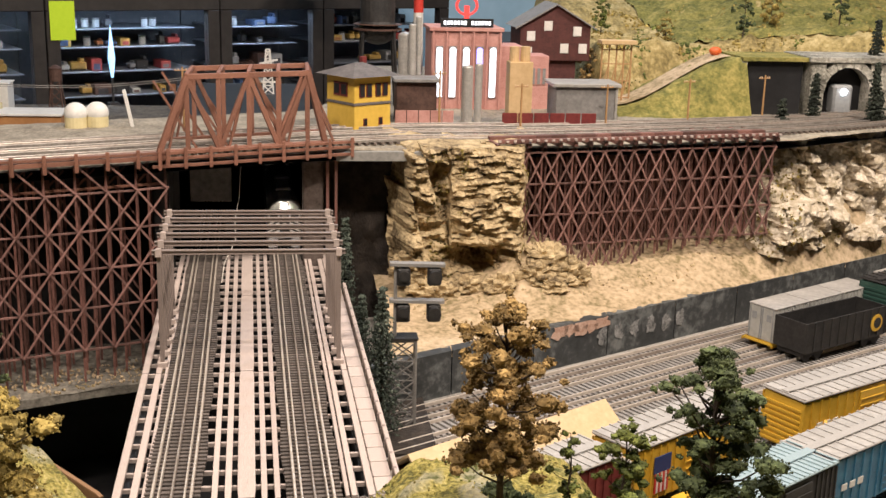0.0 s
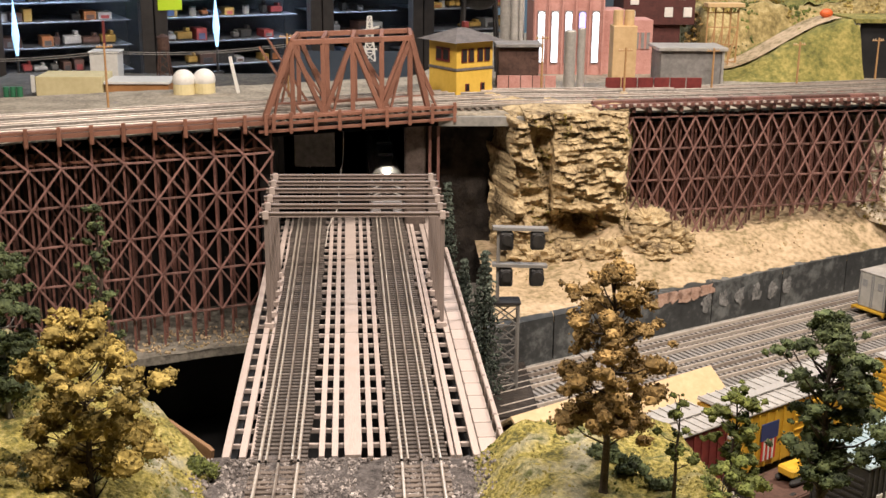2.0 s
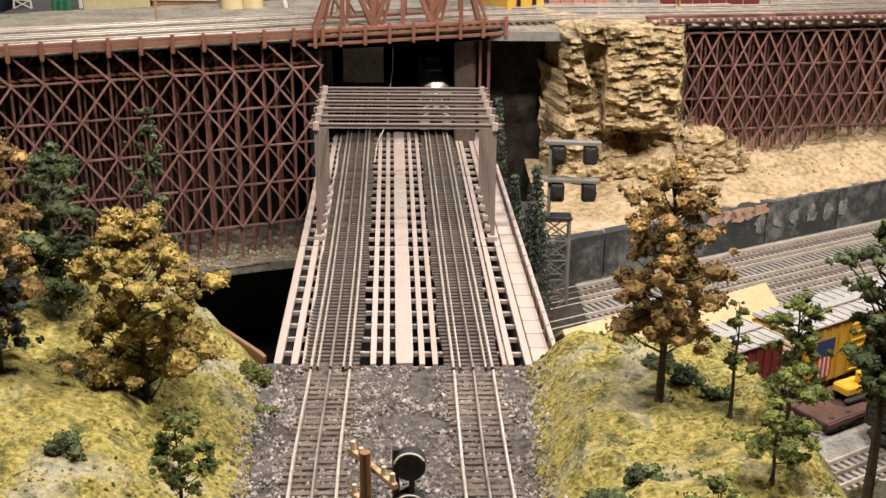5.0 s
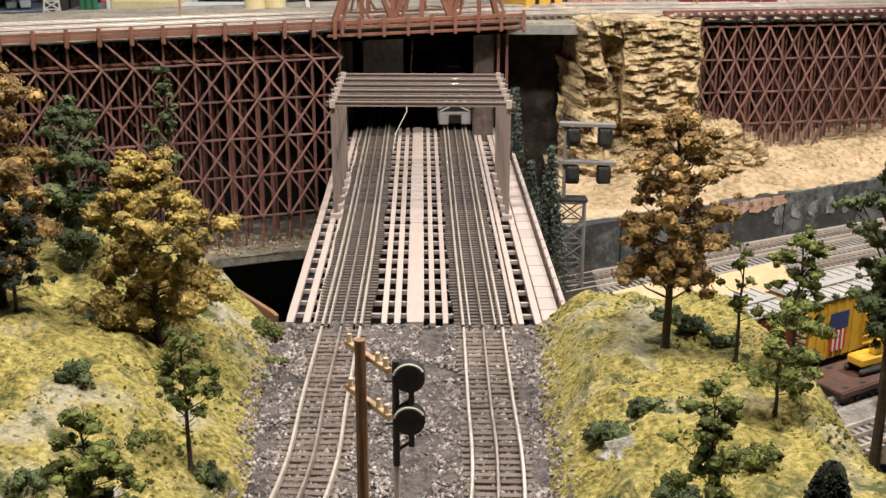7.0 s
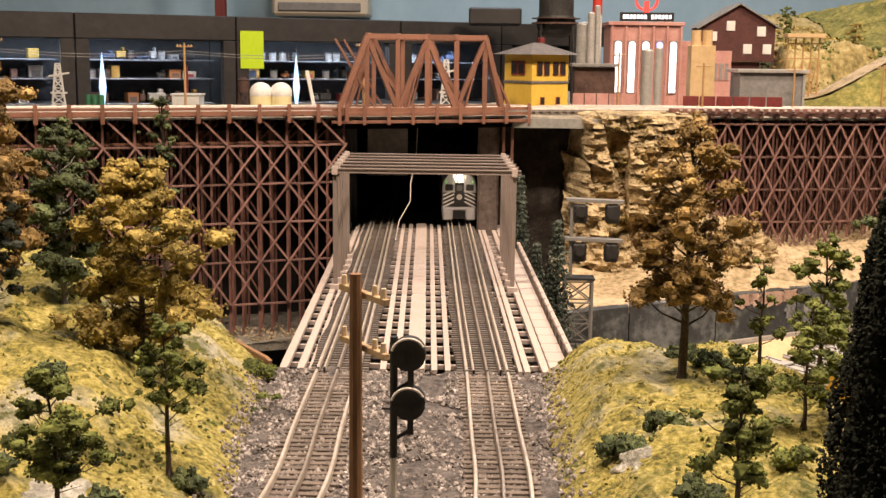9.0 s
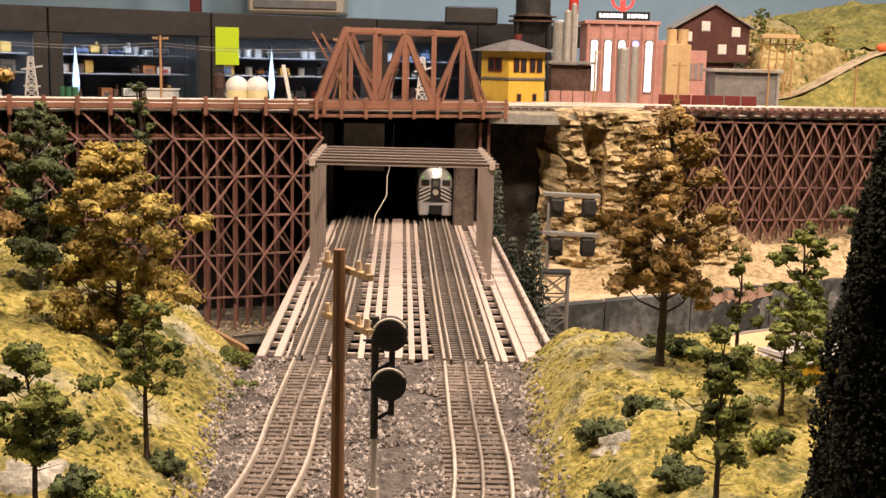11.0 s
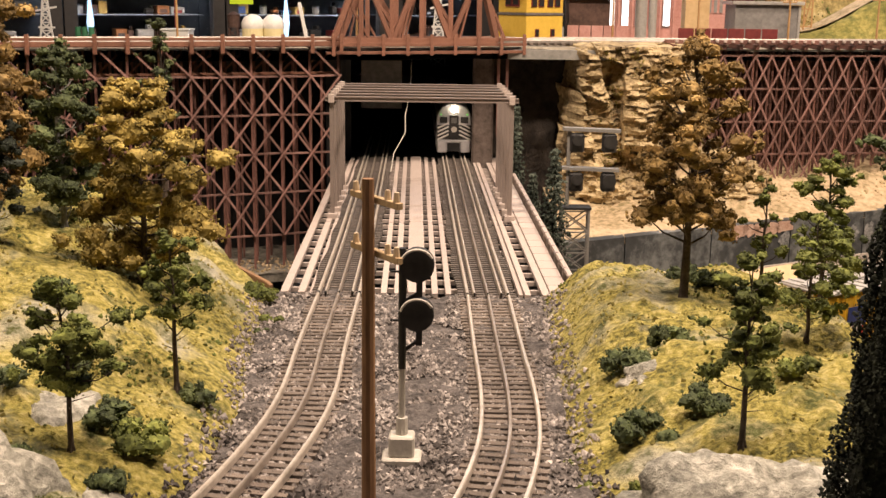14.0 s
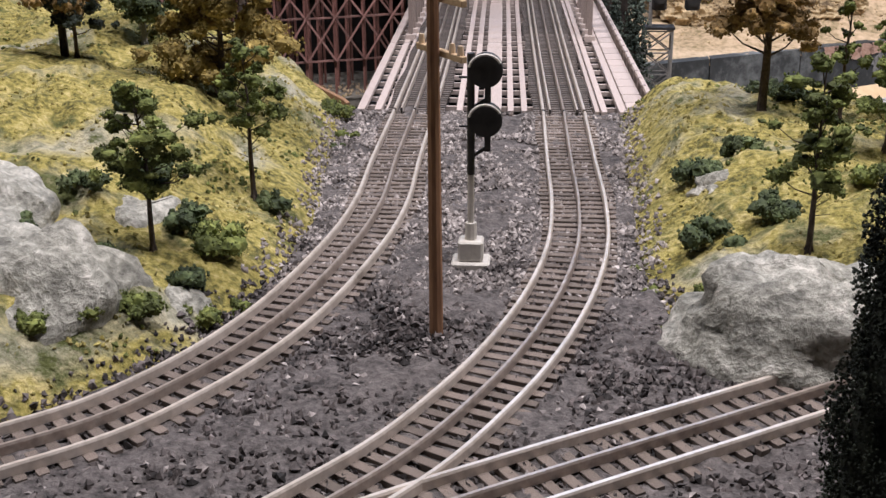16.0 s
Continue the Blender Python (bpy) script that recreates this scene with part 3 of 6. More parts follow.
for i in range(9):
    x = -0.13 + 0.0315 * i
    bar("guard_post", tf(x, -0.030, 0.156), tf(x, -0.030, 0.184), 0.0045, 0.0035, M_RUST, truss)
for z in (0.160, 0.170, 0.177):
    bar("edge_beam", tf(-0.14, -0.025, z), tf(0.125, -0.025, z), 0.004, 0.004, M_RUST, truss)
slab("upper_girder", (0.10, 0.778, 0.150), (0.235, 0.79, 0.163), mat("grey_girder", (0.20, 0.20, 0.19), (0.33, 0.32, 0.30), 0.03, 0.5, 0.2), "pale grey steel girder carrying the upper track", "girder")


# ---- rock outcrop, slopes and retaining wall ----
def strata(x, z, k=1.0):
    w = z + 0.008 * fbm(x * 10, z * 10, 3) + 0.02 * fbm(x * 3, 0.5)
    f = (w * 140) % 1.0
    g = noise.cell(Vector((x * 38 + 1.7 * z + 0.3 * (w * 140 - f), 0.5, w * 140 - f)))
    return k * (0.005 * (1 - f) ** 1.5 + 0.008 * g + 0.011 * fbm(x * 40, z * 70, 6, 5))


def outcrop(u, v):
    x = 0.178 + 0.215 * u
    z = -0.075 + 0.255 * v
    rim = smooth(0, 0.16, u) * (1 - smooth(0.86, 1.0, u))
    crack = math.exp(-((x - 0.255 - 0.01 * math.sin(z * 40)) / 0.009) ** 2)
    hollow = math.exp(-((x - 0.295) / 0.035) ** 2 - ((z - 0.005) / 0.022) ** 2)
    block = noise.cell(Vector((x * 30 + 3 + z * 8, 0, z * 17 + x * 6))) * 0.022 - 0.006
    y = 0.86 - 0.085 * rim - 0.02 * (1 - v) - strata(x, z) * (0.3 + 0.7 * rim) + 0.016 * crack + 0.055 * hollow
    if x < 0.262 or z < 0.02:
        y -= block
    y -= 0.012 * fbm(x * 12, z * 12, 9)
    if v > 0.955:
        y += 0.10 * (v - 0.955) / 0.045
    return (x + 0.006 * fbm(z * 30, x * 8, 2), y, min(z, 0.173 + 0.004 * fbm(x * 30, y * 30)))


tagged(sheet("rock_outcrop", 170, 200, outcrop, M_ROCK, smooth=False), "tan layered rock outcrop between the two trestles", "rock")


def wall_line(x):
    return 0.623 + (x - 0.374) * 0.553


def foot_z(x):
    return -0.030 + 0.10 * (x - 0.335)


def slope(u, v):
    x = 0.16 + 1.6 * u
    a, b = wall_line(x), max(front(x) + 0.10 - 0.06 * smooth(0.75, 0.85, x), wall_line(x) + 0.03)
    y = a + (b - a) * v
    f = smooth(0.0, 1.0, v ** 0.75)
    z = -0.053 + (foot_z(x) + 0.056) * f + 0.010 * fbm(x * 10, y * 10, 3) * math.sin(math.pi * v) + 0.003 * fbm(x * 50, y * 50, 3)
    z += 0.055 * math.exp(-((x - 0.39) / 0.07) ** 2) * math.exp(-((v - 0.72) / 0.3) ** 2)
    if x > 0.74:
        z += 0.02 * fbm(x * 22, y * 22, 8) * smooth(0.5, 0.8, v)
    if v < 0.015:
        z = -0.060
    return (x, y, z)


tagged(sheet("sandy_bank", 260, 80, slope, M_SAND), "sandy bank between the trestle and the retaining wall", "ground", kind="structure")


def right_rock(u, v):
    x = 0.765 + 0.9 * u
    z = -0.02 + 0.192 * v
    block = noise.cell(Vector((x * 44 + 3 + z * 20, 0, z * 40 + x * 12))) * 0.012 + noise.cell(Vector((x * 15 + z * 9, 0, z * 17))) * 0.016
    y = 0.872 + 0.5 * (x - 0.79) + 0.05 * v - block - 0.022 * fbm(x * 18, z * 18, 4) - 0.008 * fbm(x * 60, z * 60, 4)
    if v > 0.95:
        y += 0.1 * (v - 0.95) / 0.05
    if u < 0.05:
        y += 0.06 * (0.05 - u) / 0.05
    return (x, y, z)


tagged(sheet("rock_cliff", 200, 70, right_rock, mat("pale_cliff", (0.36, 0.30, 0.19), (0.80, 0.73, 0.63), 0.03, 0.75, 1.0, c3=(0.56, 0.48, 0.36), coords="World", depth=0.006), smooth=False), "pale blocky rock cliff below the upper level", "rock")
bm = bmesh.new()
for i in range(14):
    x0, x1 = 0.12 + 0.12 * i, 0.12 + 0.12 * (i + 1) - 0.0015
    vs = [bm.verts.new((x, wall_line(x) + dy, z)) for z in (-0.115, -0.052) for x, dy in ((x0, 0), (x1, 0), (x1, 0.02), (x0, 0.02))]
    for f in ((0, 1, 5, 4), (4, 5, 6, 7), (1, 2, 6, 5), (3, 0, 4, 7)):
        bm.faces.new([vs[j] for j in f])
tagged(part("retaining_wall", bm, M_CONCRETE), "stained dark concrete retaining wall with pale scribbles", "wall", kind="structure")
M_SCRIB = mat("pale_stain", (0.05, 0.054, 0.056), (0.36, 0.36, 0.355), 0.012, 0.8, 0.1, coords="World")
M_SCRIBP = mat("pink_stain", (0.40, 0.24, 0.17), (0.62, 0.45, 0.36), 0.012, 0.8, 0.3, coords="World")
rnd = random.Random(5)
for i in range(11):
    x, big = (0.40 + 0.017 * i, True) if i < 5 else (0.47 + 0.028 * (i - 5), False)
    bm = bmesh.new()
    ring = []
    for j in range(14):
        a = j * math.tau / 14
        k = rnd.uniform(0.6, 1.2)
        xx = x + (0.014 if big else 0.009) * k * math.cos(a)
        zz = (-0.060 if big else -0.080) + (0.011 if big else 0.013) * k * math.sin(a)
        ring.append(bm.verts.new((xx, wall_line(xx) - 0.0012, min(-0.0525, zz))))
    r = bmesh.ops.extrude_face_region(bm, geom=[bm.faces.new(ring)])
    bmesh.ops.translate(bm, verts=[v for v in r["geom"] if isinstance(v, bmesh.types.BMVert)], vec=(0, 0.001, 0))
    tagged(part("wall_stain", bm, M_SCRIBP if big else M_SCRIB), "flaking pink plaster on the retaining wall" if big else "faded pale stain on the retaining wall", "stain")

plank = thing("retaining_plank", "brown wooden plank holding the hill edge at the gorge", "plank")
bar("board", (-0.185, 0.118, 0.012), (-0.116, 0.058, -0.004), 0.004, 0.022, mat("plank_wood", (0.16, 0.085, 0.04), (0.32, 0.19, 0.10), 0.02, 0.8, 0.3), plank)

# ---- yard ----
slab("yard_ground", (0.10, 0.06, -0.13), (2.6, 1.9, -0.112), M_YARD, "grey gravel ground of the freight yard", "ground")
for i, (o, sl) in enumerate(((0.045, 0.553), (0.10, 0.56), (0.16, 0.56), (0.215, 0.54), (0.27, 0.50), (0.325, 0.47), (0.40, 0.55), (0.50, 0.60), (0.60, 0.62))):
    k = [(x, wall_line(0.374) - o * 0.94 + (x - 0.374) * sl - 0.0) for x in (0.15, 0.5, 0.9, 1.4, 1.9)]
    track("weathered steel yard track on grey gravel", k, -0.1105, joined=True, tie_step=0.009, tie_len=0.042, tie_mat=mat("grey_tie", (0.17, 0.16, 0.155), (0.32, 0.305, 0.29), 0.01, 0.9, 0.3), three=i % 2 == 0)["group"] = "yard tracks"

M_YEL = mat("yellow_paint", (0.55, 0.33, 0.02), (0.68, 0.43, 0.04), 0.03, 0.5, 0.1)
M_ROOF = mat("pale_car_roof", (0.30, 0.29, 0.28), (0.46, 0.445, 0.425), 0.03, 0.5, 0.1)
M_MAROON = mat("maroon_paint", (0.12, 0.018, 0.018), (0.20, 0.035, 0.03), 0.03, 0.55, 0.1)
M_GREYC = mat("grey_paint", (0.24, 0.25, 0.26), (0.34, 0.35, 0.36), 0.03, 0.5, 0.1)
M_BLUEC = mat("blue_paint", (0.03, 0.12, 0.22), (0.06, 0.20, 0.33), 0.03, 0.5, 0.1)
M_DARK = mat("dark_iron", (0.012, 0.012, 0.013), (0.035, 0.033, 0.032), 0.02, 0.6, 0.2)
M_WHITE = mat("white_paint", (0.62, 0.61, 0.58), (0.76, 0.75, 0.72), 0.03, 0.5, 0.1)
M_SHED = mat("brown_shed", (0.05, 0.025, 0.018), (0.11, 0.06, 0.045), 0.02, 0.7, 0.3)
M_RED = mat("red_paint", (0.45, 0.03, 0.02), (0.6, 0.06, 0.04), 0.03, 0.5, 0.1)


def wheelset(t, length, w=0.040):
    for sx in (-1, 1):
        for dx in (-0.012, 0.012):
            for sy in (-1, 1):
                bm = bmesh.new()
                c = (sx * length * 0.36 + dx, sy * w / 2, 0.0085)
                cyl(bm, (c[0], c[1] - 0.002, c[2]), (c[0], c[1] + 0.002, c[2]), 0.0085, None, 14)
                part("wheel", bm, M_DARK, t)
        bm = bmesh.new()
        box(bm, (sx * length * 0.36 - 0.022, -w / 2 - 0.003, 0.007), (sx * length * 0.36 + 0.022, w / 2 + 0.003, 0.012))
        part("bogie", bm, M_DARK, t)


def boxcar(label, m, body, roof=None, length=0.24, w=0.056, h=0.060, ribs=16, badge=False):
    t = thing("freight_car", label, "freight car", "yard freight cars")
    bm = bmesh.new()
    box(bm, (-length / 2, -w / 2, 0.014), (length / 2, w / 2, 0.014 + h), 0.001)
    part("car_body", bm, body, t)
    bm = bmesh.new()
    box(bm, (-length / 2 - 0.002, -w / 2 - 0.002, 0.0155 + h), (length / 2 + 0.002, w / 2 + 0.002, 0.0185 + h), 0.001)
    part("roof", bm, roof or M_ROOF, t)
    for i in range(ribs + 1):
        x = -length / 2 + length * i / ribs
        bar("roof_rib", (x, -w / 2 - 0.0015, 0.0191 + h), (x, w / 2 + 0.0015, 0.0191 + h), 0.002, 0.0014, roof or M_ROOF, t)
    bar("roof_walk", (-length / 2, 0, 0.0206 + h), (length / 2, 0, 0.0206 + h), 0.010, 0.0014, roof or M_ROOF, t)
    for sy in (-1, 1):
        bm = bmesh.new()
        box(bm, (-0.022, sy * (w / 2 + 0.0003), 0.017), (0.022, sy * (w / 2 + 0.0022), 0.010 + h), 0.0006)
        door = part("sliding_door", bm, body, t)
        for i in range(6):
            z = 0.02 + i * (h - 0.012) / 6
            bar("door_slat", (-0.021, sy * (w / 2 + 0.0026), z), (0.021, sy * (w / 2 + 0.0026), z), 0.0012, 0.0016, body, door)
        for i in range(ribs + 1):
            x = -length / 2 + length * i / ribs
            if abs(x) > 0.026:
                bm = bmesh.new()
                box(bm, (x - 0.0009, sy * (w / 2), 0.015), (x + 0.0009, sy * (w / 2 + 0.0014), 0.013 + h))
                part("rib", bm, body, t)
    for sx in (-1, 1):
        for j in range(8):
            z = 0.018 + j * (h - 0.008) / 8
            bar("end_rib", (sx * (length / 2 + 0.0005), -w / 2 + 0.003, z), (sx * (length / 2 + 0.0005), w / 2 - 0.003, z), 0.002, 0.003, M_WHITE if badge else body, t)
        bm = bmesh.new()
        box(bm, (sx * length / 2, -0.003, 0.010), (sx * (length / 2 + 0.012), 0.003, 0.015))
        part("coupler", bm, M_DARK, t)
    if badge:
        x0 = -length / 2 + 0.028
        y0 = -w / 2 - 0.0014
        bm = bmesh.new()
        box(bm, (x0, y0 - 0.0008, 0.044), (x0 + 0.026, y0, 0.062))
        b = part("badge", bm, mat("badge_blue", (0.02, 0.04, 0.16), (0.03, 0.06, 0.2), 0.02, 0.5, 0), t, "blue shield-shaped badge above red and white bars")
        for i in range(7):
            bm = bmesh.new()
            box(bm, (x0 + 0.002 + i * 0.0032, y0 - 0.0008, 0.022), (x0 + 0.0045 + i * 0.0032, y0, 0.0435))
            part("badge_bar", bm, M_RED if i % 2 == 0 else M_WHITE, t)
    else:
        for i in range(3):
            bm = bmesh.new()
            box(bm, (-length * 0.40 + i * 0.014, -w / 2 - 0.0022, 0.04), (-length * 0.40 + i * 0.014 + 0.009, -w / 2 - 0.0014, 0.047))
            part("lettering_bar", bm, M_WHITE, t)
    wheelset(t, length)
    t.matrix_basis = m
    return t


YZ = -0.107
A = 33
car_at = lambda x, y, a=A: pose(x, y, YZ, 0, 0, a)
# roof corners set the places: near long side, end towards the visitor
def by_corner(x, y, length, w=0.056, a=A):
    c, s = math.cos(radians(a)), math.sin(radians(a))
    return car_at(x + c * length / 2 - s * w / 2, y + s * length / 2 + c * w / 2, a)


boxcar("yellow ribbed boxcar with a pale roof in the yard", by_corner(0.598, 0.302, 0.24, a=27), M_YEL)
boxcar("yellow boxcar with a striped badge beside the yard shed", by_corner(0.374, 0.189, 0.2), M_YEL, length=0.2, badge=True)
boxcar("maroon boxcar with a pale weathered roof", by_corner(0.205, 0.082, 0.18), M_MAROON, length=0.18)
boxcar("blue boxcar with a ribbed roof near the hill", by_corner(0.556, 0.150, 0.24, a=31), M_BLUEC)
boxcar("black boxcar with a pale blue roof near the hill", by_corner(0.455, 0.080, 0.13), M_DARK, mat("blue_grey_roof", (0.25, 0.34, 0.38), (0.36, 0.45, 0.49), 0.03, 0.5, 0.1), length=0.13)
boxcar("dark green boxcar beyond the black hopper", by_corner(0.93, 0.735, 0.24, a=28), mat("green_paint", (0.02, 0.06, 0.05), (0.04, 0.10, 0.08), 0.03, 0.5, 0.1), M_DARK)
boxcar("yellow boxcar further along the yard", by_corner(0.81, 0.425, 0.24, a=29), M_YEL)
M_CONT = mat("container_grey", (0.36, 0.36, 0.34), (0.48, 0.475, 0.45), 0.03, 0.5, 0.1)


def container(x, y, a):
    """A small ribbed container with corner posts and end doors."""
    t = thing("freight_container", "grey ribbed container standing on a yellow flat car", "container", "yard containers")
    l, w, h = 0.076, 0.046, 0.050
    pbox("container_body", (0, 0, 0), (l, w, h), M_CONT, t, 0.001)
    pbox("container_roof", (-0.001, -0.001, h + 0.0002), (l + 0.001, w + 0.001, h + 0.002), M_ROOF, t, 0.0005)
    for i in range(9):
        for yy in (-0.0006, w + 0.0006):
            bar("rib", (0.003 + i * (l - 0.006) / 8, yy, 0.002), (0.003 + i * (l - 0.006) / 8, yy, h - 0.001), 0.0022, 0.0014, M_CONT, t)
    for yy in (0.003, w / 2 - 0.0015, w / 2 + 0.0015, w - 0.003):
        bar("door_bar", (-0.0006, yy, 0.002), (-0.0006, yy, h - 0.001), 0.0014, 0.0012, M_GREYC, t)
    for yy in (0.010, w - 0.010):
        pbox("door_vent", (-0.0008, yy - 0.004, 0.030), (0.0002, yy + 0.004, 0.040), M_GREYC, t, 0)
    t.matrix_basis = pose(x, y, -0.0958, 0, 0, a)


def flat_car(label, x, y, length, a, material):
    t = thing("flat_car", label, "freight car", "yard freight cars")
    pbox("deck", (-length / 2, -0.025, 0.0125), (length / 2, 0.025, 0.016), material, t, 0.0006)
    for sy in (-1, 1):
        bar("side_sill", (-length / 2, sy * 0.0262, 0.0125), (length / 2, sy * 0.0262, 0.0125), 0.002, 0.005, material, t)
    wheelset(t, length)
    t.matrix_basis = by_corner(x, y, length, 0.05, a) @ Matrix.Translation((0, 0, -0.0053))


for j in range(2):
    cx, cy = 0.722 + 0.268 * j, 0.674 + 0.152 * j
    flat_car("yellow flat car carrying grey containers", cx - 0.004, cy - 0.002, 0.245, 29.5, M_YEL)
    for i in range(3):
        container(cx + math.cos(radians(29.5)) * 0.080 * i, cy + math.sin(radians(29.5)) * 0.080 * i, 29.5)
flat_car("brown flat car loaded with toy excavators", 0.570, 0.230, 0.26, 29, M_SHED)
flat_car("brown flat car loaded with a toy excavator", 0.392, 0.134, 0.17, 33, M_SHED)
hop = thing("hopper_car", "black open hopper car with a round yellow mark", "freight car", "yard freight cars")
bm = bmesh.new()
box(bm, (-0.09, -0.027, 0.014), (0.09, 0.027, 0.016))
for sy in (-1, 1):
    box(bm, (-0.09, sy * 0.027, 0.016), (0.09, sy * 0.025, 0.058))
    for i in range(11):
        bar("rib", (-0.089 + i * 0.0178, sy * 0.0277, 0.016), (-0.089 + i * 0.0178, sy * 0.0277, 0.058), 0.002, 0.0016, M_DARK, hop)
for sx in (-1, 1):
    box(bm, (sx * 0.09, -0.0249, 0.016), (sx * 0.088, 0.0249, 0.058))
part("car_body", bm, M_DARK, hop)
bm = bmesh.new()
cyl(bm, (0.066, -0.0285, 0.036), (0.066, -0.0295, 0.036), 0.013, None, 20)
part("round_mark", bm, M_YEL, hop)
bm = bmesh.new()
cyl(bm, (0.067, -0.0294, 0.036), (0.067, -0.0300, 0.036), 0.008, None, 20)
part("mark_centre", bm, M_DARK, hop)
wheelset(hop, 0.18)
hop.matrix_basis = by_corner(0.745, 0.618, 0.18, a=27)


def digger(label, m):
    t = thing("toy_excavator", label, "excavator", "toy excavators")
    bm = bmesh.new()
    for sy in (-1, 1):
        box(bm, (-0.018, sy * 0.012, 0.0), (0.018, sy * 0.006, 0.008), 0.003)
    part("crawler", bm, M_DARK, t)
    bm = bmesh.new()
    box(bm, (-0.016, -0.010, 0.0085), (0.014, 0.010, 0.018), 0.002)
    cyl(bm, (-0.002, 0, 0.0065), (-0.002, 0, 0.009), 0.008)
    part("upper_body", bm, M_YEL, t)
    bm = bmesh.new()
    box(bm, (0.002, -0.009, 0.018), (0.013, 0.0, 0.030), 0.0015)
    part("cab", bm, M_YEL, t)
    bar("boom", (0.012, 0.004, 0.016), (0.030, 0.004, 0.036), 0.004, 0.004, M_YEL, t)
    bar("stick", (0.030, 0.004, 0.036), (0.040, 0.004, 0.014), 0.003, 0.0035, M_YEL, t)
    bm = bmesh.new()
    box(bm, (0.036, 0.0, 0.006), (0.044, 0.008, 0.014), 0.001)
    part("bucket", bm, M_YEL, t)
    t.matrix_basis = m
    return t


digger("yellow toy excavator riding on a flat car", pose(0.622, 0.290, -0.0962, 0, 0, 60))
digger("yellow toy excavator with its boom raised", pose(0.690, 0.328, -0.0962, 0, 0, 20))
digger("yellow toy excavator beside the boxcars", pose(0.745, 0.363, -0.0962, 0, 0, 50))
digger("yellow toy excavator below the badge boxcar", pose(0.430, 0.186, -0.0962, 0, 0, 30))
digger("yellow toy excavator with black crawler tracks", pose(0.486, 0.222, -0.0962, 0, 0, 200))

shed = thing("yard_shed", "small yard shed with a pale yellow gabled roof", "shed")
bm = bmesh.new()
box(bm, (-0.055, -0.04, 0), (0.055, 0.04, 0.045), 0.001)
part("wall", bm, mat("ochre_wall", (0.30, 0.20, 0.06), (0.42, 0.30, 0.10), 0.02, 0.8, 0.2), shed)
bm = bmesh.new()
for sy in (-1, 1):
    vs = [bm.verts.new(p) for p in ((-0.066, sy * 0.054, 0.036), (0.066, sy * 0.054, 0.036), (0.066, 0, 0.068), (-0.066, 0, 0.068), (-0.066, sy * 0.054, 0.039), (0.066, sy * 0.054, 0.039), (0.066, 0, 0.071), (-0.066, 0, 0.071))]
    for f in ((0, 1, 2, 3), (4, 5, 6, 7), (0, 1, 5, 4), (1, 2, 6, 5), (3, 0, 4, 7)):
        bm.faces.new([vs[j] for j in f])
part("roof", bm, mat("pale_yellow_roof", (0.52, 0.38, 0.21), (0.64, 0.49, 0.29), 0.04, 0.7, 0.1), shed)
shed.matrix_basis = pose(0.205, 0.238, -0.112, 0, 0, 33) @ Matrix.Diagonal((1.0, 0.85, 1.12, 1))
tagged(copy_thing(shed, pose(0.325, 0.295, -0.112, 0, 0, 33)), "long yard shed with a pale yellow gabled roof", group="yard sheds")
shed["group"] = "yard sheds"


# ---- foliage ----
def leaf_mat(name, a, b, c):
    return mat(name, a, b, 0.02, 0.9, 0.4, fine=6, c3=c, coords="World", island=0.45)


M_GOLD = leaf_mat("gold_foliage", (0.09, 0.068, 0.015), (0.44, 0.335, 0.10), (0.24, 0.18, 0.042))
M_BROWN = leaf_mat("brown_foliage", (0.10, 0.065, 0.022), (0.40, 0.27, 0.10), (0.23, 0.15, 0.05))
M_GREEN = leaf_mat("green_foliage", (0.03, 0.04, 0.009), (0.20, 0.22, 0.05), (0.10, 0.12, 0.024))
M_DGREEN = leaf_mat("dark_green_foliage", (0.018, 0.028, 0.012), (0.13, 0.155, 0.06), (0.06, 0.08, 0.03))
M_FIR = leaf_mat("fir_foliage", (0.008, 0.011, 0.008), (0.045, 0.055, 0.038), (0.02, 0.027, 0.018))
M_BARK = mat("bark", (0.030, 0.022, 0.018), (0.10, 0.075, 0.06), 0.01, 0.9, 0.6)
OCT_V = ((1, 0, 0), (-1, 0, 0), (0, 1, 0), (0, -1, 0), (0, 0, 1), (0, 0, -1))
OCT_F = ((0, 2, 4), (2, 1, 4), (1, 3, 4), (3, 0, 4), (2, 0, 5), (1, 2, 5), (3, 1, 5), (0, 3, 5))


def crumbs(name, spots, material, parent=None, flat=False, rnd=random.Random(1)):
    """Many small irregular lumps, (place, size) each, in one mesh."""
    vs, fs = [], []
    for (x, y, z), s in spots:
        o = len(vs)
        e = Euler((rnd.uniform(0, 6), rnd.uniform(0, 6), rnd.uniform(0, 6))).to_matrix()
        k = (rnd.uniform(0.6, 1.3), rnd.uniform(0.6, 1.3), rnd.uniform(0.35, 0.9))
        for v in OCT_V:
            q = e @ Vector((v[0] * k[0] * s, v[1] * k[1] * s, v[2] * k[2] * s * rnd.uniform(0.7, 1.2)))
            vs.append((x + q.x, y + q.y, z + q.z))
        fs += [tuple(o + i for i in f) for f in OCT_F]
    me = bpy.data.meshes.new(name)
    me.from_pydata(vs, [], fs)
    me.materials.append(material)
    ob = new(name, me)
    if parent:
        ob.parent = parent
    return ob


def limb(bm, p, q, r1, r2, seg=7):
    cyl(bm, p, q, r1, r2, seg)


def ico_unit():
    bm = bmesh.new()
    bmesh.ops.create_icosphere(bm, subdivisions=2, radius=1)
    vs, fs = [v.co.copy() for v in bm.verts], [tuple(v.index for v in f.verts) for f in bm.faces]
    bm.free()
    return vs, fs


ICO_V, ICO_F = ico_unit()


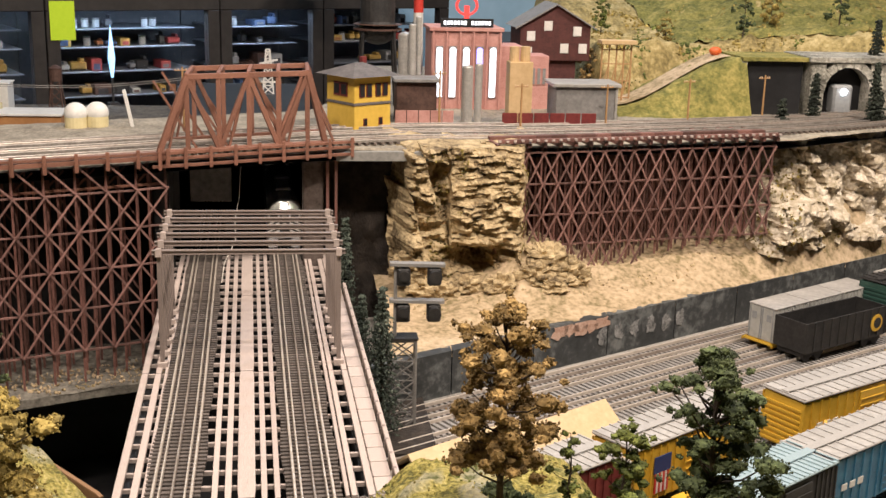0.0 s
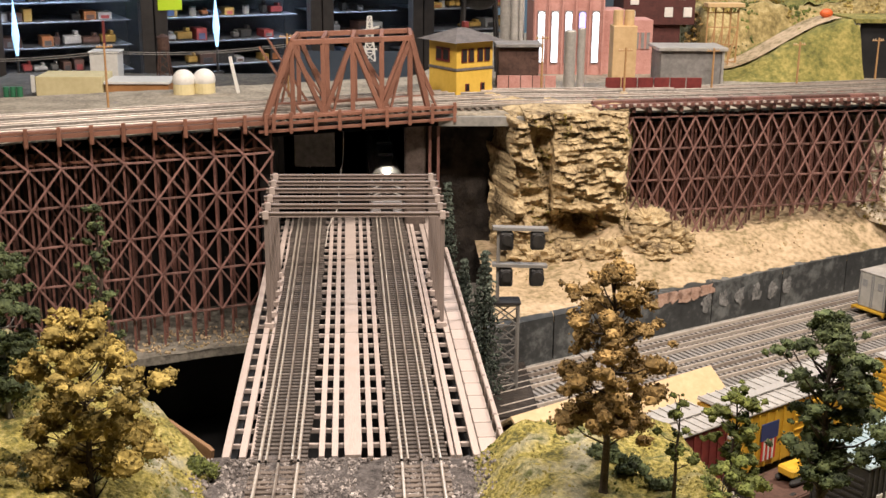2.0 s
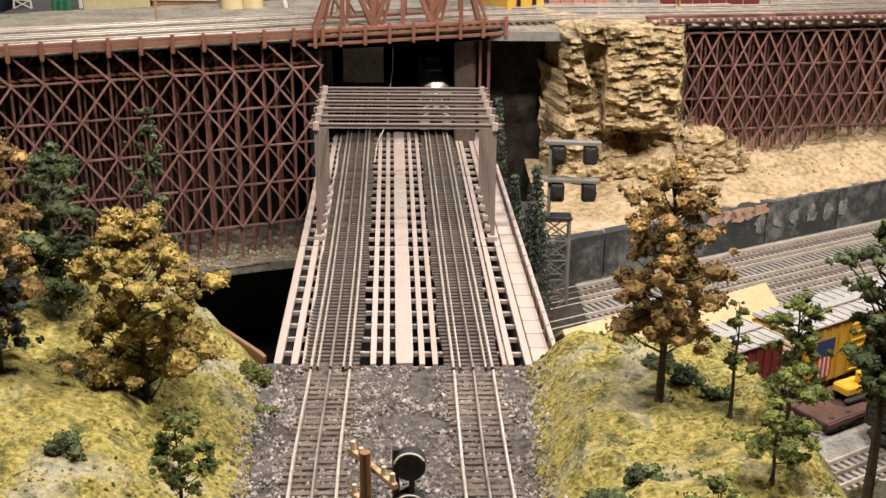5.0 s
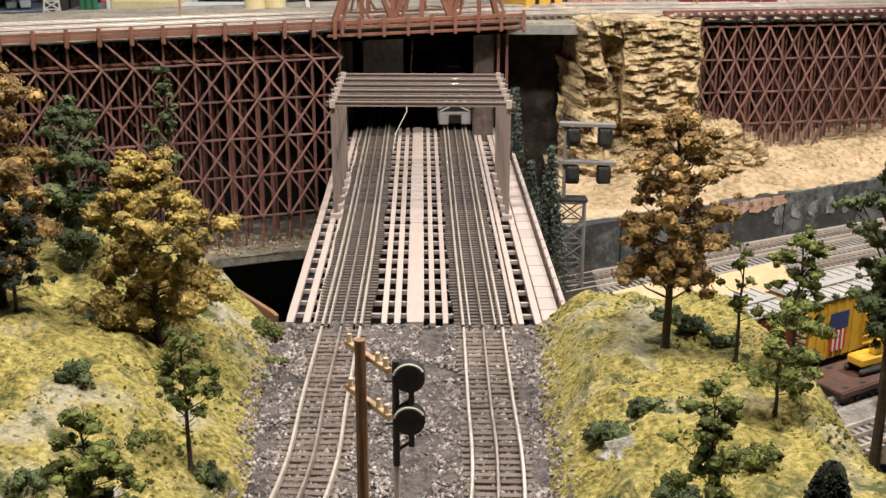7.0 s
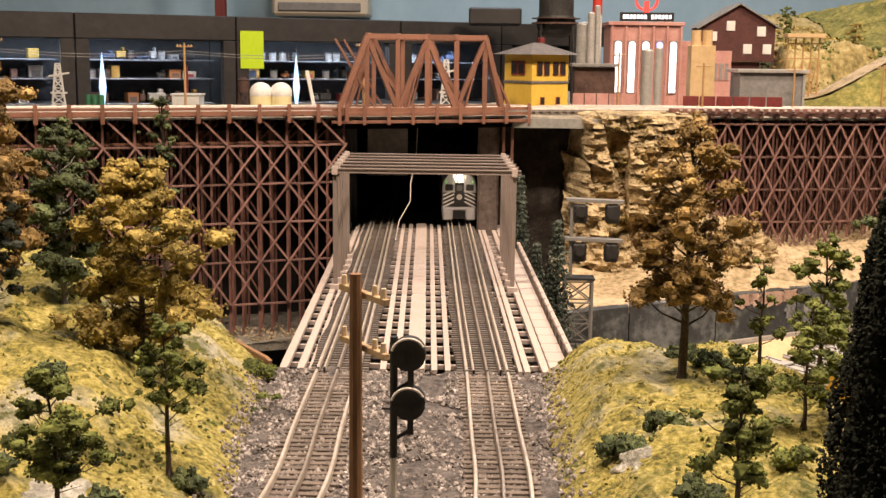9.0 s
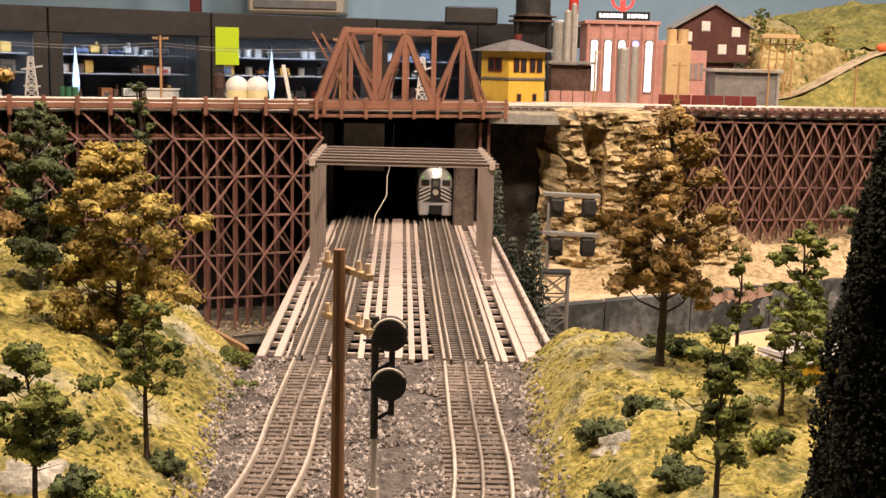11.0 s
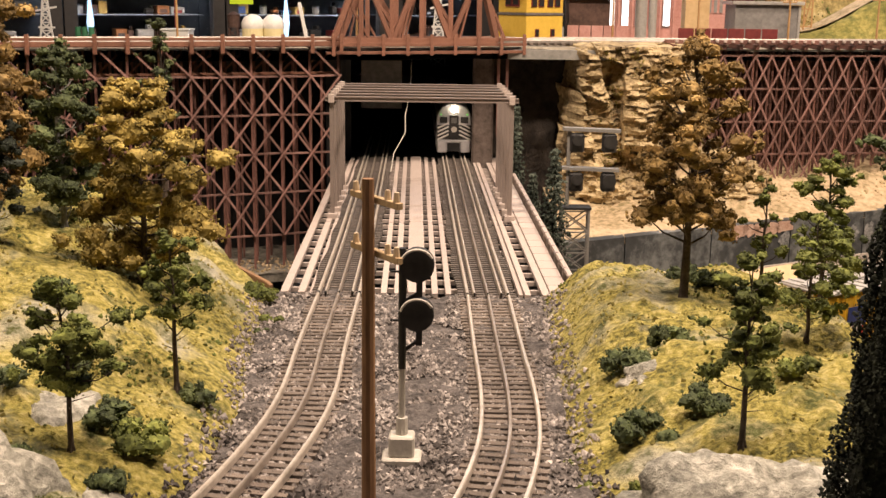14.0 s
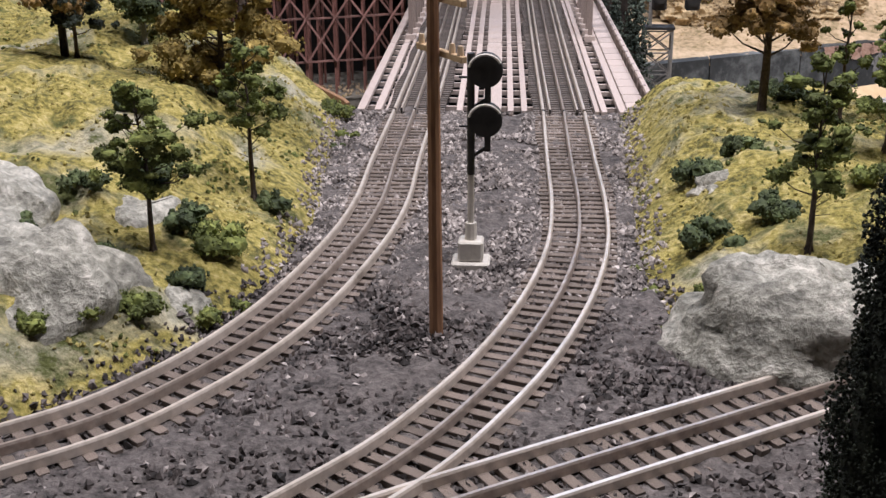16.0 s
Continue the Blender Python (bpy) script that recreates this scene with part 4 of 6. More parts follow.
def clumps(name, lumps, grain, density, material, parent=None, rnd=random.Random(2)):
    """Foam foliage: ragged lumps (place, half width, half height), each under a coat of fine crumbs."""
    vs, fs = [], []
    for c, r, h in lumps:
        o, sd = len(vs), Vector((rnd.uniform(0, 90), rnd.uniform(0, 90), 0))
        for v in ICO_V:
            k = 0.80 + 0.42 * noise.fractal(v * 1.9 + sd, 1.0, 2.0, 3)
            vs.append((c[0] + v.x * r * k, c[1] + v.y * r * k, c[2] + v.z * h * k))
        fs += [tuple(o + i for i in f) for f in ICO_F]
        for j in range(int(density * (r * r + r * h) / (grain * grain))):
            d = Vector((rnd.gauss(0, 1), rnd.gauss(0, 1), rnd.gauss(0, 1))).normalized()
            k = (0.80 + 0.42 * noise.fractal(d * 1.9 + sd, 1.0, 2.0, 3)) * rnd.choice((0.98, 1.04, 1.1, 1.22))
            p = (c[0] + d.x * r * k, c[1] + d.y * r * k, c[2] + d.z * h * k)
            o, g = len(vs), grain * rnd.uniform(0.55, 1.35)
            e = Euler((rnd.uniform(0, 6), rnd.uniform(0, 6), rnd.uniform(0, 6))).to_matrix()
            for q in OCT_V:
                w = e @ Vector((q[0] * g, q[1] * g * 0.8, q[2] * g * rnd.uniform(0.4, 0.9)))
                vs.append((p[0] + w.x, p[1] + w.y, p[2] + w.z))
            fs += [tuple(o + i for i in f) for f in OCT_F]
    me = bpy.data.meshes.new(name)
    me.from_pydata(vs, [], fs)
    me.materials.append(material)
    ob = new(name, me)
    if parent:
        ob.parent = parent
    return ob


def tree(label, x, y, z, h, w, material, seed, trunk=0.35, blobs=34, clump=0.13, grain=0.0013, bark=None, density=0.9, bare=0):
    """A model tree: tapered crooked trunk, rising limbs that fork, and foam clumps on their ends with gaps between."""
    rnd = random.Random(seed)
    t = thing("tree", label, "tree")
    bm = bmesh.new()
    r0 = max(0.0010, h * 0.015)
    spine = [Vector((0, 0, -0.01))]
    for i in range(1, 7):
        f = i / 6
        spine.append(Vector((rnd.uniform(-0.022, 0.022) * h * f, rnd.uniform(-0.022, 0.022) * h * f, h * 0.95 * f)))
    for i in range(6):
        limb(bm, spine[i], spine[i + 1], r0 * (1.2 - 0.17 * i), r0 * (1.2 - 0.17 * (i + 1)))
    for i in range(5):
        a = i * 1.256 + rnd.uniform(-0.3, 0.3)
        limb(bm, (math.cos(a) * r0 * 0.6, math.sin(a) * r0 * 0.6, 0.004), (math.cos(a) * r0 * 2.2, math.sin(a) * r0 * 2.2, -0.004), r0 * 0.5, r0 * 0.3, 5)
    lumps = []
    for i in range(blobs):
        f = (i + 0.5) / blobs
        zz = h * (trunk + (0.95 - trunk) * f)
        env = math.sin(math.pi * (0.16 + 0.80 * f)) ** 0.6 * (0.85 + 0.25 * math.sin(f * 15 + seed))
        a = i * 2.4 + rnd.uniform(-0.6, 0.6)
        rr = w * 0.45 * env * rnd.uniform(0.30, 1.08)
        c = Vector((math.cos(a) * rr, math.sin(a) * rr, zz + rnd.uniform(-0.02, 0.02) * h))
        g = max(0.0, zz / (h * 0.95) - 0.10) * 6
        k = min(5, int(g))
        base = spine[k].lerp(spine[k + 1], g - k)
        c += base - Vector((0, 0, base.z))
        knee = base.lerp(c, 0.55) - Vector((0, 0, 0.12 * rr))
        limb(bm, base, knee, r0 * 0.34, r0 * 0.22, 5)
        limb(bm, knee, c, r0 * 0.22, r0 * 0.10, 5)
        br = w * clump * rnd.uniform(0.6, 1.25) * (1 - 0.25 * f)
        lumps.append((c, br, br * rnd.uniform(0.55, 0.8)))
        for j in range(2):
            off = Vector((rnd.gauss(0, 0.8), rnd.gauss(0, 0.8), rnd.gauss(-0.1, 0.45))) * br
            lumps.append((c + off, br * rnd.uniform(0.4, 0.7), br * rnd.uniform(0.3, 0.5)))
    for j in range(bare):
        a, f = rnd.uniform(0, 6.28), rnd.uniform(trunk * 0.5, trunk)
        limb(bm, (0, 0, h * f), (math.cos(a) * w * 0.2, math.sin(a) * w * 0.2, h * (f + 0.03)), r0 * 0.25, r0 * 0.08, 5)
    part("trunk", bm, bark or M_BARK, t)
    tagged(clumps("crown", lumps, grain, density, material, t, rnd=rnd), kind="stuff")
    t.matrix_basis = pose(x, y, z)
    return t


def conifer(label, x, y, z, h, r, material, seed, grain=0.002, power=0.8):
    rnd = random.Random(seed)
    t = thing("conifer_tree", label, "tree")
    bm = bmesh.new()
    limb(bm, (0, 0, -0.01), (0, 0, h * 0.97), h * 0.018, h * 0.004)
    spots = []
    levels = int(h / 0.0065)
    for i in range(levels):
        f = i / levels
        zz = h * (0.08 + 0.92 * f)
        rr = r * (1 - f) ** power * rnd.uniform(0.75, 1.1) + 0.002
        k = 9
        for j in range(k):
            a = j * 6.283 / k + i * 0.7 + rnd.uniform(-0.2, 0.2)
            lr = rr * rnd.uniform(0.7, 1.1)
            for q in range(8):
                g = (q + 0.5) / 8
                spots.append((Vector((math.cos(a) * lr * g + rnd.gauss(0, 0.0012), math.sin(a) * lr * g + rnd.gauss(0, 0.0012), zz - 0.35 * lr * g + rnd.gauss(0, 0.001))), grain * rnd.uniform(0.6, 1.4)))
    part("trunk", bm, M_BARK, t)
    tagged(crumbs("needles", spots, material, t, rnd=rnd), kind="stuff")
    t.matrix_basis = pose(x, y, z)
    return t


def bush(x, y, r, material, seed, label="dark green foam bush on the turf"):
    rnd = random.Random(seed)
    lumps = [(Vector((rnd.uniform(-1, 1) * r * 0.7, rnd.uniform(-1, 1) * r * 0.6, r * rnd.uniform(0.2, 0.6))), r * rnd.uniform(0.28, 0.5), r * rnd.uniform(0.25, 0.42)) for b in range(9)]
    ob = clumps("bush", lumps, 0.0011, 0.9, material, rnd=rnd)
    ob.matrix_basis = pose(x, y, height(x, y))
    return tagged(ob, label, "bush", "bushes")


M_GREYBARK = mat("pale_bark", (0.16, 0.16, 0.15), (0.34, 0.33, 0.31), 0.01, 0.8, 0.4)
tree("golden-brown autumn model tree on the turf hill", -0.178, -0.080, height(-0.178, -0.080) - 0.002, 0.150, 0.112, M_GOLD, 11, trunk=0.12, blobs=60, clump=0.105)
tree("rust-brown autumn model tree at the hill edge", -0.279, -0.10, height(-0.279, -0.10), 0.172, 0.100, M_BROWN, 12, trunk=0.2, blobs=56, clump=0.11)
tree("dense green model tree with a pale trunk behind the autumn trees", -0.262, 0.01, height(-0.262, 0.01), 0.142, 0.084, M_DGREEN, 13, trunk=0.15, blobs=46, clump=0.12, bark=M_GREYBARK)
tree("dark slender model tree in front of the trestle", -0.20, 0.07, height(-0.20, 0.07) - 0.005, 0.172, 0.036, M_DGREEN, 14, trunk=0.3, blobs=24, clump=0.17)
tree("dark green model tree low on the hill", -0.262, -0.12, height(-0.262, -0.12), 0.085, 0.055, M_FIR, 25, trunk=0.25, blobs=24)
tree("tall rust-brown autumn tree on the bare mound", 0.187, -0.080, height(0.187, -0.080) - 0.002, 0.182, 0.094, M_BROWN, 15, trunk=0.30, blobs=64, clump=0.105)
tree("dark green leafy model tree above the yard", 0.345, -0.085, -0.06, 0.245, 0.090, M_DGREEN, 16, trunk=0.45, blobs=52, clump=0.115)
tree("small dark green model tree on the hill foot", -0.145, -0.335, height(-0.145, -0.335), 0.086, 0.058, M_GREEN, 17, trunk=0.36, blobs=26, clump=0.12, grain=0.0009, bare=3)
tree("slender green model tree on the turf slope", -0.120, -0.234, height(-0.120, -0.234), 0.094, 0.040, M_GREEN, 18, trunk=0.40, blobs=18, clump=0.15, grain=0.0009, bare=4)
tree("slender green model tree beside the boulder", 0.168, -0.330, height(0.168, -0.330), 0.092, 0.044, M_GREEN, 19, trunk=0.34, blobs=20, clump=0.15, grain=0.0009, bare=3)
tree("sparse young green tree on the mound", 0.232, -0.105, height(0.232, -0.105), 0.09, 0.032, M_GREEN, 20, trunk=0.4, blobs=10, clump=0.18, grain=0.001, bare=3)
tree("bright green model tree at the back of the mound", 0.262, -0.135, height(0.262, -0.135), 0.098, 0.052, M_GREEN, 21, trunk=0.25, blobs=22, clump=0.14, grain=0.001)
tree("leafy green model tree on the mound slope", 0.235, -0.20, height(0.235, -0.20), 0.075, 0.052, M_GREEN, 22, trunk=0.25, blobs=20, clump=0.14, grain=0.001)
rnd = random.Random(23)
M_EDGEFIR = mat("edge_fir_foliage", (0.010, 0.013, 0.009), (0.050, 0.058, 0.036), 0.012, 0.95, 0.5, fine=4, c3=(0.024, 0.029, 0.018), coords="World", island=0.25)
edge_fir = thing("conifer_tree", "dark slender conifer close to the layout edge", "tree")
FIR_H = 0.230
fir_r = lambda f: 0.0225 * max(0.0, 1 - f) ** 0.52
bm = bmesh.new()
limb(bm, (0, 0, -0.01), (0, 0, FIR_H - 0.01), 0.004, 0.0006)
part("trunk", bm, M_BARK, edge_fir)
bm = bmesh.new()
for i in range(12):
    f0, f1 = 0.03 + 0.08 * i, 0.03 + 0.08 * (i + 1)
    cyl(bm, (0, 0, FIR_H * f0), (0, 0, FIR_H * min(f1, 0.985)), fir_r(f0) * 0.86, fir_r(min(f1, 0.985)) * 0.80, 18)
part("branch_core", bm, M_EDGEFIR, edge_fir)
spots = []
for i in range(52000):
    f = rnd.random() ** 1.15
    a = rnd.uniform(0, 6.283)
    rr = fir_r(f) * (0.96 + 0.10 * math.sin(a * 5 + f * 70) + 0.08 * math.sin(a * 3 - f * 33)) * rnd.uniform(0.84, 1.06) + 0.0008
    spots.append((Vector((math.cos(a) * rr, math.sin(a) * rr, FIR_H * (0.02 + 0.98 * f) - 0.15 * rr)), rnd.uniform(0.0003, 0.0007)))
tagged(crumbs("needles", spots, M_EDGEFIR, edge_fir, rnd=rnd), kind="stuff")
edge_fir.matrix_basis = pose(0.128, -0.614, 0.0)
M_SPRUCE = leaf_mat("spruce_foliage", (0.012, 0.018, 0.014), (0.15, 0.18, 0.145), (0.045, 0.06, 0.045))
conifer("dark green bottlebrush conifer beside the bridge", 0.140, 0.42, -0.11, 0.185, 0.030, M_SPRUCE, 24)
conifer("slender conifer in the shade of the gorge", 0.108, 0.66, -0.10, 0.20, 0.022, M_SPRUCE, 26)
conifer("small dark conifer at the gorge wall", 0.124, 0.54, -0.10, 0.13, 0.018, M_SPRUCE, 27)
# Same near-black rock, with the shade under the bridge in its colour.
slab("gorge_ledge", (0.088, 0.36, -0.16), (0.20, 0.70, -0.105), M_SHADEROCK, "rocky ledge below the bridge, coloured dark for the shade", "ledge")
for i, (x, y, r, m) in enumerate(((-0.108, -0.236, 0.011, M_DGREEN), (-0.118, -0.315, 0.018, M_GREEN), (-0.138, -0.305, 0.013, M_DGREEN), (0.133, -0.206, 0.016, M_DGREEN), (0.157, -0.187, 0.013, M_DGREEN),
                                  (0.130, -0.287, 0.016, M_DGREEN), (0.160, -0.283, 0.014, M_DGREEN), (-0.118, 0.02, 0.015, M_GREEN), (0.094, -0.285, 0.006, M_GREEN), (0.098, -0.315, 0.006, M_GREEN),
                                  (-0.17, -0.26, 0.012, M_DGREEN), (-0.20, -0.2, 0.014, M_DGREEN), (-0.19, -0.30, 0.012, M_DGREEN), (0.215, -0.05, 0.014, M_DGREEN), (0.23, -0.075, 0.012, M_DGREEN),
                                  (0.125, -0.335, 0.009, M_GREEN), (-0.112, -0.372, 0.010, M_GREEN), (-0.122, -0.352, 0.012, M_DGREEN), (-0.150, -0.405, 0.011, M_GREEN), (-0.170, -0.425, 0.010, M_GREEN), (-0.205, -0.345, 0.013, M_DGREEN), (-0.16, -0.355, 0.009, M_DGREEN), (-0.10, -0.03, 0.010, M_GREEN), (-0.104, -0.06, 0.007, M_DGREEN), (0.112, -0.345, 0.008, M_DGREEN), (0.104, -0.36, 0.006, M_GREEN), (0.21, -0.27, 0.012, M_GREEN), (-0.098, -0.35, 0.008, M_GREEN), (-0.135, -0.39, 0.012, M_GREEN), (0.12, -0.395, 0.006, M_GREEN), (0.20, -0.02, 0.016, M_DGREEN))):
    bush(x, y, r, m, 40 + i, "small leafy foam bush on the slope" if m is M_GREEN else "dark green foam bush on the turf")


def boulder(x, y, z, sx, sy, sz, seed, label, material=None):
    def f(u, v):
        a, b = u * 2 * math.pi, (v - 0.5) * math.pi
        p = Vector((math.cos(a) * math.cos(b), math.sin(a) * math.cos(b), math.sin(b)))
        k = 1 + 0.22 * noise.fractal(p * 1.6 + Vector((seed, 0, 0)), 1, 2, 6) + (0.30 if material else 0.05) * noise.cell(p * (2.2 if material else 3) + Vector((seed, 0, p.z * 2)))
        return (x + p.x * sx * k, y + p.y * sy * k, z + p.z * sz * k)
    return tagged(sheet("boulder", 48, 30, f, material or M_GREYROCK, smooth=not material), label, "boulder")


boulder(0.162, -0.378, 0.0, 0.060, 0.042, 0.044, 2, "large smooth grey plaster boulder beside the track")
boulder(-0.195, -0.385, 0.005, 0.062, 0.045, 0.046, 5, "grey plaster rock face at the foot of the hill")
boulder(-0.13, -0.36, -0.004, 0.022, 0.022, 0.018, 7, "pale grey stone half buried in the turf")
boulder(0.155, -0.215, 0.020, 0.028, 0.018, 0.014, 9, "grey rock showing through the turf")

boulder(-0.165, -0.295, 0.012, 0.030, 0.030, 0.024, 12, "grey plaster rock showing through the hillside")
boulder(-0.245, -0.33, 0.02, 0.05, 0.05, 0.045, 14, "large grey plaster rock face on the hill")
for i, (x, y, z, s) in enumerate(((0.405, 0.775, 0.005, 0.026), (0.435, 0.765, -0.012, 0.024), (0.385, 0.750, -0.012, 0.022), (0.455, 0.775, -0.020, 0.018), (0.41, 0.735, -0.026, 0.018), (0.225, 0.755, -0.03, 0.022), (0.255, 0.745, -0.038, 0.020), (0.29, 0.755, -0.03, 0.018), (0.20, 0.77, 0.0, 0.02), (0.335, 0.745, -0.03, 0.024))):
    boulder(x, y, z, s * 1.1, s * 0.8, s * 0.9, 20 + i * 3, "tan rock block at the foot of the outcrop", M_ROCK)
rnd = random.Random(3)
spots = []
while len(spots) < 21000:
    y = rnd.uniform(-0.66, 0.048)
    x = rnd.uniform(interp(LEFT_EDGE, y) - 0.02, interp(RIGHT_EDGE, y) + 0.02)
    if abs(x) < 0.35 and not (y > -0.62 and fbm(x * 30, y * 30, 9) < -0.42):
        over = max(interp(LEFT_EDGE, y) - x, x - interp(RIGHT_EDGE, y), 0)
        if rnd.random() > over / 0.02:
            spots.append(((x, y, max(0.0015, height(x, y) + 0.0006)), rnd.uniform(0.0010, 0.0026)))
near = [q for q in spots if q[0][1] < -0.30 - 0.06 * fbm(q[0][0] * 14, q[0][1] * 14) and fbm(q[0][0] * 300, q[0][1] * 300) < 0.35]
spots = [q for q in spots if not (q[0][1] < -0.30 - 0.06 * fbm(q[0][0] * 14, q[0][1] * 14) and fbm(q[0][0] * 300, q[0][1] * 300) < 0.35)]
tagged(crumbs("ballast_stones", spots, M_STONE, rnd=rnd), "loose grey and brown ballast stones", "gravel", kind="stuff")
M_COAL = mat("dark_stone", (0.025, 0.021, 0.02), (0.14, 0.12, 0.115), 0.02, 0.85, 0.3, coords="World", island=0.8)
tagged(crumbs("dark_ballast_stones", near, M_COAL, rnd=rnd), "dark brown and black ballast stones by the curve", "gravel", kind="stuff")
red = leaf_mat("red_foliage", (0.22, 0.03, 0.015), (0.5, 0.10, 0.05), (0.36, 0.06, 0.03))
bush(0.150, -0.405, 0.006, red, 99, "tiny red foam bush beside the siding")
spots, greens = [], []
while len(spots) < 6000:
    x, y = rnd.uniform(-0.45, 0.36), rnd.uniform(-0.45, 0.12)
    if y > brink(x) - 0.004 or interp(LEFT_EDGE, y) < x < interp(RIGHT_EDGE, y):
        continue
    if fbm(x * 25, y * 25, 8) > rnd.uniform(-0.3, 0.5):
        spots.append(((x, y, height(x, y) + 0.0004), rnd.uniform(0.0006, 0.0019)))
        if fbm(x * 12, y * 12, 3) > 0.2:
            greens.append(((x, y, height(x, y) + 0.0008), rnd.uniform(0.0008, 0.0022)))
tagged(crumbs("turf_crumbs", spots, leaf_mat("turf_crumb", (0.15, 0.13, 0.035), (0.42, 0.36, 0.12), (0.29, 0.25, 0.065)), rnd=rnd), "yellow-green ground foam on the hills", "turf", kind="stuff")
tagged(crumbs("turf_tufts", greens, M_GREEN, rnd=rnd), "dark green foam tufts on the hills", "turf", kind="stuff")
spots = []
for i in range(1600):
    x = rnd.uniform(0.2, 0.95)
    v = rnd.uniform(0.2, 0.95)
    p = slope((x - 0.16) / 1.6, v)
    if fbm(p[0] * 20, p[1] * 20, 5) > 0.12:
        spots.append((p, rnd.uniform(0.001, 0.004)))
foot_stones = []
for i in range(700):
    u, k = rnd.uniform(0.3, 1.0), rnd.uniform(-0.03, 0.05)
    foot_stones.append(((-0.8417 + 0.715 * u - 0.37 * k, 0.4083 + 0.286 * u + 0.93 * k, -0.122), rnd.uniform(0.001, 0.0035)))
tagged(crumbs("ledge_rubble", foot_stones, M_SAND, rnd=rnd), "pale rubble between the trestle feet", "rubble", kind="stuff")
tagged(crumbs("bank_rubble", spots, M_ROCK, rnd=rnd), "tan rubble on the sandy bank", "rubble", kind="stuff")
spots = []
for i in range(900):
    u, v = rnd.choice((0.27, 0.31, 0.36, 0.95, 0.9, 0.45)) + rnd.gauss(0, 0.02), rnd.uniform(0.03, 0.95)
    p = outcrop(min(1, max(0, u)), v)
    if fbm(p[0] * 30, p[2] * 30, 3) > 0.1:
        spots.append(((p[0], p[1] - 0.002, p[2]), rnd.uniform(0.001, 0.003)))
for i in range(600):
    u, v = abs(rnd.gauss(0, 0.07)), rnd.uniform(0.0, 1.0)
    q = right_rock(min(0.9, u), v)
    if fbm(q[0] * 26, q[2] * 26, 8) > -0.05:
        spots.append(((q[0], q[1] - 0.002, q[2]), rnd.uniform(0.001, 0.0038)))
tagged(crumbs("rock_moss", spots, leaf_mat("moss", (0.07, 0.06, 0.014), (0.36, 0.28, 0.08), (0.20, 0.16, 0.04)), rnd=rnd), "olive and gold moss in the cracks of the rocks", "moss", kind="stuff")


# ---- signals and poles ----
M_POLE = mat("pole_wood", (0.17, 0.085, 0.04), (0.34, 0.19, 0.095), 0.01, 0.75, 0.3, stretch=(1, 1, 0.1))
M_INSUL = mat("insulator", (0.55, 0.40, 0.25), (0.70, 0.55, 0.38), 0.01, 0.4, 0)


M_ARM = mat("pale_arm_wood", (0.34, 0.23, 0.12), (0.52, 0.38, 0.22), 0.01, 0.75, 0.3)


def utility_pole(label, x, y, z, h, r=0.002, arms=2, turn=35, material=None):
    t = thing("utility_pole", label, "utility pole", "utility poles")
    bm = bmesh.new()
    cyl(bm, (0, 0, -0.004), (0, 0, h), r * 1.15, r * 0.9, 10)
    part("pole", bm, material or M_POLE, t)
    for i in range(arms):
        zz = h - r * 3.2 - i * r * 8
        bm = bmesh.new()
        box(bm, (-r * 7, r * 0.8, zz - r * 0.5), (r * 7, r * 1.8, zz + r * 0.5), r * 0.1)
        part("crossarm", bm, material or M_ARM, t)
        for dx in (-6, -3.5, 3.5, 6):
            bm = bmesh.new()
            cyl(bm, (dx * r, r * 1.3, zz + r * 0.5), (dx * r, r * 1.3, zz + r * 1.9), r * 0.55, r * 0.4, 8)
            part("insulator", bm, M_INSUL, t)
    t.matrix_basis = pose(x, y, z, 0, 0, turn)
    return t


utility_pole("brown wooden utility pole between the two tracks", -0.003, -0.372, 0, 0.160, 0.0028, 2, -56)
M_TAN = mat("tan_pole", (0.32, 0.18, 0.07), (0.48, 0.29, 0.13), 0.01, 0.7, 0.2)
for x, y, h, tn in ((-0.363, 0.80, 0.095, 10), (-0.12, 0.90, 0.10, 15), (0.545, 1.0, 0.07, 10), (0.70, 1.05, 0.075, 12), (0.86, 1.12, 0.075, 12), (0.395, 0.955, 0.075, 5), (-0.60, 0.72, 0.10, 10), (0.27, 0.99, 0.09, 10)):
    utility_pole("tan wooden utility pole beside the upper tracks", x, y, 0.166, h, 0.0016, 1, tn, M_TAN)
M_CAST = mat("cast_white", (0.50, 0.47, 0.42), (0.64, 0.60, 0.54), 0.01, 0.6, 0.2)
sig = thing("railway_signal", "grey signal mast with two round black signal heads", "railway signal")
bm = bmesh.new()
box(bm, (-0.010, -0.008, -0.001), (0.010, 0.008, 0.004), 0.001)
box(bm, (-0.0065, -0.006, 0.004), (0.0065, 0.006, 0.015), 0.001)
cyl(bm, (0, 0, 0.015), (0, 0, 0.024), 0.0032, 0.003)
part("base", bm, M_CAST, sig, "pale cast base with steps")
bm = bmesh.new()
cyl(bm, (0, 0, 0.02), (0, 0, 0.052), 0.0018, 0.0018)
part("mast", bm, M_CAST, sig)
bm = bmesh.new()
cyl(bm, (0, 0, 0.05), (0, 0, 0.112), 0.0020, 0.0020)
part("upper_mast", bm, M_DARK, sig)
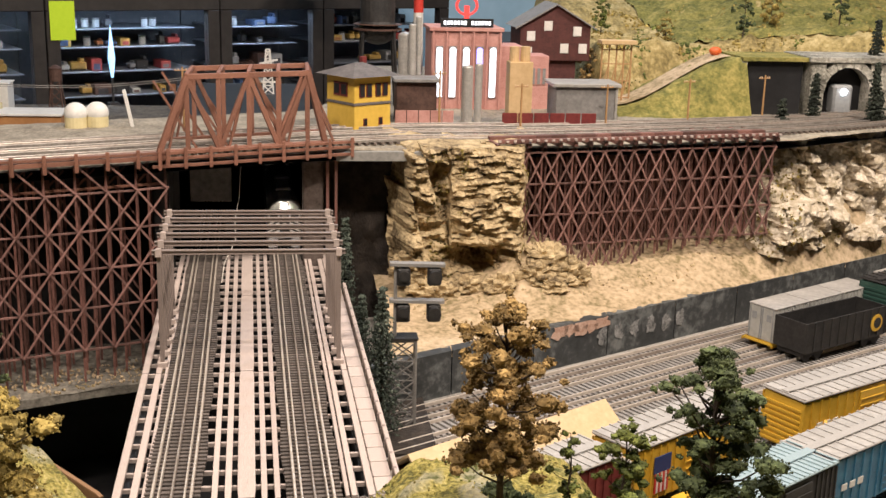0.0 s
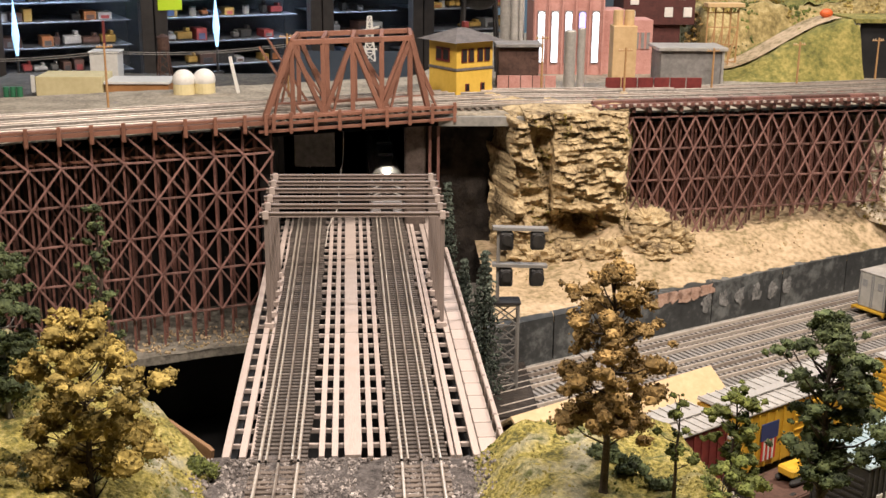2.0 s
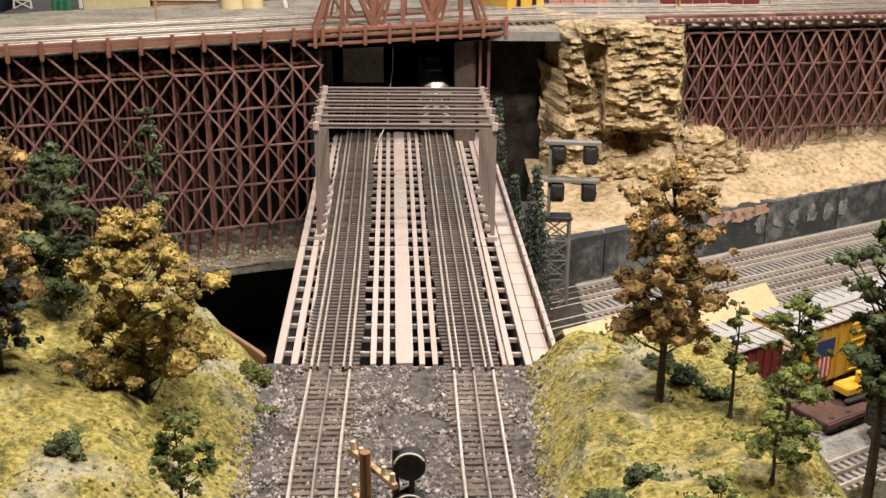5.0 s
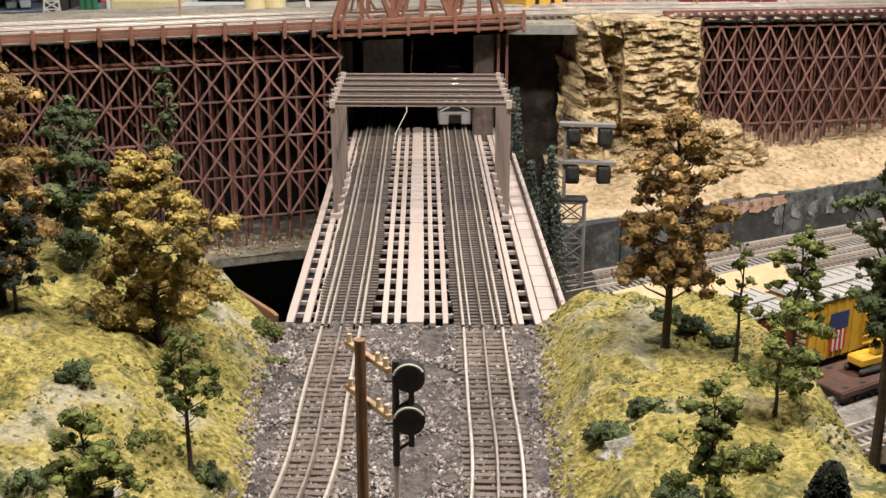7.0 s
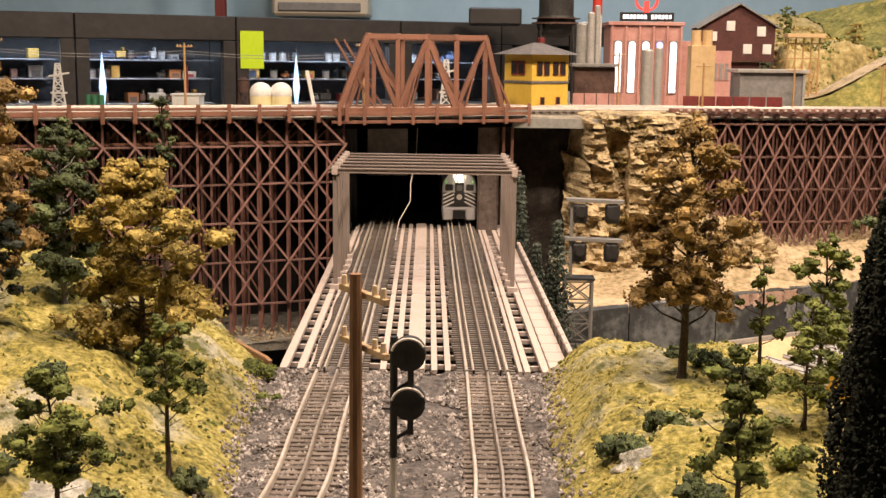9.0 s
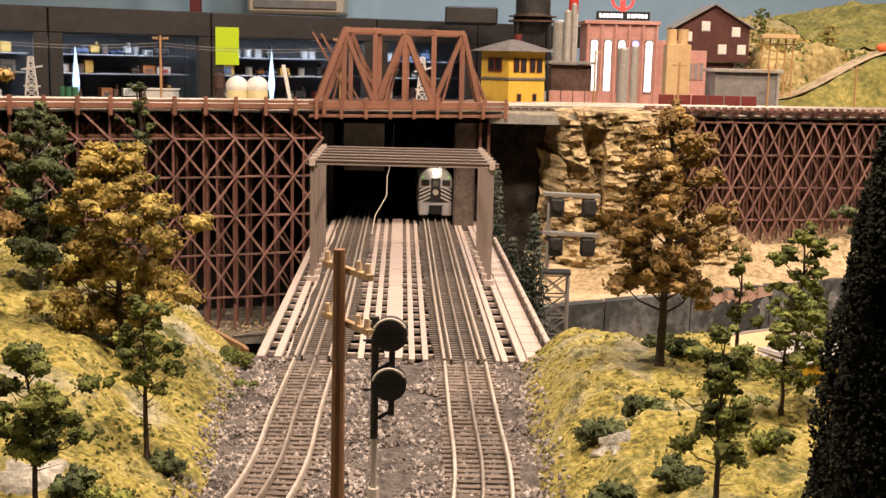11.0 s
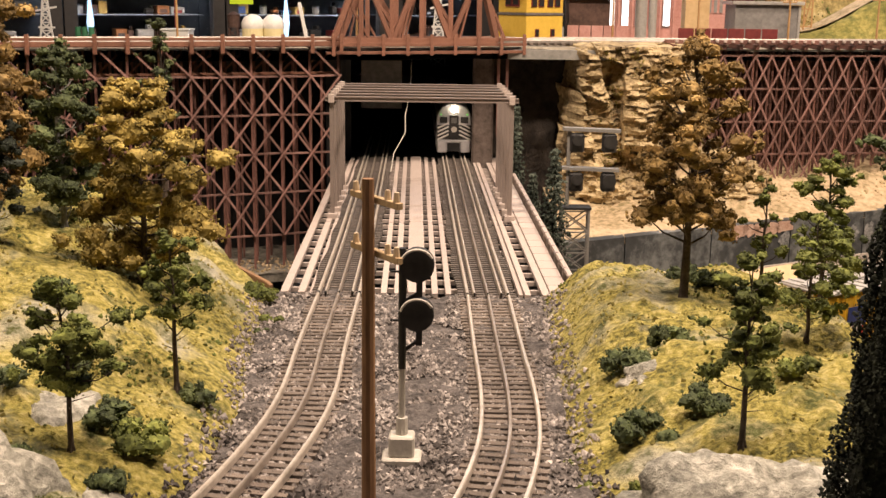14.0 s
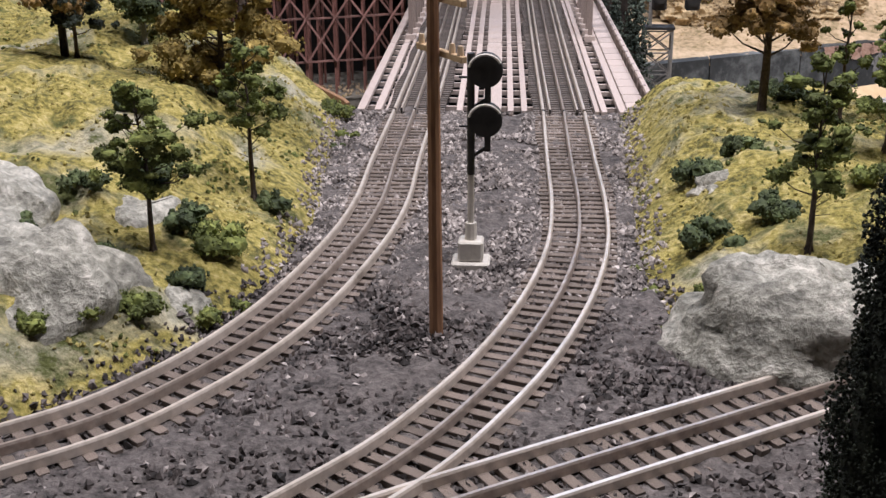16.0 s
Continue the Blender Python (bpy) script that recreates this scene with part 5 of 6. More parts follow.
for zc in (0.104, 0.079):
    bm = bmesh.new()
    cyl(bm, (0.0075, -0.005, zc), (0.0075, 0.002, zc), 0.0084, 0.0084, 24)
    box(bm, (0.001, -0.003, zc - 0.004), (0.004, 0.002, zc + 0.004))
    box(bm, (0.007, -0.004, zc - 0.016), (0.010, 0.000, zc - 0.0075))
    part("signal_head", bm, M_DARK, sig)
    bm = bmesh.new()
    for j in range(9):
        a = radians(30 + j * 15)
        b = radians(30 + (j + 1) * 15)
        cyl(bm, (0.0075 + 0.0084 * math.cos(a), -0.006, zc + 0.0084 * math.sin(a)), (0.0075 + 0.0084 * math.cos(b), -0.006, zc + 0.0084 * math.sin(b)), 0.0007, None, 5)
    part("visor_rim", bm, M_CAST, sig)
    bar("bracket", (0.0, 0, zc - 0.02), (0.0075, 0, zc - 0.015), 0.0016, 0.0016, M_DARK, sig)
    bar("ladder_rung", (-0.006, 0, zc - 0.004), (0.002, 0, zc - 0.004), 0.001, 0.001, M_DARK, sig)
sig.matrix_basis = pose(0.007, -0.284, 0)

# lattice signal gantry beside the bridge
gan = thing("signal_gantry", "grey lattice signal gantry with black signal heads beside the bridge", "signal gantry")
M_LAT = mat("grey_lattice", (0.16, 0.155, 0.15), (0.30, 0.29, 0.275), 0.01, 0.5, 0.1)
for sx in (-1, 1):
    for sy in (-1, 1):
        bar("lattice_leg", (sx * 0.017, sy * 0.010, 0), (sx * 0.014, sy * 0.009, 0.148), 0.0025, 0.0025, M_LAT, gan)
for i in range(6):
    z0, z1 = 0.024 * i, 0.024 * (i + 1)
    for sy in (-1, 1):
        bar("lattice", (-0.016, sy * 0.010, z0), (0.016, sy * 0.010, z1), 0.0014, 0.0014, M_LAT, gan)
        bar("lattice", (0.016, sy * 0.010, z0), (-0.016, sy * 0.010, z1), 0.0014, 0.0014, M_LAT, gan)
        bar("lattice", (-0.016, sy * 0.010, z1), (0.016, sy * 0.010, z1), 0.0014, 0.0014, M_LAT, gan)
bar("gantry_mast", (-0.009, 0, 0.145), (-0.009, 0, 0.238), 0.004, 0.004, M_LAT, gan)
bar("platform", (-0.016, 0, 0.147), (0.018, 0, 0.147), 0.024, 0.003, M_DARK, gan)
for zc in (0.236, 0.192):
    bar("arm", (-0.016, 0, zc), (0.048, 0, zc - 0.002), 0.012, 0.004, M_LAT, gan)
    for dx in (0.0, 0.036):
        bm = bmesh.new()
        box(bm, (dx - 0.008, -0.006, zc - 0.026), (dx + 0.008, 0.006, zc - 0.005), 0.002)
        cyl(bm, (dx, -0.014, zc - 0.012), (dx, -0.004, zc - 0.012), 0.006, None, 14)
        part("signal_head", bm, M_DARK, gan)
    bm = bmesh.new()
    cyl(bm, (0.036, -0.016, zc - 0.013), (0.036, -0.014, zc - 0.013), 0.0075, None, 16)
    part("signal_disc", bm, M_DARK, gan)
gan.matrix_basis = pose(0.166, 0.45, -0.145)

# ---- the train ----
M_SILVER = mat("silver_body", (0.50, 0.50, 0.53), (0.66, 0.66, 0.69), 0.04, 0.32, 0.05, metal=0.35)
train_x = lambda y: bx(0.0565, y)


def railcar(label, y0, length, nose):
    t = thing("railcar", label, "train", "passenger train")
    w, h = 0.050, 0.078
    prof = [(-w / 2, 0.010), (-w / 2, 0.056), (-w * 0.46, 0.065), (-w * 0.34, 0.073), (-w * 0.17, h), (w * 0.17, h), (w * 0.34, 0.073), (w * 0.46, 0.065), (w / 2, 0.056), (w / 2, 0.010)]
    vs, fs = [], []
    for yy, k in ((0, 0.97), (0.004, 1.0), (length - 0.004, 1.0), (length, 0.97)):
        vs += [(x * k, yy, z * (k if z > 0.02 else 1)) for x, z in prof]
    n = len(prof)
    for i in range(3):
        fs += [(i * n + j, i * n + (j + 1) % n, (i + 1) * n + (j + 1) % n, (i + 1) * n + j) for j in range(n)]
    fs += [tuple(range(n)), tuple(range(4 * n - 1, 3 * n - 1, -1))]
    me = bpy.data.meshes.new("car_body")
    me.from_pydata(vs, [], fs)
    me.materials.append(M_SILVER)
    body = new("car_body", me)
    body.parent = t
    bm = bmesh.new()
    box(bm, (-0.012, 0.06, 0.0785), (0.012, 0.11, 0.083), 0.002)
    part("roof_box", bm, M_SILVER, t)
    bm = bmesh.new()
    box(bm, (-0.012, 0.15, 0.0785), (0.012, 0.20, 0.083), 0.002)
    part("roof_box", bm, M_SILVER, t)
    if nose:
        bm = bmesh.new()
        box(bm, (-0.0245, -0.0025, 0.026), (0.0245, -0.0005, 0.046))
        part("nose_panel", bm, M_DARK, t, "black nose panel under white slanted stripes")
        for sx in (-1, 1):
            for j in range(4):
                z0 = 0.0255 + j * 0.0055
                bar("stripe", (sx * 0.0075, -0.0030, z0 + 0.0075), (sx * 0.0235, -0.0030, z0 - 0.0002), 0.0012, 0.0022, M_WHITE, t)
            bm = bmesh.new()
            box(bm, (sx * 0.0095, -0.0025, 0.049), (sx * 0.0205, -0.0005, 0.058), 0.0008)
            part("front_window", bm, M_DARK, t)
            bm = bmesh.new()
            cyl(bm, (sx * 0.019, -0.003, 0.0615), (sx * 0.019, -0.0005, 0.0615), 0.0011)
            part("marker_lamp", bm, glow("marker_green", (0.2, 0.9, 0.15), 0.7), t)
        bm = bmesh.new()
        box(bm, (-0.0065, -0.0035, 0.027), (0.0065, -0.0008, 0.0605), 0.0006)
        door = part("end_door", bm, M_DARK, t)
        bm = bmesh.new()
        box(bm, (-0.004, -0.0040, 0.049), (0.004, -0.0034, 0.057))
        part("door_window", bm, mat("grey_pane", (0.12, 0.12, 0.12), (0.2, 0.2, 0.19), 0.01, 0.15, 0), door)
        bm = bmesh.new()
        cyl(bm, (0, -0.0042, 0.040), (0, -0.0034, 0.040), 0.0042, None, 18)
        part("round_plate", bm, M_CAST, door)
        bm = bmesh.new()
        cyl(bm, (0, -0.004, 0.0685), (0, 0.002, 0.0685), 0.0036, 0.0036, 16)
        part("headlamp", bm, glow("headlamp_glow", (1.0, 0.88, 0.62), 40.0), t, "glowing round headlamp")
        bm = bmesh.new()
        box(bm, (-0.024, -0.003, 0.006), (-0.0095, 0.0, 0.0225), 0.0015)
        box(bm, (0.0095, -0.003, 0.006), (0.024, 0.0, 0.0225), 0.0015)
        box(bm, (-0.024, -0.0032, 0.0205), (0.024, 0.0, 0.0245), 0.001)
        part("pilot", bm, M_SILVER, t)
        # Flat black plate stands in for the shaded coupler recess.
        bm = bmesh.new()
        box(bm, (-0.009, -0.002, 0.008), (0.009, -0.0006, 0.0205))
        part("coupler_pocket", bm, M_BLACK, t)
    for sx in (-1, 1):
        for j in range(9):
            bm = bmesh.new()
            yy = 0.035 + j * 0.025
            box(bm, (sx * w / 2, yy, 0.043), (sx * (w / 2 + 0.0006), yy + 0.016, 0.054))
            part("side_window", bm, M_DARK, t)
        bm = bmesh.new()
        for q in range(4):
            box(bm, (sx * w / 2, 0.01, 0.016 + q * 0.005), (sx * (w / 2 + 0.0008), length - 0.01, 0.0185 + q * 0.005))
        part("fluting", bm, M_SILVER, t)
    for yy in (0.045, length - 0.045):
        for dy in (-0.012, 0.012):
            for sx in (-1, 1):
                bm = bmesh.new()
                cyl(bm, (sx * 0.014, yy + dy, 0.0085), (sx * 0.0175, yy + dy, 0.0085), 0.0085, None, 14)
                part("wheel", bm, M_DARK, t)
    t.matrix_basis = pose(train_x(y0), y0, 0.0065, 0, 0, math.degrees(-math.atan(SKEW)) * 1.0)
    return t


railcar("silver streamlined railcar with black and white striped nose, headlamp lit", 0.825, 0.29, True)
railcar("silver streamlined railcar coupled behind in the tunnel", 1.13, 0.29, False)
bm = bmesh.new()
wpts = [Vector((-0.035, 0.835, 0.155)), Vector((-0.036, 0.80, 0.10)), Vector((-0.040, 0.74, 0.075)), Vector((-0.038, 0.70, 0.055)), Vector((-0.052, 0.68, 0.03)), Vector((-0.055, 0.66, 0.008))]
for a, b in zip(wpts, wpts[1:]):
    cyl(bm, a, b, 0.0006, None, 6)
tagged(part("hanging_wire", bm, M_CAST), "thin pale wire hanging in the tunnel mouth", "wire")


# ---- the town on the upper level ----
# Brick lightened to pink: glow cast by the lit windows is in the colour.
M_BRICK = mat("pink_brick", (0.42, 0.20, 0.17), (0.56, 0.31, 0.27), 0.03, 0.8, 0.3, fine=10)
M_DKRED = mat("dark_red_boards", (0.05, 0.014, 0.012), (0.10, 0.03, 0.026), 0.02, 0.7, 0.2)
M_TANW = mat("tan_wall", (0.48, 0.33, 0.16), (0.60, 0.43, 0.23), 0.04, 0.7, 0.2)
M_CREAM = mat("cream_wall", (0.60, 0.52, 0.28), (0.70, 0.62, 0.36), 0.04, 0.7, 0.1)
M_ORANGE = mat("ochre_brown_wall", (0.32, 0.15, 0.05), (0.44, 0.22, 0.08), 0.04, 0.7, 0.1)
M_GREYW = mat("grey_wall", (0.16, 0.155, 0.15), (0.26, 0.25, 0.24), 0.03, 0.7, 0.2)
M_SLATE = mat("slate_roof", (0.09, 0.08, 0.075), (0.17, 0.15, 0.14), 0.02, 0.7, 0.3)
M_TOWERY = mat("tower_yellow", (0.62, 0.40, 0.05), (0.74, 0.50, 0.08), 0.04, 0.6, 0.1)
M_METAL = mat("dull_metal", (0.36, 0.35, 0.33), (0.52, 0.50, 0.47), 0.02, 0.4, 0.1, metal=0.3)
M_LIT = glow("lit_window_white", (0.95, 0.97, 1.0), 1.8)
M_LITB = glow("lit_window_blue", (0.42, 0.36, 1.0), 1.6)
BZ = 0.165


def prism(bm, x0, x1, y0, y1, z0, z1, axis="x", over=0.0):
    """A gabled roof block."""
    if axis == "x":
        yc = (y0 + y1) / 2
        v = [bm.verts.new(q) for q in ((x0, y0, z0), (x1, y0, z0), (x1, y1, z0), (x0, y1, z0), (x0, yc, z1), (x1, yc, z1))]
        fs = ((0, 1, 5, 4), (2, 3, 4, 5), (0, 4, 3), (1, 2, 5), (0, 3, 2, 1))
    else:
        xc = (x0 + x1) / 2
        v = [bm.verts.new(q) for q in ((x0, y0, z0), (x1, y0, z0), (x1, y1, z0), (x0, y1, z0), (xc, y0, z1), (xc, y1, z1))]
        fs = ((0, 1, 4), (1, 2, 5, 4), (2, 3, 5), (3, 0, 4, 5), (0, 3, 2, 1))
    for f in fs:
        bm.faces.new([v[i] for i in f])


def pane_in(parent, x0, x1, z0, z1, y, material, frame_mat=None):
    w = pbox("window", (x0 - 0.0012, y - 0.0012, z0 - 0.0012), (x1 + 0.0012, y, z1 + 0.0012), frame_mat or M_DARK, parent, 0)
    pbox("pane", (x0, y - 0.0018, z0), (x1, y - 0.0012, z1), material, w, 0)
    return w


# yellow signal tower
ytow = thing("signal_tower", "yellow two-storey signal tower with a grey hipped roof", "signal tower")
L = 0.0705
pbox("lower_wall", (0, 0, 0), (L, L, 0.042), M_TOWERY, ytow)
pbox("belt_trim", (-0.0012, -0.0012, 0.042), (L + 0.0012, L + 0.0012, 0.046), M_SLATE, ytow)
pbox("upper_wall", (0, 0, 0.046), (L, L, 0.087), M_TOWERY, ytow)
bm = bmesh.new()
o = 0.013
vv = [bm.verts.new(q) for q in ((-o, -o, 0.086), (L + o, -o, 0.086), (L + o, L + o, 0.086), (-o, L + o, 0.086), (L * 0.4, L / 2, 0.104), (L * 0.6, L / 2, 0.104))]
for f in ((0, 1, 5, 4), (1, 2, 5), (2, 3, 4, 5), (3, 0, 4), (0, 3, 2, 1)):
    bm.faces.new([vv[i] for i in f])
part("roof", bm, M_SLATE, ytow)
pbox("chimney", (L * 0.6, L * 0.5, 0.098), (L * 0.72, L * 0.62, 0.112), M_MAROON, ytow)
for i in range(4):
    x0 = 0.010 + i * 0.0135 + (0.004 if i > 1 else 0)
    pane_in(ytow, x0, x0 + 0.008, 0.056, 0.074, -0.0002, M_BLACK, M_MAROON)
for x0 in (0.018, 0.048):
    pane_in(ytow, x0, x0 + 0.005, 0.012, 0.021, -0.0002, M_BLACK, M_MAROON)
for y0 in (0.018, 0.036):
    w = pbox("window", (-0.0016, y0 - 0.001, 0.055), (-0.0002, y0 + 0.015, 0.076), M_MAROON, ytow, 0)
    pbox("pane", (-0.0022, y0 + 0.001, 0.058), (-0.0016, y0 + 0.013, 0.073), M_BLACK, w, 0)
bar("stair", (L + 0.006, 0.004, 0.0), (L + 0.006, 0.05, 0.045), 0.010, 0.003, M_ORANGE, ytow)
ytow.matrix_basis = pose(0.132, 0.925, BZ, 0, 0, 34.6)

sh = thing("brown_shed", "small dark brown flat-roofed shed beside the signal tower", "shed")
pbox("wall", (0.205, 1.03, BZ), (0.270, 1.08, 0.232), M_SHED, sh)
pbox("roof", (0.200, 1.022, 0.233), (0.275, 1.085, 0.238), M_GREYW, sh)
fen = thing("metal_fence", "low pinkish panel fence beside the upper tracks", "fence")
for i in range(5):
    pbox("panel", (0.200 + i * 0.019, 0.995, BZ), (0.2175 + i * 0.019, 0.997, 0.192), M_BRICK, fen, 0.0003)
fen2 = thing("metal_fence", "dark red panel fence in front of the grey shed", "fence")
for i in range(6):
    pbox("panel", (0.372 + i * 0.026, 0.99, BZ), (0.396 + i * 0.026, 0.992, 0.190), M_MAROON, fen2, 0.0003)

ph = thing("powerhouse", "pink brick powerhouse with tall glowing arched windows", "powerhouse")
pbox("wall", (0.262, 1.06, BZ), (0.376, 1.16, 0.312), M_BRICK, ph)
pbox("cornice", (0.258, 1.055, 0.3125), (0.380, 1.165, 0.319), M_BRICK, ph)
for i in range(6):
    pbox("pilaster", (0.2635 + i * 0.022, 1.056, BZ), (0.2665 + i * 0.022, 1.0595, 0.312), M_BRICK, ph, 0.0003)
for i in range(5):
    x0 = 0.270 + i * 0.022
    w = pbox("window", (x0 - 0.001, 1.0575, 0.188), (x0 + 0.011, 1.0595, 0.285), M_GREYW, ph, 0)
    bm = bmesh.new()
    box(bm, (x0, 1.0565, 0.190), (x0 + 0.010, 1.0573, 0.278))
    cyl(bm, (x0 + 0.005, 1.0565, 0.278), (x0 + 0.005, 1.0573, 0.278), 0.005, None, 12)
    part("pane", bm, M_LITB if i in (3,) else M_LIT, w)
pbox("annex", (0.3765, 1.07, BZ), (0.415, 1.15, 0.285), M_BRICK, ph)
pbox("annex_low", (0.4155, 1.065, BZ), (0.458, 1.13, 0.268), M_BRICK, ph)
for i in range(4):
    pane_in(ph, 0.421 + i * 0.009, 0.426 + i * 0.009, 0.215, 0.245, 1.0648, M_GREYW, M_BRICK)
sign = pbox("sign_board", (0.276, 1.058, 0.320), (0.362, 1.061, 0.336), M_BLACK, ph, 0.0003, "dark sign board with pale lettering bars")
for i in range(14):
    if i != 7:
        pbox("lettering_bar", (0.281 + i * 0.0056, 1.057, 0.3245), (0.2845 + i * 0.0056, 1.0578, 0.3315), M_LIT, sign, 0)
bm = bmesh.new()
for j in range(16):
    a, b = j * math.pi / 8, (j + 1) * math.pi / 8
    cyl(bm, (0.322 + 0.017 * math.cos(a), 1.09, 0.358 + 0.017 * math.sin(a)), (0.322 + 0.017 * math.cos(b), 1.09, 0.358 + 0.017 * math.sin(b)), 0.0022, None, 6)
box(bm, (0.318, 1.088, 0.322), (0.326, 1.092, 0.358))
part("roof_emblem", bm, glow("red_neon", (0.8, 0.05, 0.04), 1.2), ph, "red glowing round roof emblem")
for x in (0.285, 0.30, 0.345, 0.36):
    pbox("roof_vent", (x, 1.10, 0.319), (x + 0.008, 1.11, 0.330), M_METAL, ph)
for t in (ph,):
    t.matrix_basis = Matrix.Translation((-0.0036, 0.14, 0.0107)) @ Matrix.Diagonal((1.08, 1, 0.935, 1))
stk = thing("chimney_stack", "tall white chimney with a red top", "chimney")
bm = bmesh.new()
cyl(bm, (0.272, 1.36, BZ), (0.272, 1.36, 0.325), 0.010, 0.009, 20)
part("lower_shaft", bm, M_WHITE, stk)
bm = bmesh.new()
cyl(bm, (0.272, 1.36, 0.325), (0.272, 1.36, 0.39), 0.0092, 0.0085, 20)
part("upper_shaft", bm, M_RED, stk)
for x, y, r, h, lab in ((0.318, 1.02, 0.009, 0.258, "pale grey steel tank in front of the powerhouse"), (0.337, 1.025, 0.006, 0.262, "slim grey steel pipe in front of the powerhouse"), (0.236, 1.10, 0.006, 0.318, "slender metal silo pipe"), (0.247, 1.11, 0.005, 0.33, "slender metal silo pipe"), (0.226, 1.12, 0.012, 0.30, "round metal silo behind the shed")):
    t = thing("steel_tank", lab, "tank", "steel tanks")
    bm = bmesh.new()
    cyl(bm, (x, y, BZ), (x, y, h), r, None, 18)
    part("tank_body", bm, M_METAL, t)
    bm = bmesh.new()
    ball(bm, (x, y, h), r, 1, 1, 0.5)
    part("tank_cap", bm, M_METAL, t, smooth=True)
tb = thing("tan_building", "plain tan tower building with rounded top vents", "building")
pbox("wall", (0.386, 1.015, BZ), (0.424, 1.05, 0.268), M_TANW, tb)
for i in range(2):
    bm = bmesh.new()
    cyl(bm, (0.395 + 0.018 * i, 1.03, 0.268), (0.395 + 0.018 * i, 1.03, 0.292), 0.008, None, 14)
    part("vent", bm, M_TANW, tb)
wt = thing("water_tower", "black water tower on legs with a railed walkway", "water tower")
bm = bmesh.new()
cyl(bm, (0.185, 1.2, 0.300), (0.185, 1.2, 0.36), 0.030, None, 24)
ball(bm, (0.185, 1.2, 0.305), 0.034, 1, 1, 0.8, 20)
part("tank", bm, M_DARK, wt, smooth=False)
bm = bmesh.new()
cyl(bm, (0.185, 1.2, 0.303), (0.185, 1.2, 0.306), 0.042, None, 24)
cyl(bm, (0.185, 1.2, 0.312), (0.185, 1.2, 0.3135), 0.042, None, 24)
part("walkway", bm, M_SHED, wt)
for dx, dy in ((-1, -1), (1, -1), (1, 1), (-1, 1)):
    bar("leg", (0.185 + dx * 0.034, 1.2 + dy * 0.034, BZ), (0.185 + dx * 0.026, 1.2 + dy * 0.026, 0.305), 0.004, 0.004, M_DARK, wt)
mill = thing("red_mill", "dark red clapboard mill with a grey gabled roof", "mill")
pbox("lower_wall", (0.452, 1.19, BZ), (0.535, 1.27, 0.245), M_DKRED, mill)
pbox("upper_wall", (0.432, 1.18, 0.246), (0.557, 1.28, 0.315), M_DKRED, mill)
bm = bmesh.new()
prism(bm, 0.432, 0.557, 1.18, 1.28, 0.315, 0.352, "y")
part("gable", bm, M_DKRED, mill)
bm = bmesh.new()
for sx in (-1, 1):
    v = [bm.verts.new(q) for q in ((0.4945 + sx * 0.072, 1.172, 0.309), (0.4945 + sx * 0.072, 1.288, 0.309), (0.4945, 1.288, 0.356), (0.4945, 1.172, 0.356), (0.4945 + sx * 0.072, 1.172, 0.306), (0.4945, 1.172, 0.353))]
    bm.faces.new([v[i] for i in (0, 1, 2, 3)])
    bm.faces.new([v[i] for i in (0, 3, 5, 4)])
part("roof", bm, M_GREYW, mill)
for x0, z0 in ((0.445, 0.285), (0.475, 0.305), (0.505, 0.262), (0.527, 0.295), (0.538, 0.262), (0.44, 0.255)):
    pane_in(mill, x0, x0 + 0.012, z0, z0 + 0.016, 1.1798, M_WHITE, M_WHITE)
mill.matrix_basis = Matrix.Translation((-0.003, 0.14, 0.0066)) @ Matrix.Diagonal((1.07, 1, 0.96, 1))
gs = thing("grey_shed", "long grey shed with a pale roof edge behind the fence", "shed")
pbox("wall", (0.470, 1.04, BZ), (0.572, 1.11, 0.226), M_GREYW, gs)
pbox("roof", (0.464, 1.034, 0.2265), (0.578, 1.115, 0.232), M_METAL, gs)
pbox("corner_post", (0.5695, 1.0375, BZ), (0.5735, 1.0397, 0.226), M_METAL, gs)
trl = thing("timber_tower", "pale timber tower frame beside the mill", "timber tower")
for z in (0.19, 0.22, 0.25, 0.275):
    bar("rail", (0.585, 1.2, z), (0.64, 1.2, z), 0.002, 0.002, M_TAN, trl)
for i in range(5):
    bar("post", (0.585 + i * 0.0135, 1.2, BZ), (0.585 + i * 0.0135, 1.2, 0.285), 0.0025, 0.0025, M_TAN, trl)
    if i < 4:
        bar("brace", (0.585 + i * 0.0135, 1.199, 0.19), (0.5985 + i * 0.0135, 1.199, 0.25), 0.0018, 0.0018, M_TAN, trl)
pbox("deck", (0.58, 1.185, 0.285), (0.645, 1.215, 0.292), M_TANW, trl)

# hills behind the town
M_HILLG = mat("green_hill", (0.08, 0.085, 0.02), (0.36, 0.30, 0.09), 0.05, 0.95, 1.0, fine=6, c3=(0.19, 0.18, 0.045), coords="World", depth=0.005)
M_HILLR = mat("hill_cliff", (0.14, 0.11, 0.04), (0.54, 0.44, 0.22), 0.045, 0.9, 1.0, fine=5, c3=(0.33, 0.26, 0.10), coords="World", depth=0.006)


def ramp(u, v):
    x = 0.60 + 0.235 * u
    top = 0.166 + 0.012 + 0.088 * smooth(0.0, 0.95, u)
    y = 1.09 + 0.17 * v
    z = 0.160 + (top - 0.160) * smooth(0, 0.42, v) + 0.004 * fbm(x * 30, y * 30)
    return (x, y, z)


tagged(sheet("grass_ramp", 60, 40, ramp, M_HILLG), "green grassy ramp with a tan path on top", "ground", kind="structure")


def path_top(u, v):
    x = 0.60 + 0.215 * u
    return (x, 1.165 + 0.075 * v + 0.010 * u, 0.1785 + 0.088 * smooth(0.0, 0.95, u * 0.915) + 0.003)


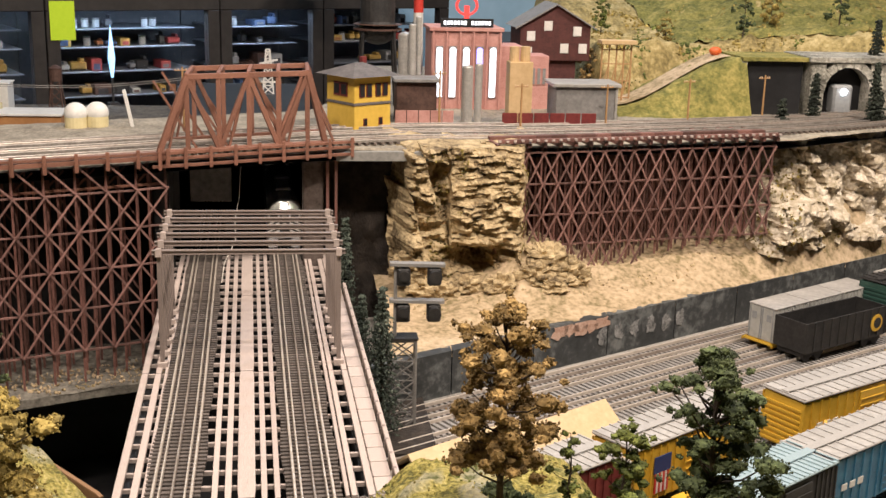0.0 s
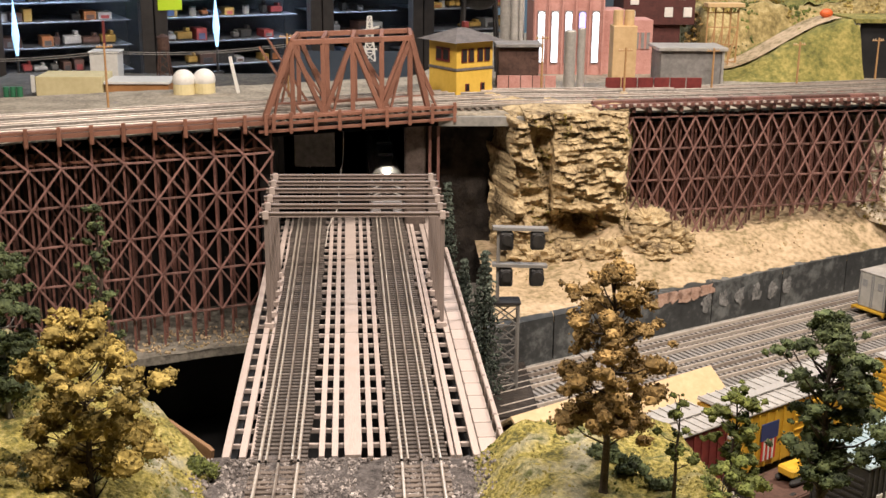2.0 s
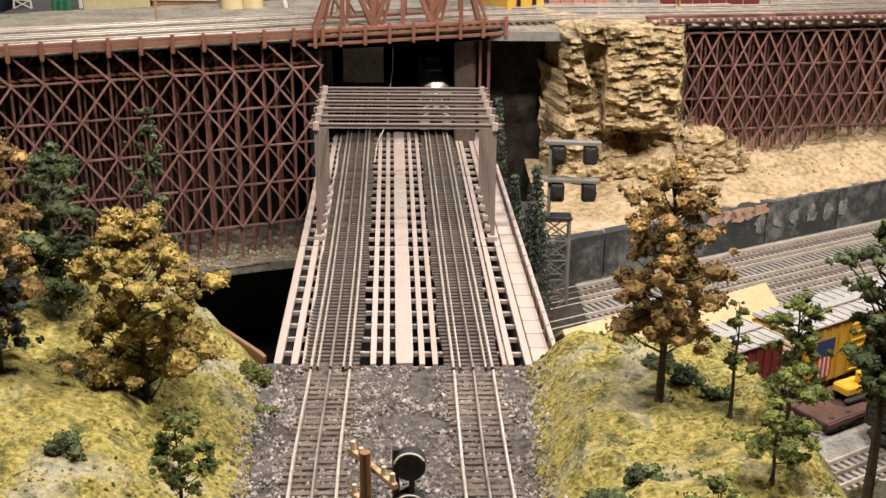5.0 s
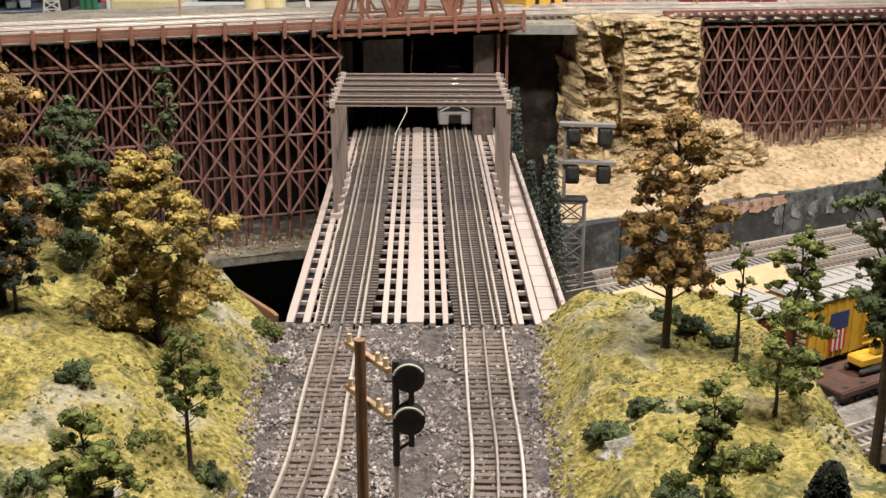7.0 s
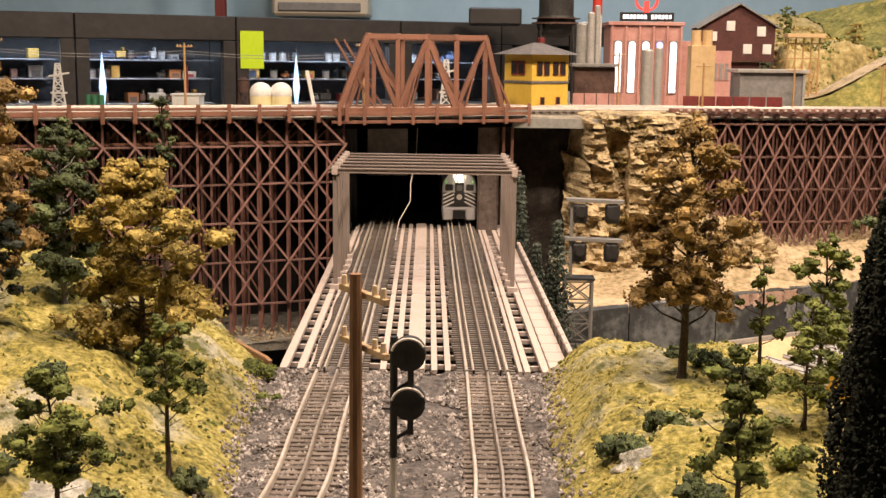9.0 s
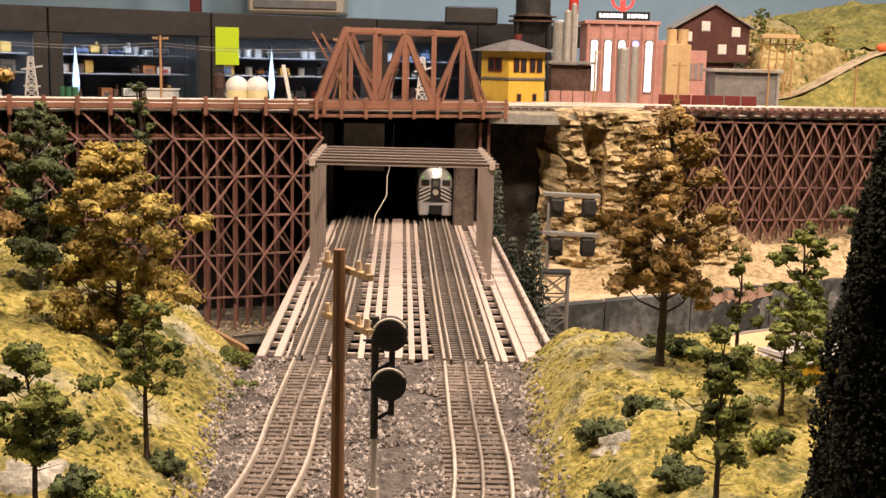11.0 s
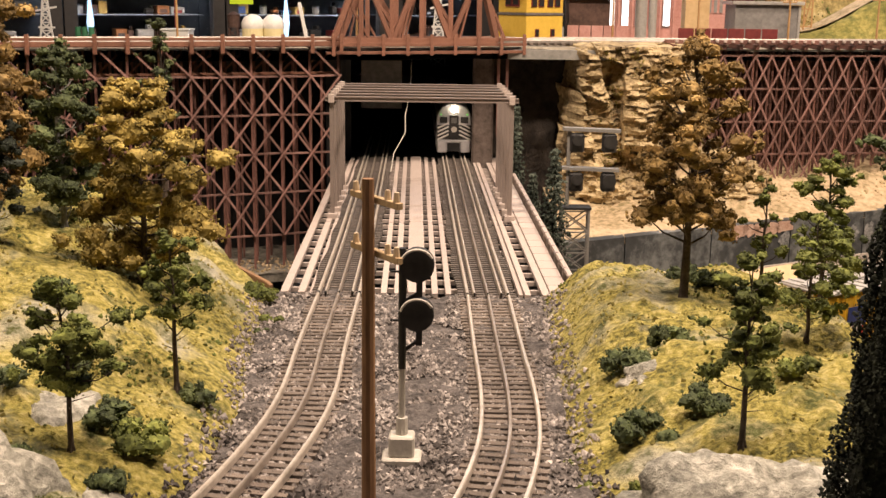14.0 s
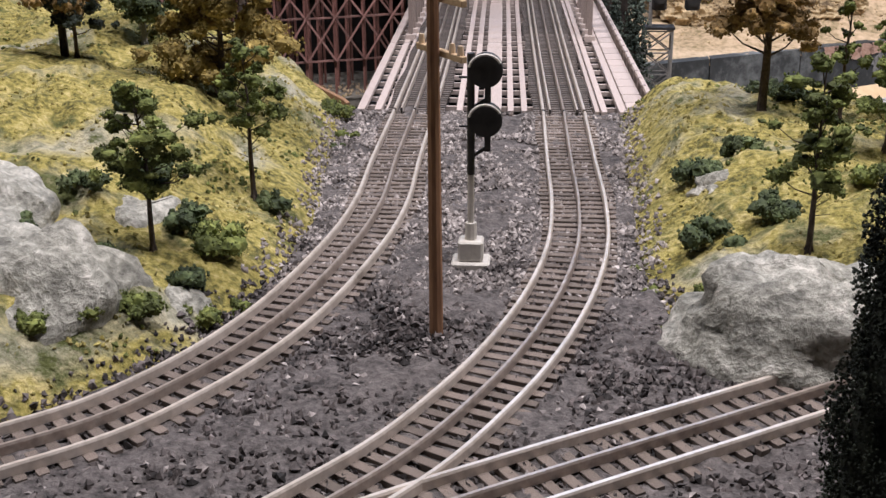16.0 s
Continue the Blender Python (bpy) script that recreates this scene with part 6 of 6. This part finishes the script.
tagged(sheet("hill_path", 40, 6, path_top, M_SAND), "tan dirt path climbing the ramp", "path", kind="structure")


def back_hill(u, v):
    x = 0.585 + 1.5 * u
    y = 1.26 + 0.05 * math.sin(x * 9) + 0.7 * v
    z = 0.16 + 0.105 * smooth(0.0, 0.14, v) + 0.085 * smooth(0.2, 1.0, v) + 0.018 * fbm(x * 9, y * 9, 2) + 0.010 * fbm(x * 40, y * 40, 2)
    z -= 0.12 * smooth(0.62, 0.585, x)
    if x > 0.80:
        z += 0.03 * smooth(0.8, 1.0, x)
    return (x, y, z)


tagged(sheet("back_hill", 170, 110, back_hill, M_HILLR), "tan and olive rocky hill behind the town", "ground", kind="structure")


def back_green(u, v):
    x = 0.80 + 1.2 * u
    p = back_hill((x - 0.585) / 1.5, 0.16 + 0.8 * v)
    return (x, p[1], p[2] + 0.004 + 0.006 * fbm(x * 14, p[1] * 14, 4))


tagged(sheet("hill_meadow", 90, 70, back_green, M_HILLG), "olive green meadow on the upper hill", "ground", kind="structure")
rnd = random.Random(31)
spots, darks = [], []
for i in range(9000):
    u, v = rnd.uniform(0.0, 0.6), rnd.uniform(0.0, 0.7) ** 1.4
    q = back_hill(u, v)
    if fbm(q[0] * 14, q[1] * 14, q[2] * 20) > 0.05:
        (darks if fbm(q[0] * 8, q[1] * 8, 4) > 0.1 else spots).append((q, rnd.uniform(0.0015, 0.0055)))
tagged(crumbs("hill_scrub", spots, M_GOLD, rnd=rnd), "olive gold scrub on the hill behind the town", "scrub", kind="stuff")
tagged(crumbs("hill_shrubs", darks, M_GREEN, rnd=rnd), "green scrub on the hill behind the town", "scrub", kind="stuff")
rt = thing("tunnel_portal", "square black tunnel opening in the hill", "tunnel portal")
# The opening is a solid block, its darkness put into the black.
pbox("opening", (0.838, 1.16, BZ), (0.945, 1.262, 0.262), M_BLACK, rt, 0)
pbox("frame_post", (0.828, 1.15, BZ), (0.8375, 1.262, 0.266), M_GREYROCK, rt)
pbox("lintel", (0.828, 1.148, 0.2625), (0.95, 1.262, 0.270), M_HILLG, rt)
sp = thing("stone_portal", "grey stone arched tunnel portal in the hillside", "tunnel portal")
pbox("pier", (0.955, 1.145, BZ), (0.982, 1.26, 0.262), M_GREYROCK, sp)
pbox("pier", (1.068, 1.145, BZ), (1.16, 1.26, 0.262), M_GREYROCK, sp)
pbox("parapet", (0.95, 1.140, 0.2625), (1.165, 1.262, 0.272), M_GREYROCK, sp)
# Black block behind the arch stands in for the dark bore.
pbox("arch_back", (0.9825, 1.18, BZ), (1.0675, 1.26, 0.2615), M_BLACK, sp, 0)
for j in range(9):
    a0, a1 = math.pi * j / 9, math.pi * (j + 1) / 9
    bm = bmesh.new()
    q = lambda r, a, y: (1.025 + r * math.cos(a), y, 0.212 + r * math.sin(a))
    v = [bm.verts.new(q(r, a, y)) for y in (1.143, 1.175) for r, a in ((0.0425, a0), (0.0425, a1 - 0.02), (0.056, a1 - 0.02), (0.056, a0))]
    for f in ((0, 1, 2, 3), (4, 5, 6, 7), (0, 1, 5, 4), (2, 3, 7, 6), (1, 2, 6, 5), (0, 3, 7, 4)):
        bm.faces.new([v[i] for i in f])
    part("arch_stone", bm, M_GREYROCK, sp)
loco = thing("locomotive", "dark locomotive nose with a bright headlamp in the portal", "locomotive")
pbox("nose", (1.004, 1.150, 0.170), (1.040, 1.1795, 0.222), M_GREYC, loco, 0.004)
bm = bmesh.new()
ball(bm, (1.022, 1.149, 0.210), 0.006)
part("headlamp", bm, glow("loco_lamp", (1.0, 0.97, 0.9), 12.0), loco)
for x, y, z, h, r in ((0.875, 1.07, 0.166, 0.045, 0.012), (0.945, 1.10, 0.166, 0.085, 0.013), (1.03, 1.05, 0.166, 0.11, 0.014), (1.045, 1.06, 0.166, 0.06, 0.014), (1.10, 1.20, 0.27, 0.07, 0.014), (1.16, 1.08, 0.166, 0.10, 0.015)):
    conifer("dark green conifer beside the tunnel portals", x, y, z, h, r, M_FIR, int(x * 1000), grain=0.0026)
for x, y, h, w, m in ((0.93, 1.42, 0.09, 0.05, M_DGREEN), (1.12, 1.40, 0.11, 0.06, M_DGREEN), (0.60, 1.34, 0.08, 0.05, M_BROWN), (0.66, 1.5, 0.07, 0.05, M_GREEN), (0.78, 1.45, 0.06, 0.05, M_GOLD), (1.02, 1.5, 0.07, 0.06, M_GOLD)):
    zz = back_hill((x - 0.585) / 1.5, (y - 1.26 - 0.05 * math.sin(x * 9)) / 0.7)[2]
    tree("model tree on the rocky hill behind the town", x, y, zz - 0.004, h, w, m, int(x * 900 + y * 70), trunk=0.2, blobs=16, grain=0.0028)
tent = thing("orange_marker", "small orange object at the head of the path", "marker")
bm = bmesh.new()
ball(bm, (0.80, 1.215, 0.274), 0.010, 1.2, 0.8, 0.8)
part("marker_body", bm, mat("orange_plastic", (0.55, 0.10, 0.02), (0.65, 0.14, 0.03), 0.02, 0.5, 0), tent, smooth=True)

# the lower town behind the upper tracks
LOW_K = 1.25
EYE0 = Vector((0.045, -0.826, 0.445))
RECEDE = Matrix.Translation(EYE0) @ Matrix.Scale(LOW_K, 4) @ Matrix.Translation(-EYE0)
M_LOW = mat("low_town_ground", (0.035, 0.03, 0.025), (0.13, 0.11, 0.085), 0.03, 0.95, 0.6, coords="World")
slab("lower_town_ground", (-0.80, 1.24, 0.06), (0.02, 1.74, 0.0945), M_LOW, "dark gravel ground of the lower town", "ground")
# buildings beside the trestle end of the town
cb = thing("cream_building", "plain cream flat-roofed model building", "building")
pbox("wall", (-0.505, 0.95, BZ), (-0.405, 1.02, 0.196), M_CREAM, cb)
pbox("blue_sign", (-0.512, 0.949, 0.172), (-0.506, 0.952, 0.198), M_WHITE, cb)
wb = thing("white_building", "white block building behind the cream one", "building")
pbox("wall", (-0.455, 1.08, BZ), (-0.41, 1.12, 0.216), M_WHITE, wb)
pbox("parapet", (-0.457, 1.078, 0.2162), (-0.408, 1.122, 0.219), M_WHITE, wb)
ob_ = thing("brown_building", "low ochre-brown building with a white coping", "building")
pbox("wall", (-0.402, 0.955, BZ), (-0.306, 1.02, 0.184), M_ORANGE, ob_)
pbox("coping", (-0.404, 0.952, 0.1842), (-0.304, 1.022, 0.188), M_WHITE, ob_)
for i in range(2):
    t = thing("domed_silo", "cream silo with a pale domed top", "silo", "domed silos")
    x = -0.287 + i * 0.030
    bm = bmesh.new()
    cyl(bm, (x, 0.97 + 0.01 * i, BZ), (x, 0.97 + 0.01 * i, 0.186), 0.0165, None, 20)
    part("drum", bm, M_CREAM, t)
    bm = bmesh.new()
    ball(bm, (x, 0.97 + 0.01 * i, 0.187), 0.0175, 1, 1, 0.95, 18)
    part("dome", bm, M_WHITE, t, smooth=True)
bw = thing("water_tower", "small rust-brown water tower on lattice legs", "water tower")
for dx, dy in ((-1, -1), (1, -1), (1, 1), (-1, 1)):
    bar("leg", (-0.335 + dx * 0.012, 1.08 + dy * 0.012, BZ), (-0.335 + dx * 0.006, 1.08 + dy * 0.006, 0.222), 0.002, 0.002, M_SHED, bw)
for i in range(4):
    z0 = BZ + 0.014 * i
    bar("brace", (-0.346 + 0.0012 * i, 1.068, z0), (-0.325 - 0.0012 * i, 1.068, z0 + 0.014), 0.0014, 0.0014, M_SHED, bw)
    bar("brace", (-0.325 - 0.0012 * i, 1.068, z0), (-0.346 + 0.0012 * i, 1.068, z0 + 0.014), 0.0014, 0.0014, M_SHED, bw)
bm = bmesh.new()
cyl(bm, (-0.335, 1.08, 0.2225), (-0.335, 1.08, 0.243), 0.010, None, 16)
cyl(bm, (-0.335, 1.08, 0.243), (-0.335, 1.08, 0.248), 0.011, 0.002, 16)
part("tank", bm, M_SHED, bw)
bw.matrix_basis = RECEDE


def lattice_mast(label, x, y, h, w, material):
    t = thing("lattice_mast", label, "mast", "lattice masts")
    n = 8
    f = lambda i: w * (1 - 0.75 * i / n)
    for i in range(n):
        z0, z1 = BZ + h * i / n, BZ + h * (i + 1) / n
        a, b = f(i), f(i + 1)
        for s in (-1, 1):
            bar("leg", (x + s * a, y, z0), (x + s * b, y, z1), 0.0024, 0.0024, material, t)
            bar("lattice", (x - s * a, y, z0), (x + s * b, y, z1), 0.0018, 0.0018, material, t)
        bar("lattice", (x - b, y, z1), (x + b, y, z1), 0.0018, 0.0018, material, t)
    bar("arm", (x - w * 1.1, y, BZ + h * 0.8), (x + w * 1.3, y, BZ + h * 0.86), 0.0025, 0.003, material, t)
    bar("arm", (x - w * 0.9, y, BZ + h * 0.55), (x + w, y, BZ + h * 0.55), 0.0025, 0.003, material, t)
    t.matrix_basis = RECEDE
    return t


lattice_mast("white lattice mast behind the upper tracks", -0.615, 1.0, 0.102, 0.014, M_WHITE)
lattice_mast("white lattice mast behind the truss", 0.0, 1.05, 0.115, 0.012, M_WHITE)
for q in (cb, wb, ob_):
    q.matrix_basis = RECEDE @ q.matrix_basis
lp = thing("leaning_post", "white leaning post beside the silos", "post")
bar("post", (-0.205, 0.98, BZ), (-0.216, 0.98, 0.222), 0.005, 0.005, M_WHITE, lp)
rp = thing("red_mast", "thin red mast behind the buildings", "mast")
bar("mast", (-0.44, 1.125, BZ), (-0.44, 1.125, 0.265), 0.004, 0.004, M_MAROON, rp)
rp.matrix_basis = RECEDE
for i in range(3):
    t = thing("green_barrel", "green barrel at the track side", "barrel", "green barrels")
    bm = bmesh.new()
    cyl(bm, (-0.545 + i * 0.010, 0.93, BZ), (-0.545 + i * 0.010, 0.93, 0.182), 0.0045, None, 12)
    part("drum", bm, mat("barrel_green", (0.02, 0.10, 0.05), (0.03, 0.15, 0.07), 0.02, 0.5, 0), t)
bm = bmesh.new()
for k, (z, yy) in enumerate(((0.250, 0.80), (0.246, 0.81))):
    pts = [Vector((-0.60, yy - 0.08, z)), Vector((-0.363, yy, z)), Vector((-0.12, yy + 0.10, z))]
    for a, b in zip(pts, pts[1:]):
        last = a
        for j in range(1, 9):
            q = a.lerp(b, j / 8) - Vector((0, 0, 0.006 * math.sin(math.pi * j / 8)))
            cyl(bm, last, q, 0.0004, None, 4)
            last = q
tagged(part("overhead_wire", bm, M_GREYW), "thin wires between the utility poles", "wire", kind="stuff")

# ---- display cabinets across the room ----
# Back panel lightened bluish: the reflected haze of the glass is in its colour.
M_CABHAZE = mat("cabinet_back_haze", (0.05, 0.055, 0.065), (0.085, 0.09, 0.10), 0.1, 0.5, 0.05)
M_HEADER = mat("cabinet_black", (0.022, 0.019, 0.018), (0.042, 0.037, 0.034), 0.1, 0.45, 0.05)
M_SHELF = mat("cabinet_shelf", (0.10, 0.11, 0.13), (0.16, 0.17, 0.19), 0.1, 0.4, 0.05)
M_PANE = glass("cabinet_glass", (0.95, 0.97, 1.0))
# Stock colours dulled for the dim look behind the glass.
cols = [mat("stock_" + n, tuple(0.7 * q for q in c), c, 0.02, 0.5, 0.0) for n, c in (("red", (0.26, 0.04, 0.04)), ("yellow", (0.34, 0.22, 0.05)), ("white", (0.36, 0.37, 0.37)), ("black", (0.02, 0.02, 0.02)), ("orange", (0.26, 0.10, 0.03)), ("blue", (0.05, 0.08, 0.16)), ("grey", (0.13, 0.13, 0.13)), ("brown", (0.09, 0.05, 0.04)), ("charcoal", (0.05, 0.05, 0.055)))]
rnd = random.Random(9)
# the row of cabinets stands at an angle to the layout
SWING = Matrix.Translation((-0.515, 1.98, 0)) @ Matrix.Rotation(radians(26), 4, "Z") @ Matrix.Translation((0.515, -1.98, 0))
edges = [-1.70, -1.30, -0.90, -0.524, -0.092, 0.20, 0.60]
for n, (a, b) in enumerate(zip(edges, edges[1:])):
    t = thing("display_cabinet", "black glazed display cabinet stocked with model trains", "display cabinet", "display cabinets")
    pbox("back_panel", (a, 2.28, -1.0), (b - 0.002, 2.30, 0.318), M_CABHAZE, t, 0)
    pbox("header", (a, 2.0, 0.276), (b - 0.002, 2.279, 0.334), M_HEADER, t, 0.002)
    for x in (a + 0.0155, b - 0.018):
        pbox("post", (x - 0.015, 2.0, -1.0), (x + 0.015, 2.03, 0.2755), M_HEADER, t, 0.001)
    for z in (-0.16, -0.06, 0.0, 0.06, 0.12, 0.18, 0.225):
        pbox("shelf", (a + 0.031, 2.09, z), (b - 0.034, 2.279, z + 0.003), M_SHELF, t, 0.0005)
    gl = pbox("glass_door", (a + 0.031, 2.010, -0.95), (b - 0.034, 2.0115, 0.275), M_PANE, t, 0)
    gl.visible_shadow = False
    t.matrix_basis = SWING
    for z in (0.0, 0.06, 0.12, 0.18, 0.225):
        x = a + 0.045
        while x < b - 0.075:
            w, h = rnd.uniform(0.014, 0.042), rnd.uniform(0.012, 0.034)
            kind = rnd.random()
            c = rnd.choice(cols)
            if kind < (0.5 if n < 2 else 0.2):
                x += w
                continue
            if kind < 0.55:
                it = thing("model_locomotive", "small model railway engine on a cabinet shelf", "toy train", "cabinet stock")
                pbox("body", (x, 2.12, z + 0.007), (x + w, 2.15, z + 0.003 + h * 0.7), c, it, 0.002)
                pbox("cab", (x + w * 0.6, 2.122, z + 0.0035 + h * 0.7), (x + w * 0.85, 2.148, z + 0.003 + h), c, it, 0.001)
                pbox("underframe", (x + 0.002, 2.124, z + 0.0032), (x + w - 0.002, 2.146, z + 0.0068), M_DARK, it, 0)
            elif kind < 0.68 and z > 0.15:
                it = thing("glass_jar", "pale round tin on a cabinet shelf", "tin", "cabinet stock")
                bm = bmesh.new()
                cyl(bm, (x + 0.009, 2.14, z + 0.0032), (x + 0.009, 2.14, z + 0.022), 0.009, None, 14)
                part("tin_body", bm, cols[2], it)
                bm = bmesh.new()
                cyl(bm, (x + 0.009, 2.14, z + 0.0222), (x + 0.009, 2.14, z + 0.0255), 0.0096, None, 14)
                part("lid", bm, cols[6], it)
                w = 0.019
            else:
                it = thing("stock_box", "small coloured carton on a cabinet shelf", "carton", "cabinet stock")
                pbox("carton", (x, 2.11, z + 0.0032), (x + w, 2.17, z + 0.003 + h), c, it, 0.001)
                pbox("carton_band", (x + w * 0.2, 2.1085, z + 0.006), (x + w * 0.8, 2.1098, z + 0.003 + h * 0.6), rnd.choice(cols), it, 0)
            it.matrix_basis = SWING
            x += w + rnd.uniform(0.002, 0.010)
note = pbox("sticky_note", (-0.514, 1.996, 0.210), (-0.456, 1.9975, 0.300), mat("neon_note", (0.55, 0.78, 0.01), (0.62, 0.84, 0.02), 0.05, 0.7, 0.05), None, 0)
note.matrix_basis = SWING @ Matrix.Translation((-0.002, 0, 0))
tagged(note, "neon yellow-green paper note stuck on the cabinet post", "note")
# Blue reflections in the cabinet glass, built as glowing spires on added feet.
for x in (-0.845, -0.379):
    t = thing("blue_light", "pale blue glowing spire built for a blue reflection in the glass", "lamp", "blue lamps")
    bm = bmesh.new()
    cyl(bm, (x, 1.985, 0.12), (x, 1.985, 0.165), 0.003, 0.0085, 10)
    cyl(bm, (x, 1.985, 0.165), (x, 1.985, 0.245), 0.0085, 0.0005, 10)
    part("glow_tube", bm, glow("blue_reflection_glow", (0.45, 0.72, 1.0), 1.3), t)
    bm = bmesh.new()
    cyl(bm, (x, 1.985, 0.06), (x, 1.985, 0.1198), 0.003, None, 8)
    box(bm, (x - 0.012, 1.975, 0.054), (x + 0.012, 1.995, 0.06))
    part("foot", bm, M_DARK, t)
    bar("bracket", (x, 1.985, 0.057), (x, 2.002, 0.057), 0.006, 0.004, M_DARK, t)
    t.matrix_basis = SWING
ac = thing("air_conditioner", "beige wall-mounted air conditioner above the cabinets", "air conditioner")
pbox("case", (-0.57, 2.72, 0.36), (-0.28, 2.899, 0.56), mat("beige_plastic", (0.52, 0.46, 0.36), (0.58, 0.52, 0.42), 0.1, 0.5, 0), ac, 0.008)
pbox("grille", (-0.55, 2.712, 0.375), (-0.30, 2.7195, 0.40), M_GREYW, ac, 0.002)
pp = thing("red_pipe", "red vertical pipe in front of the blue wall", "pipe")
bar("pipe", (-0.70, 2.6, -1.0), (-0.70, 2.6, 1.7), 0.03, 0.03, M_MAROON, pp)
cnt = thing("dark_counter", "dark counter with equipment cases beyond the town", "counter")
pbox("counter_body", (0.55, 2.05, -1.0), (2.4, 2.4, 0.22), M_HEADER, cnt, 0.004)
pbox("case", (0.03, 2.06, 0.323), (0.16, 2.2, 0.365), M_HEADER, cnt, 0.004)
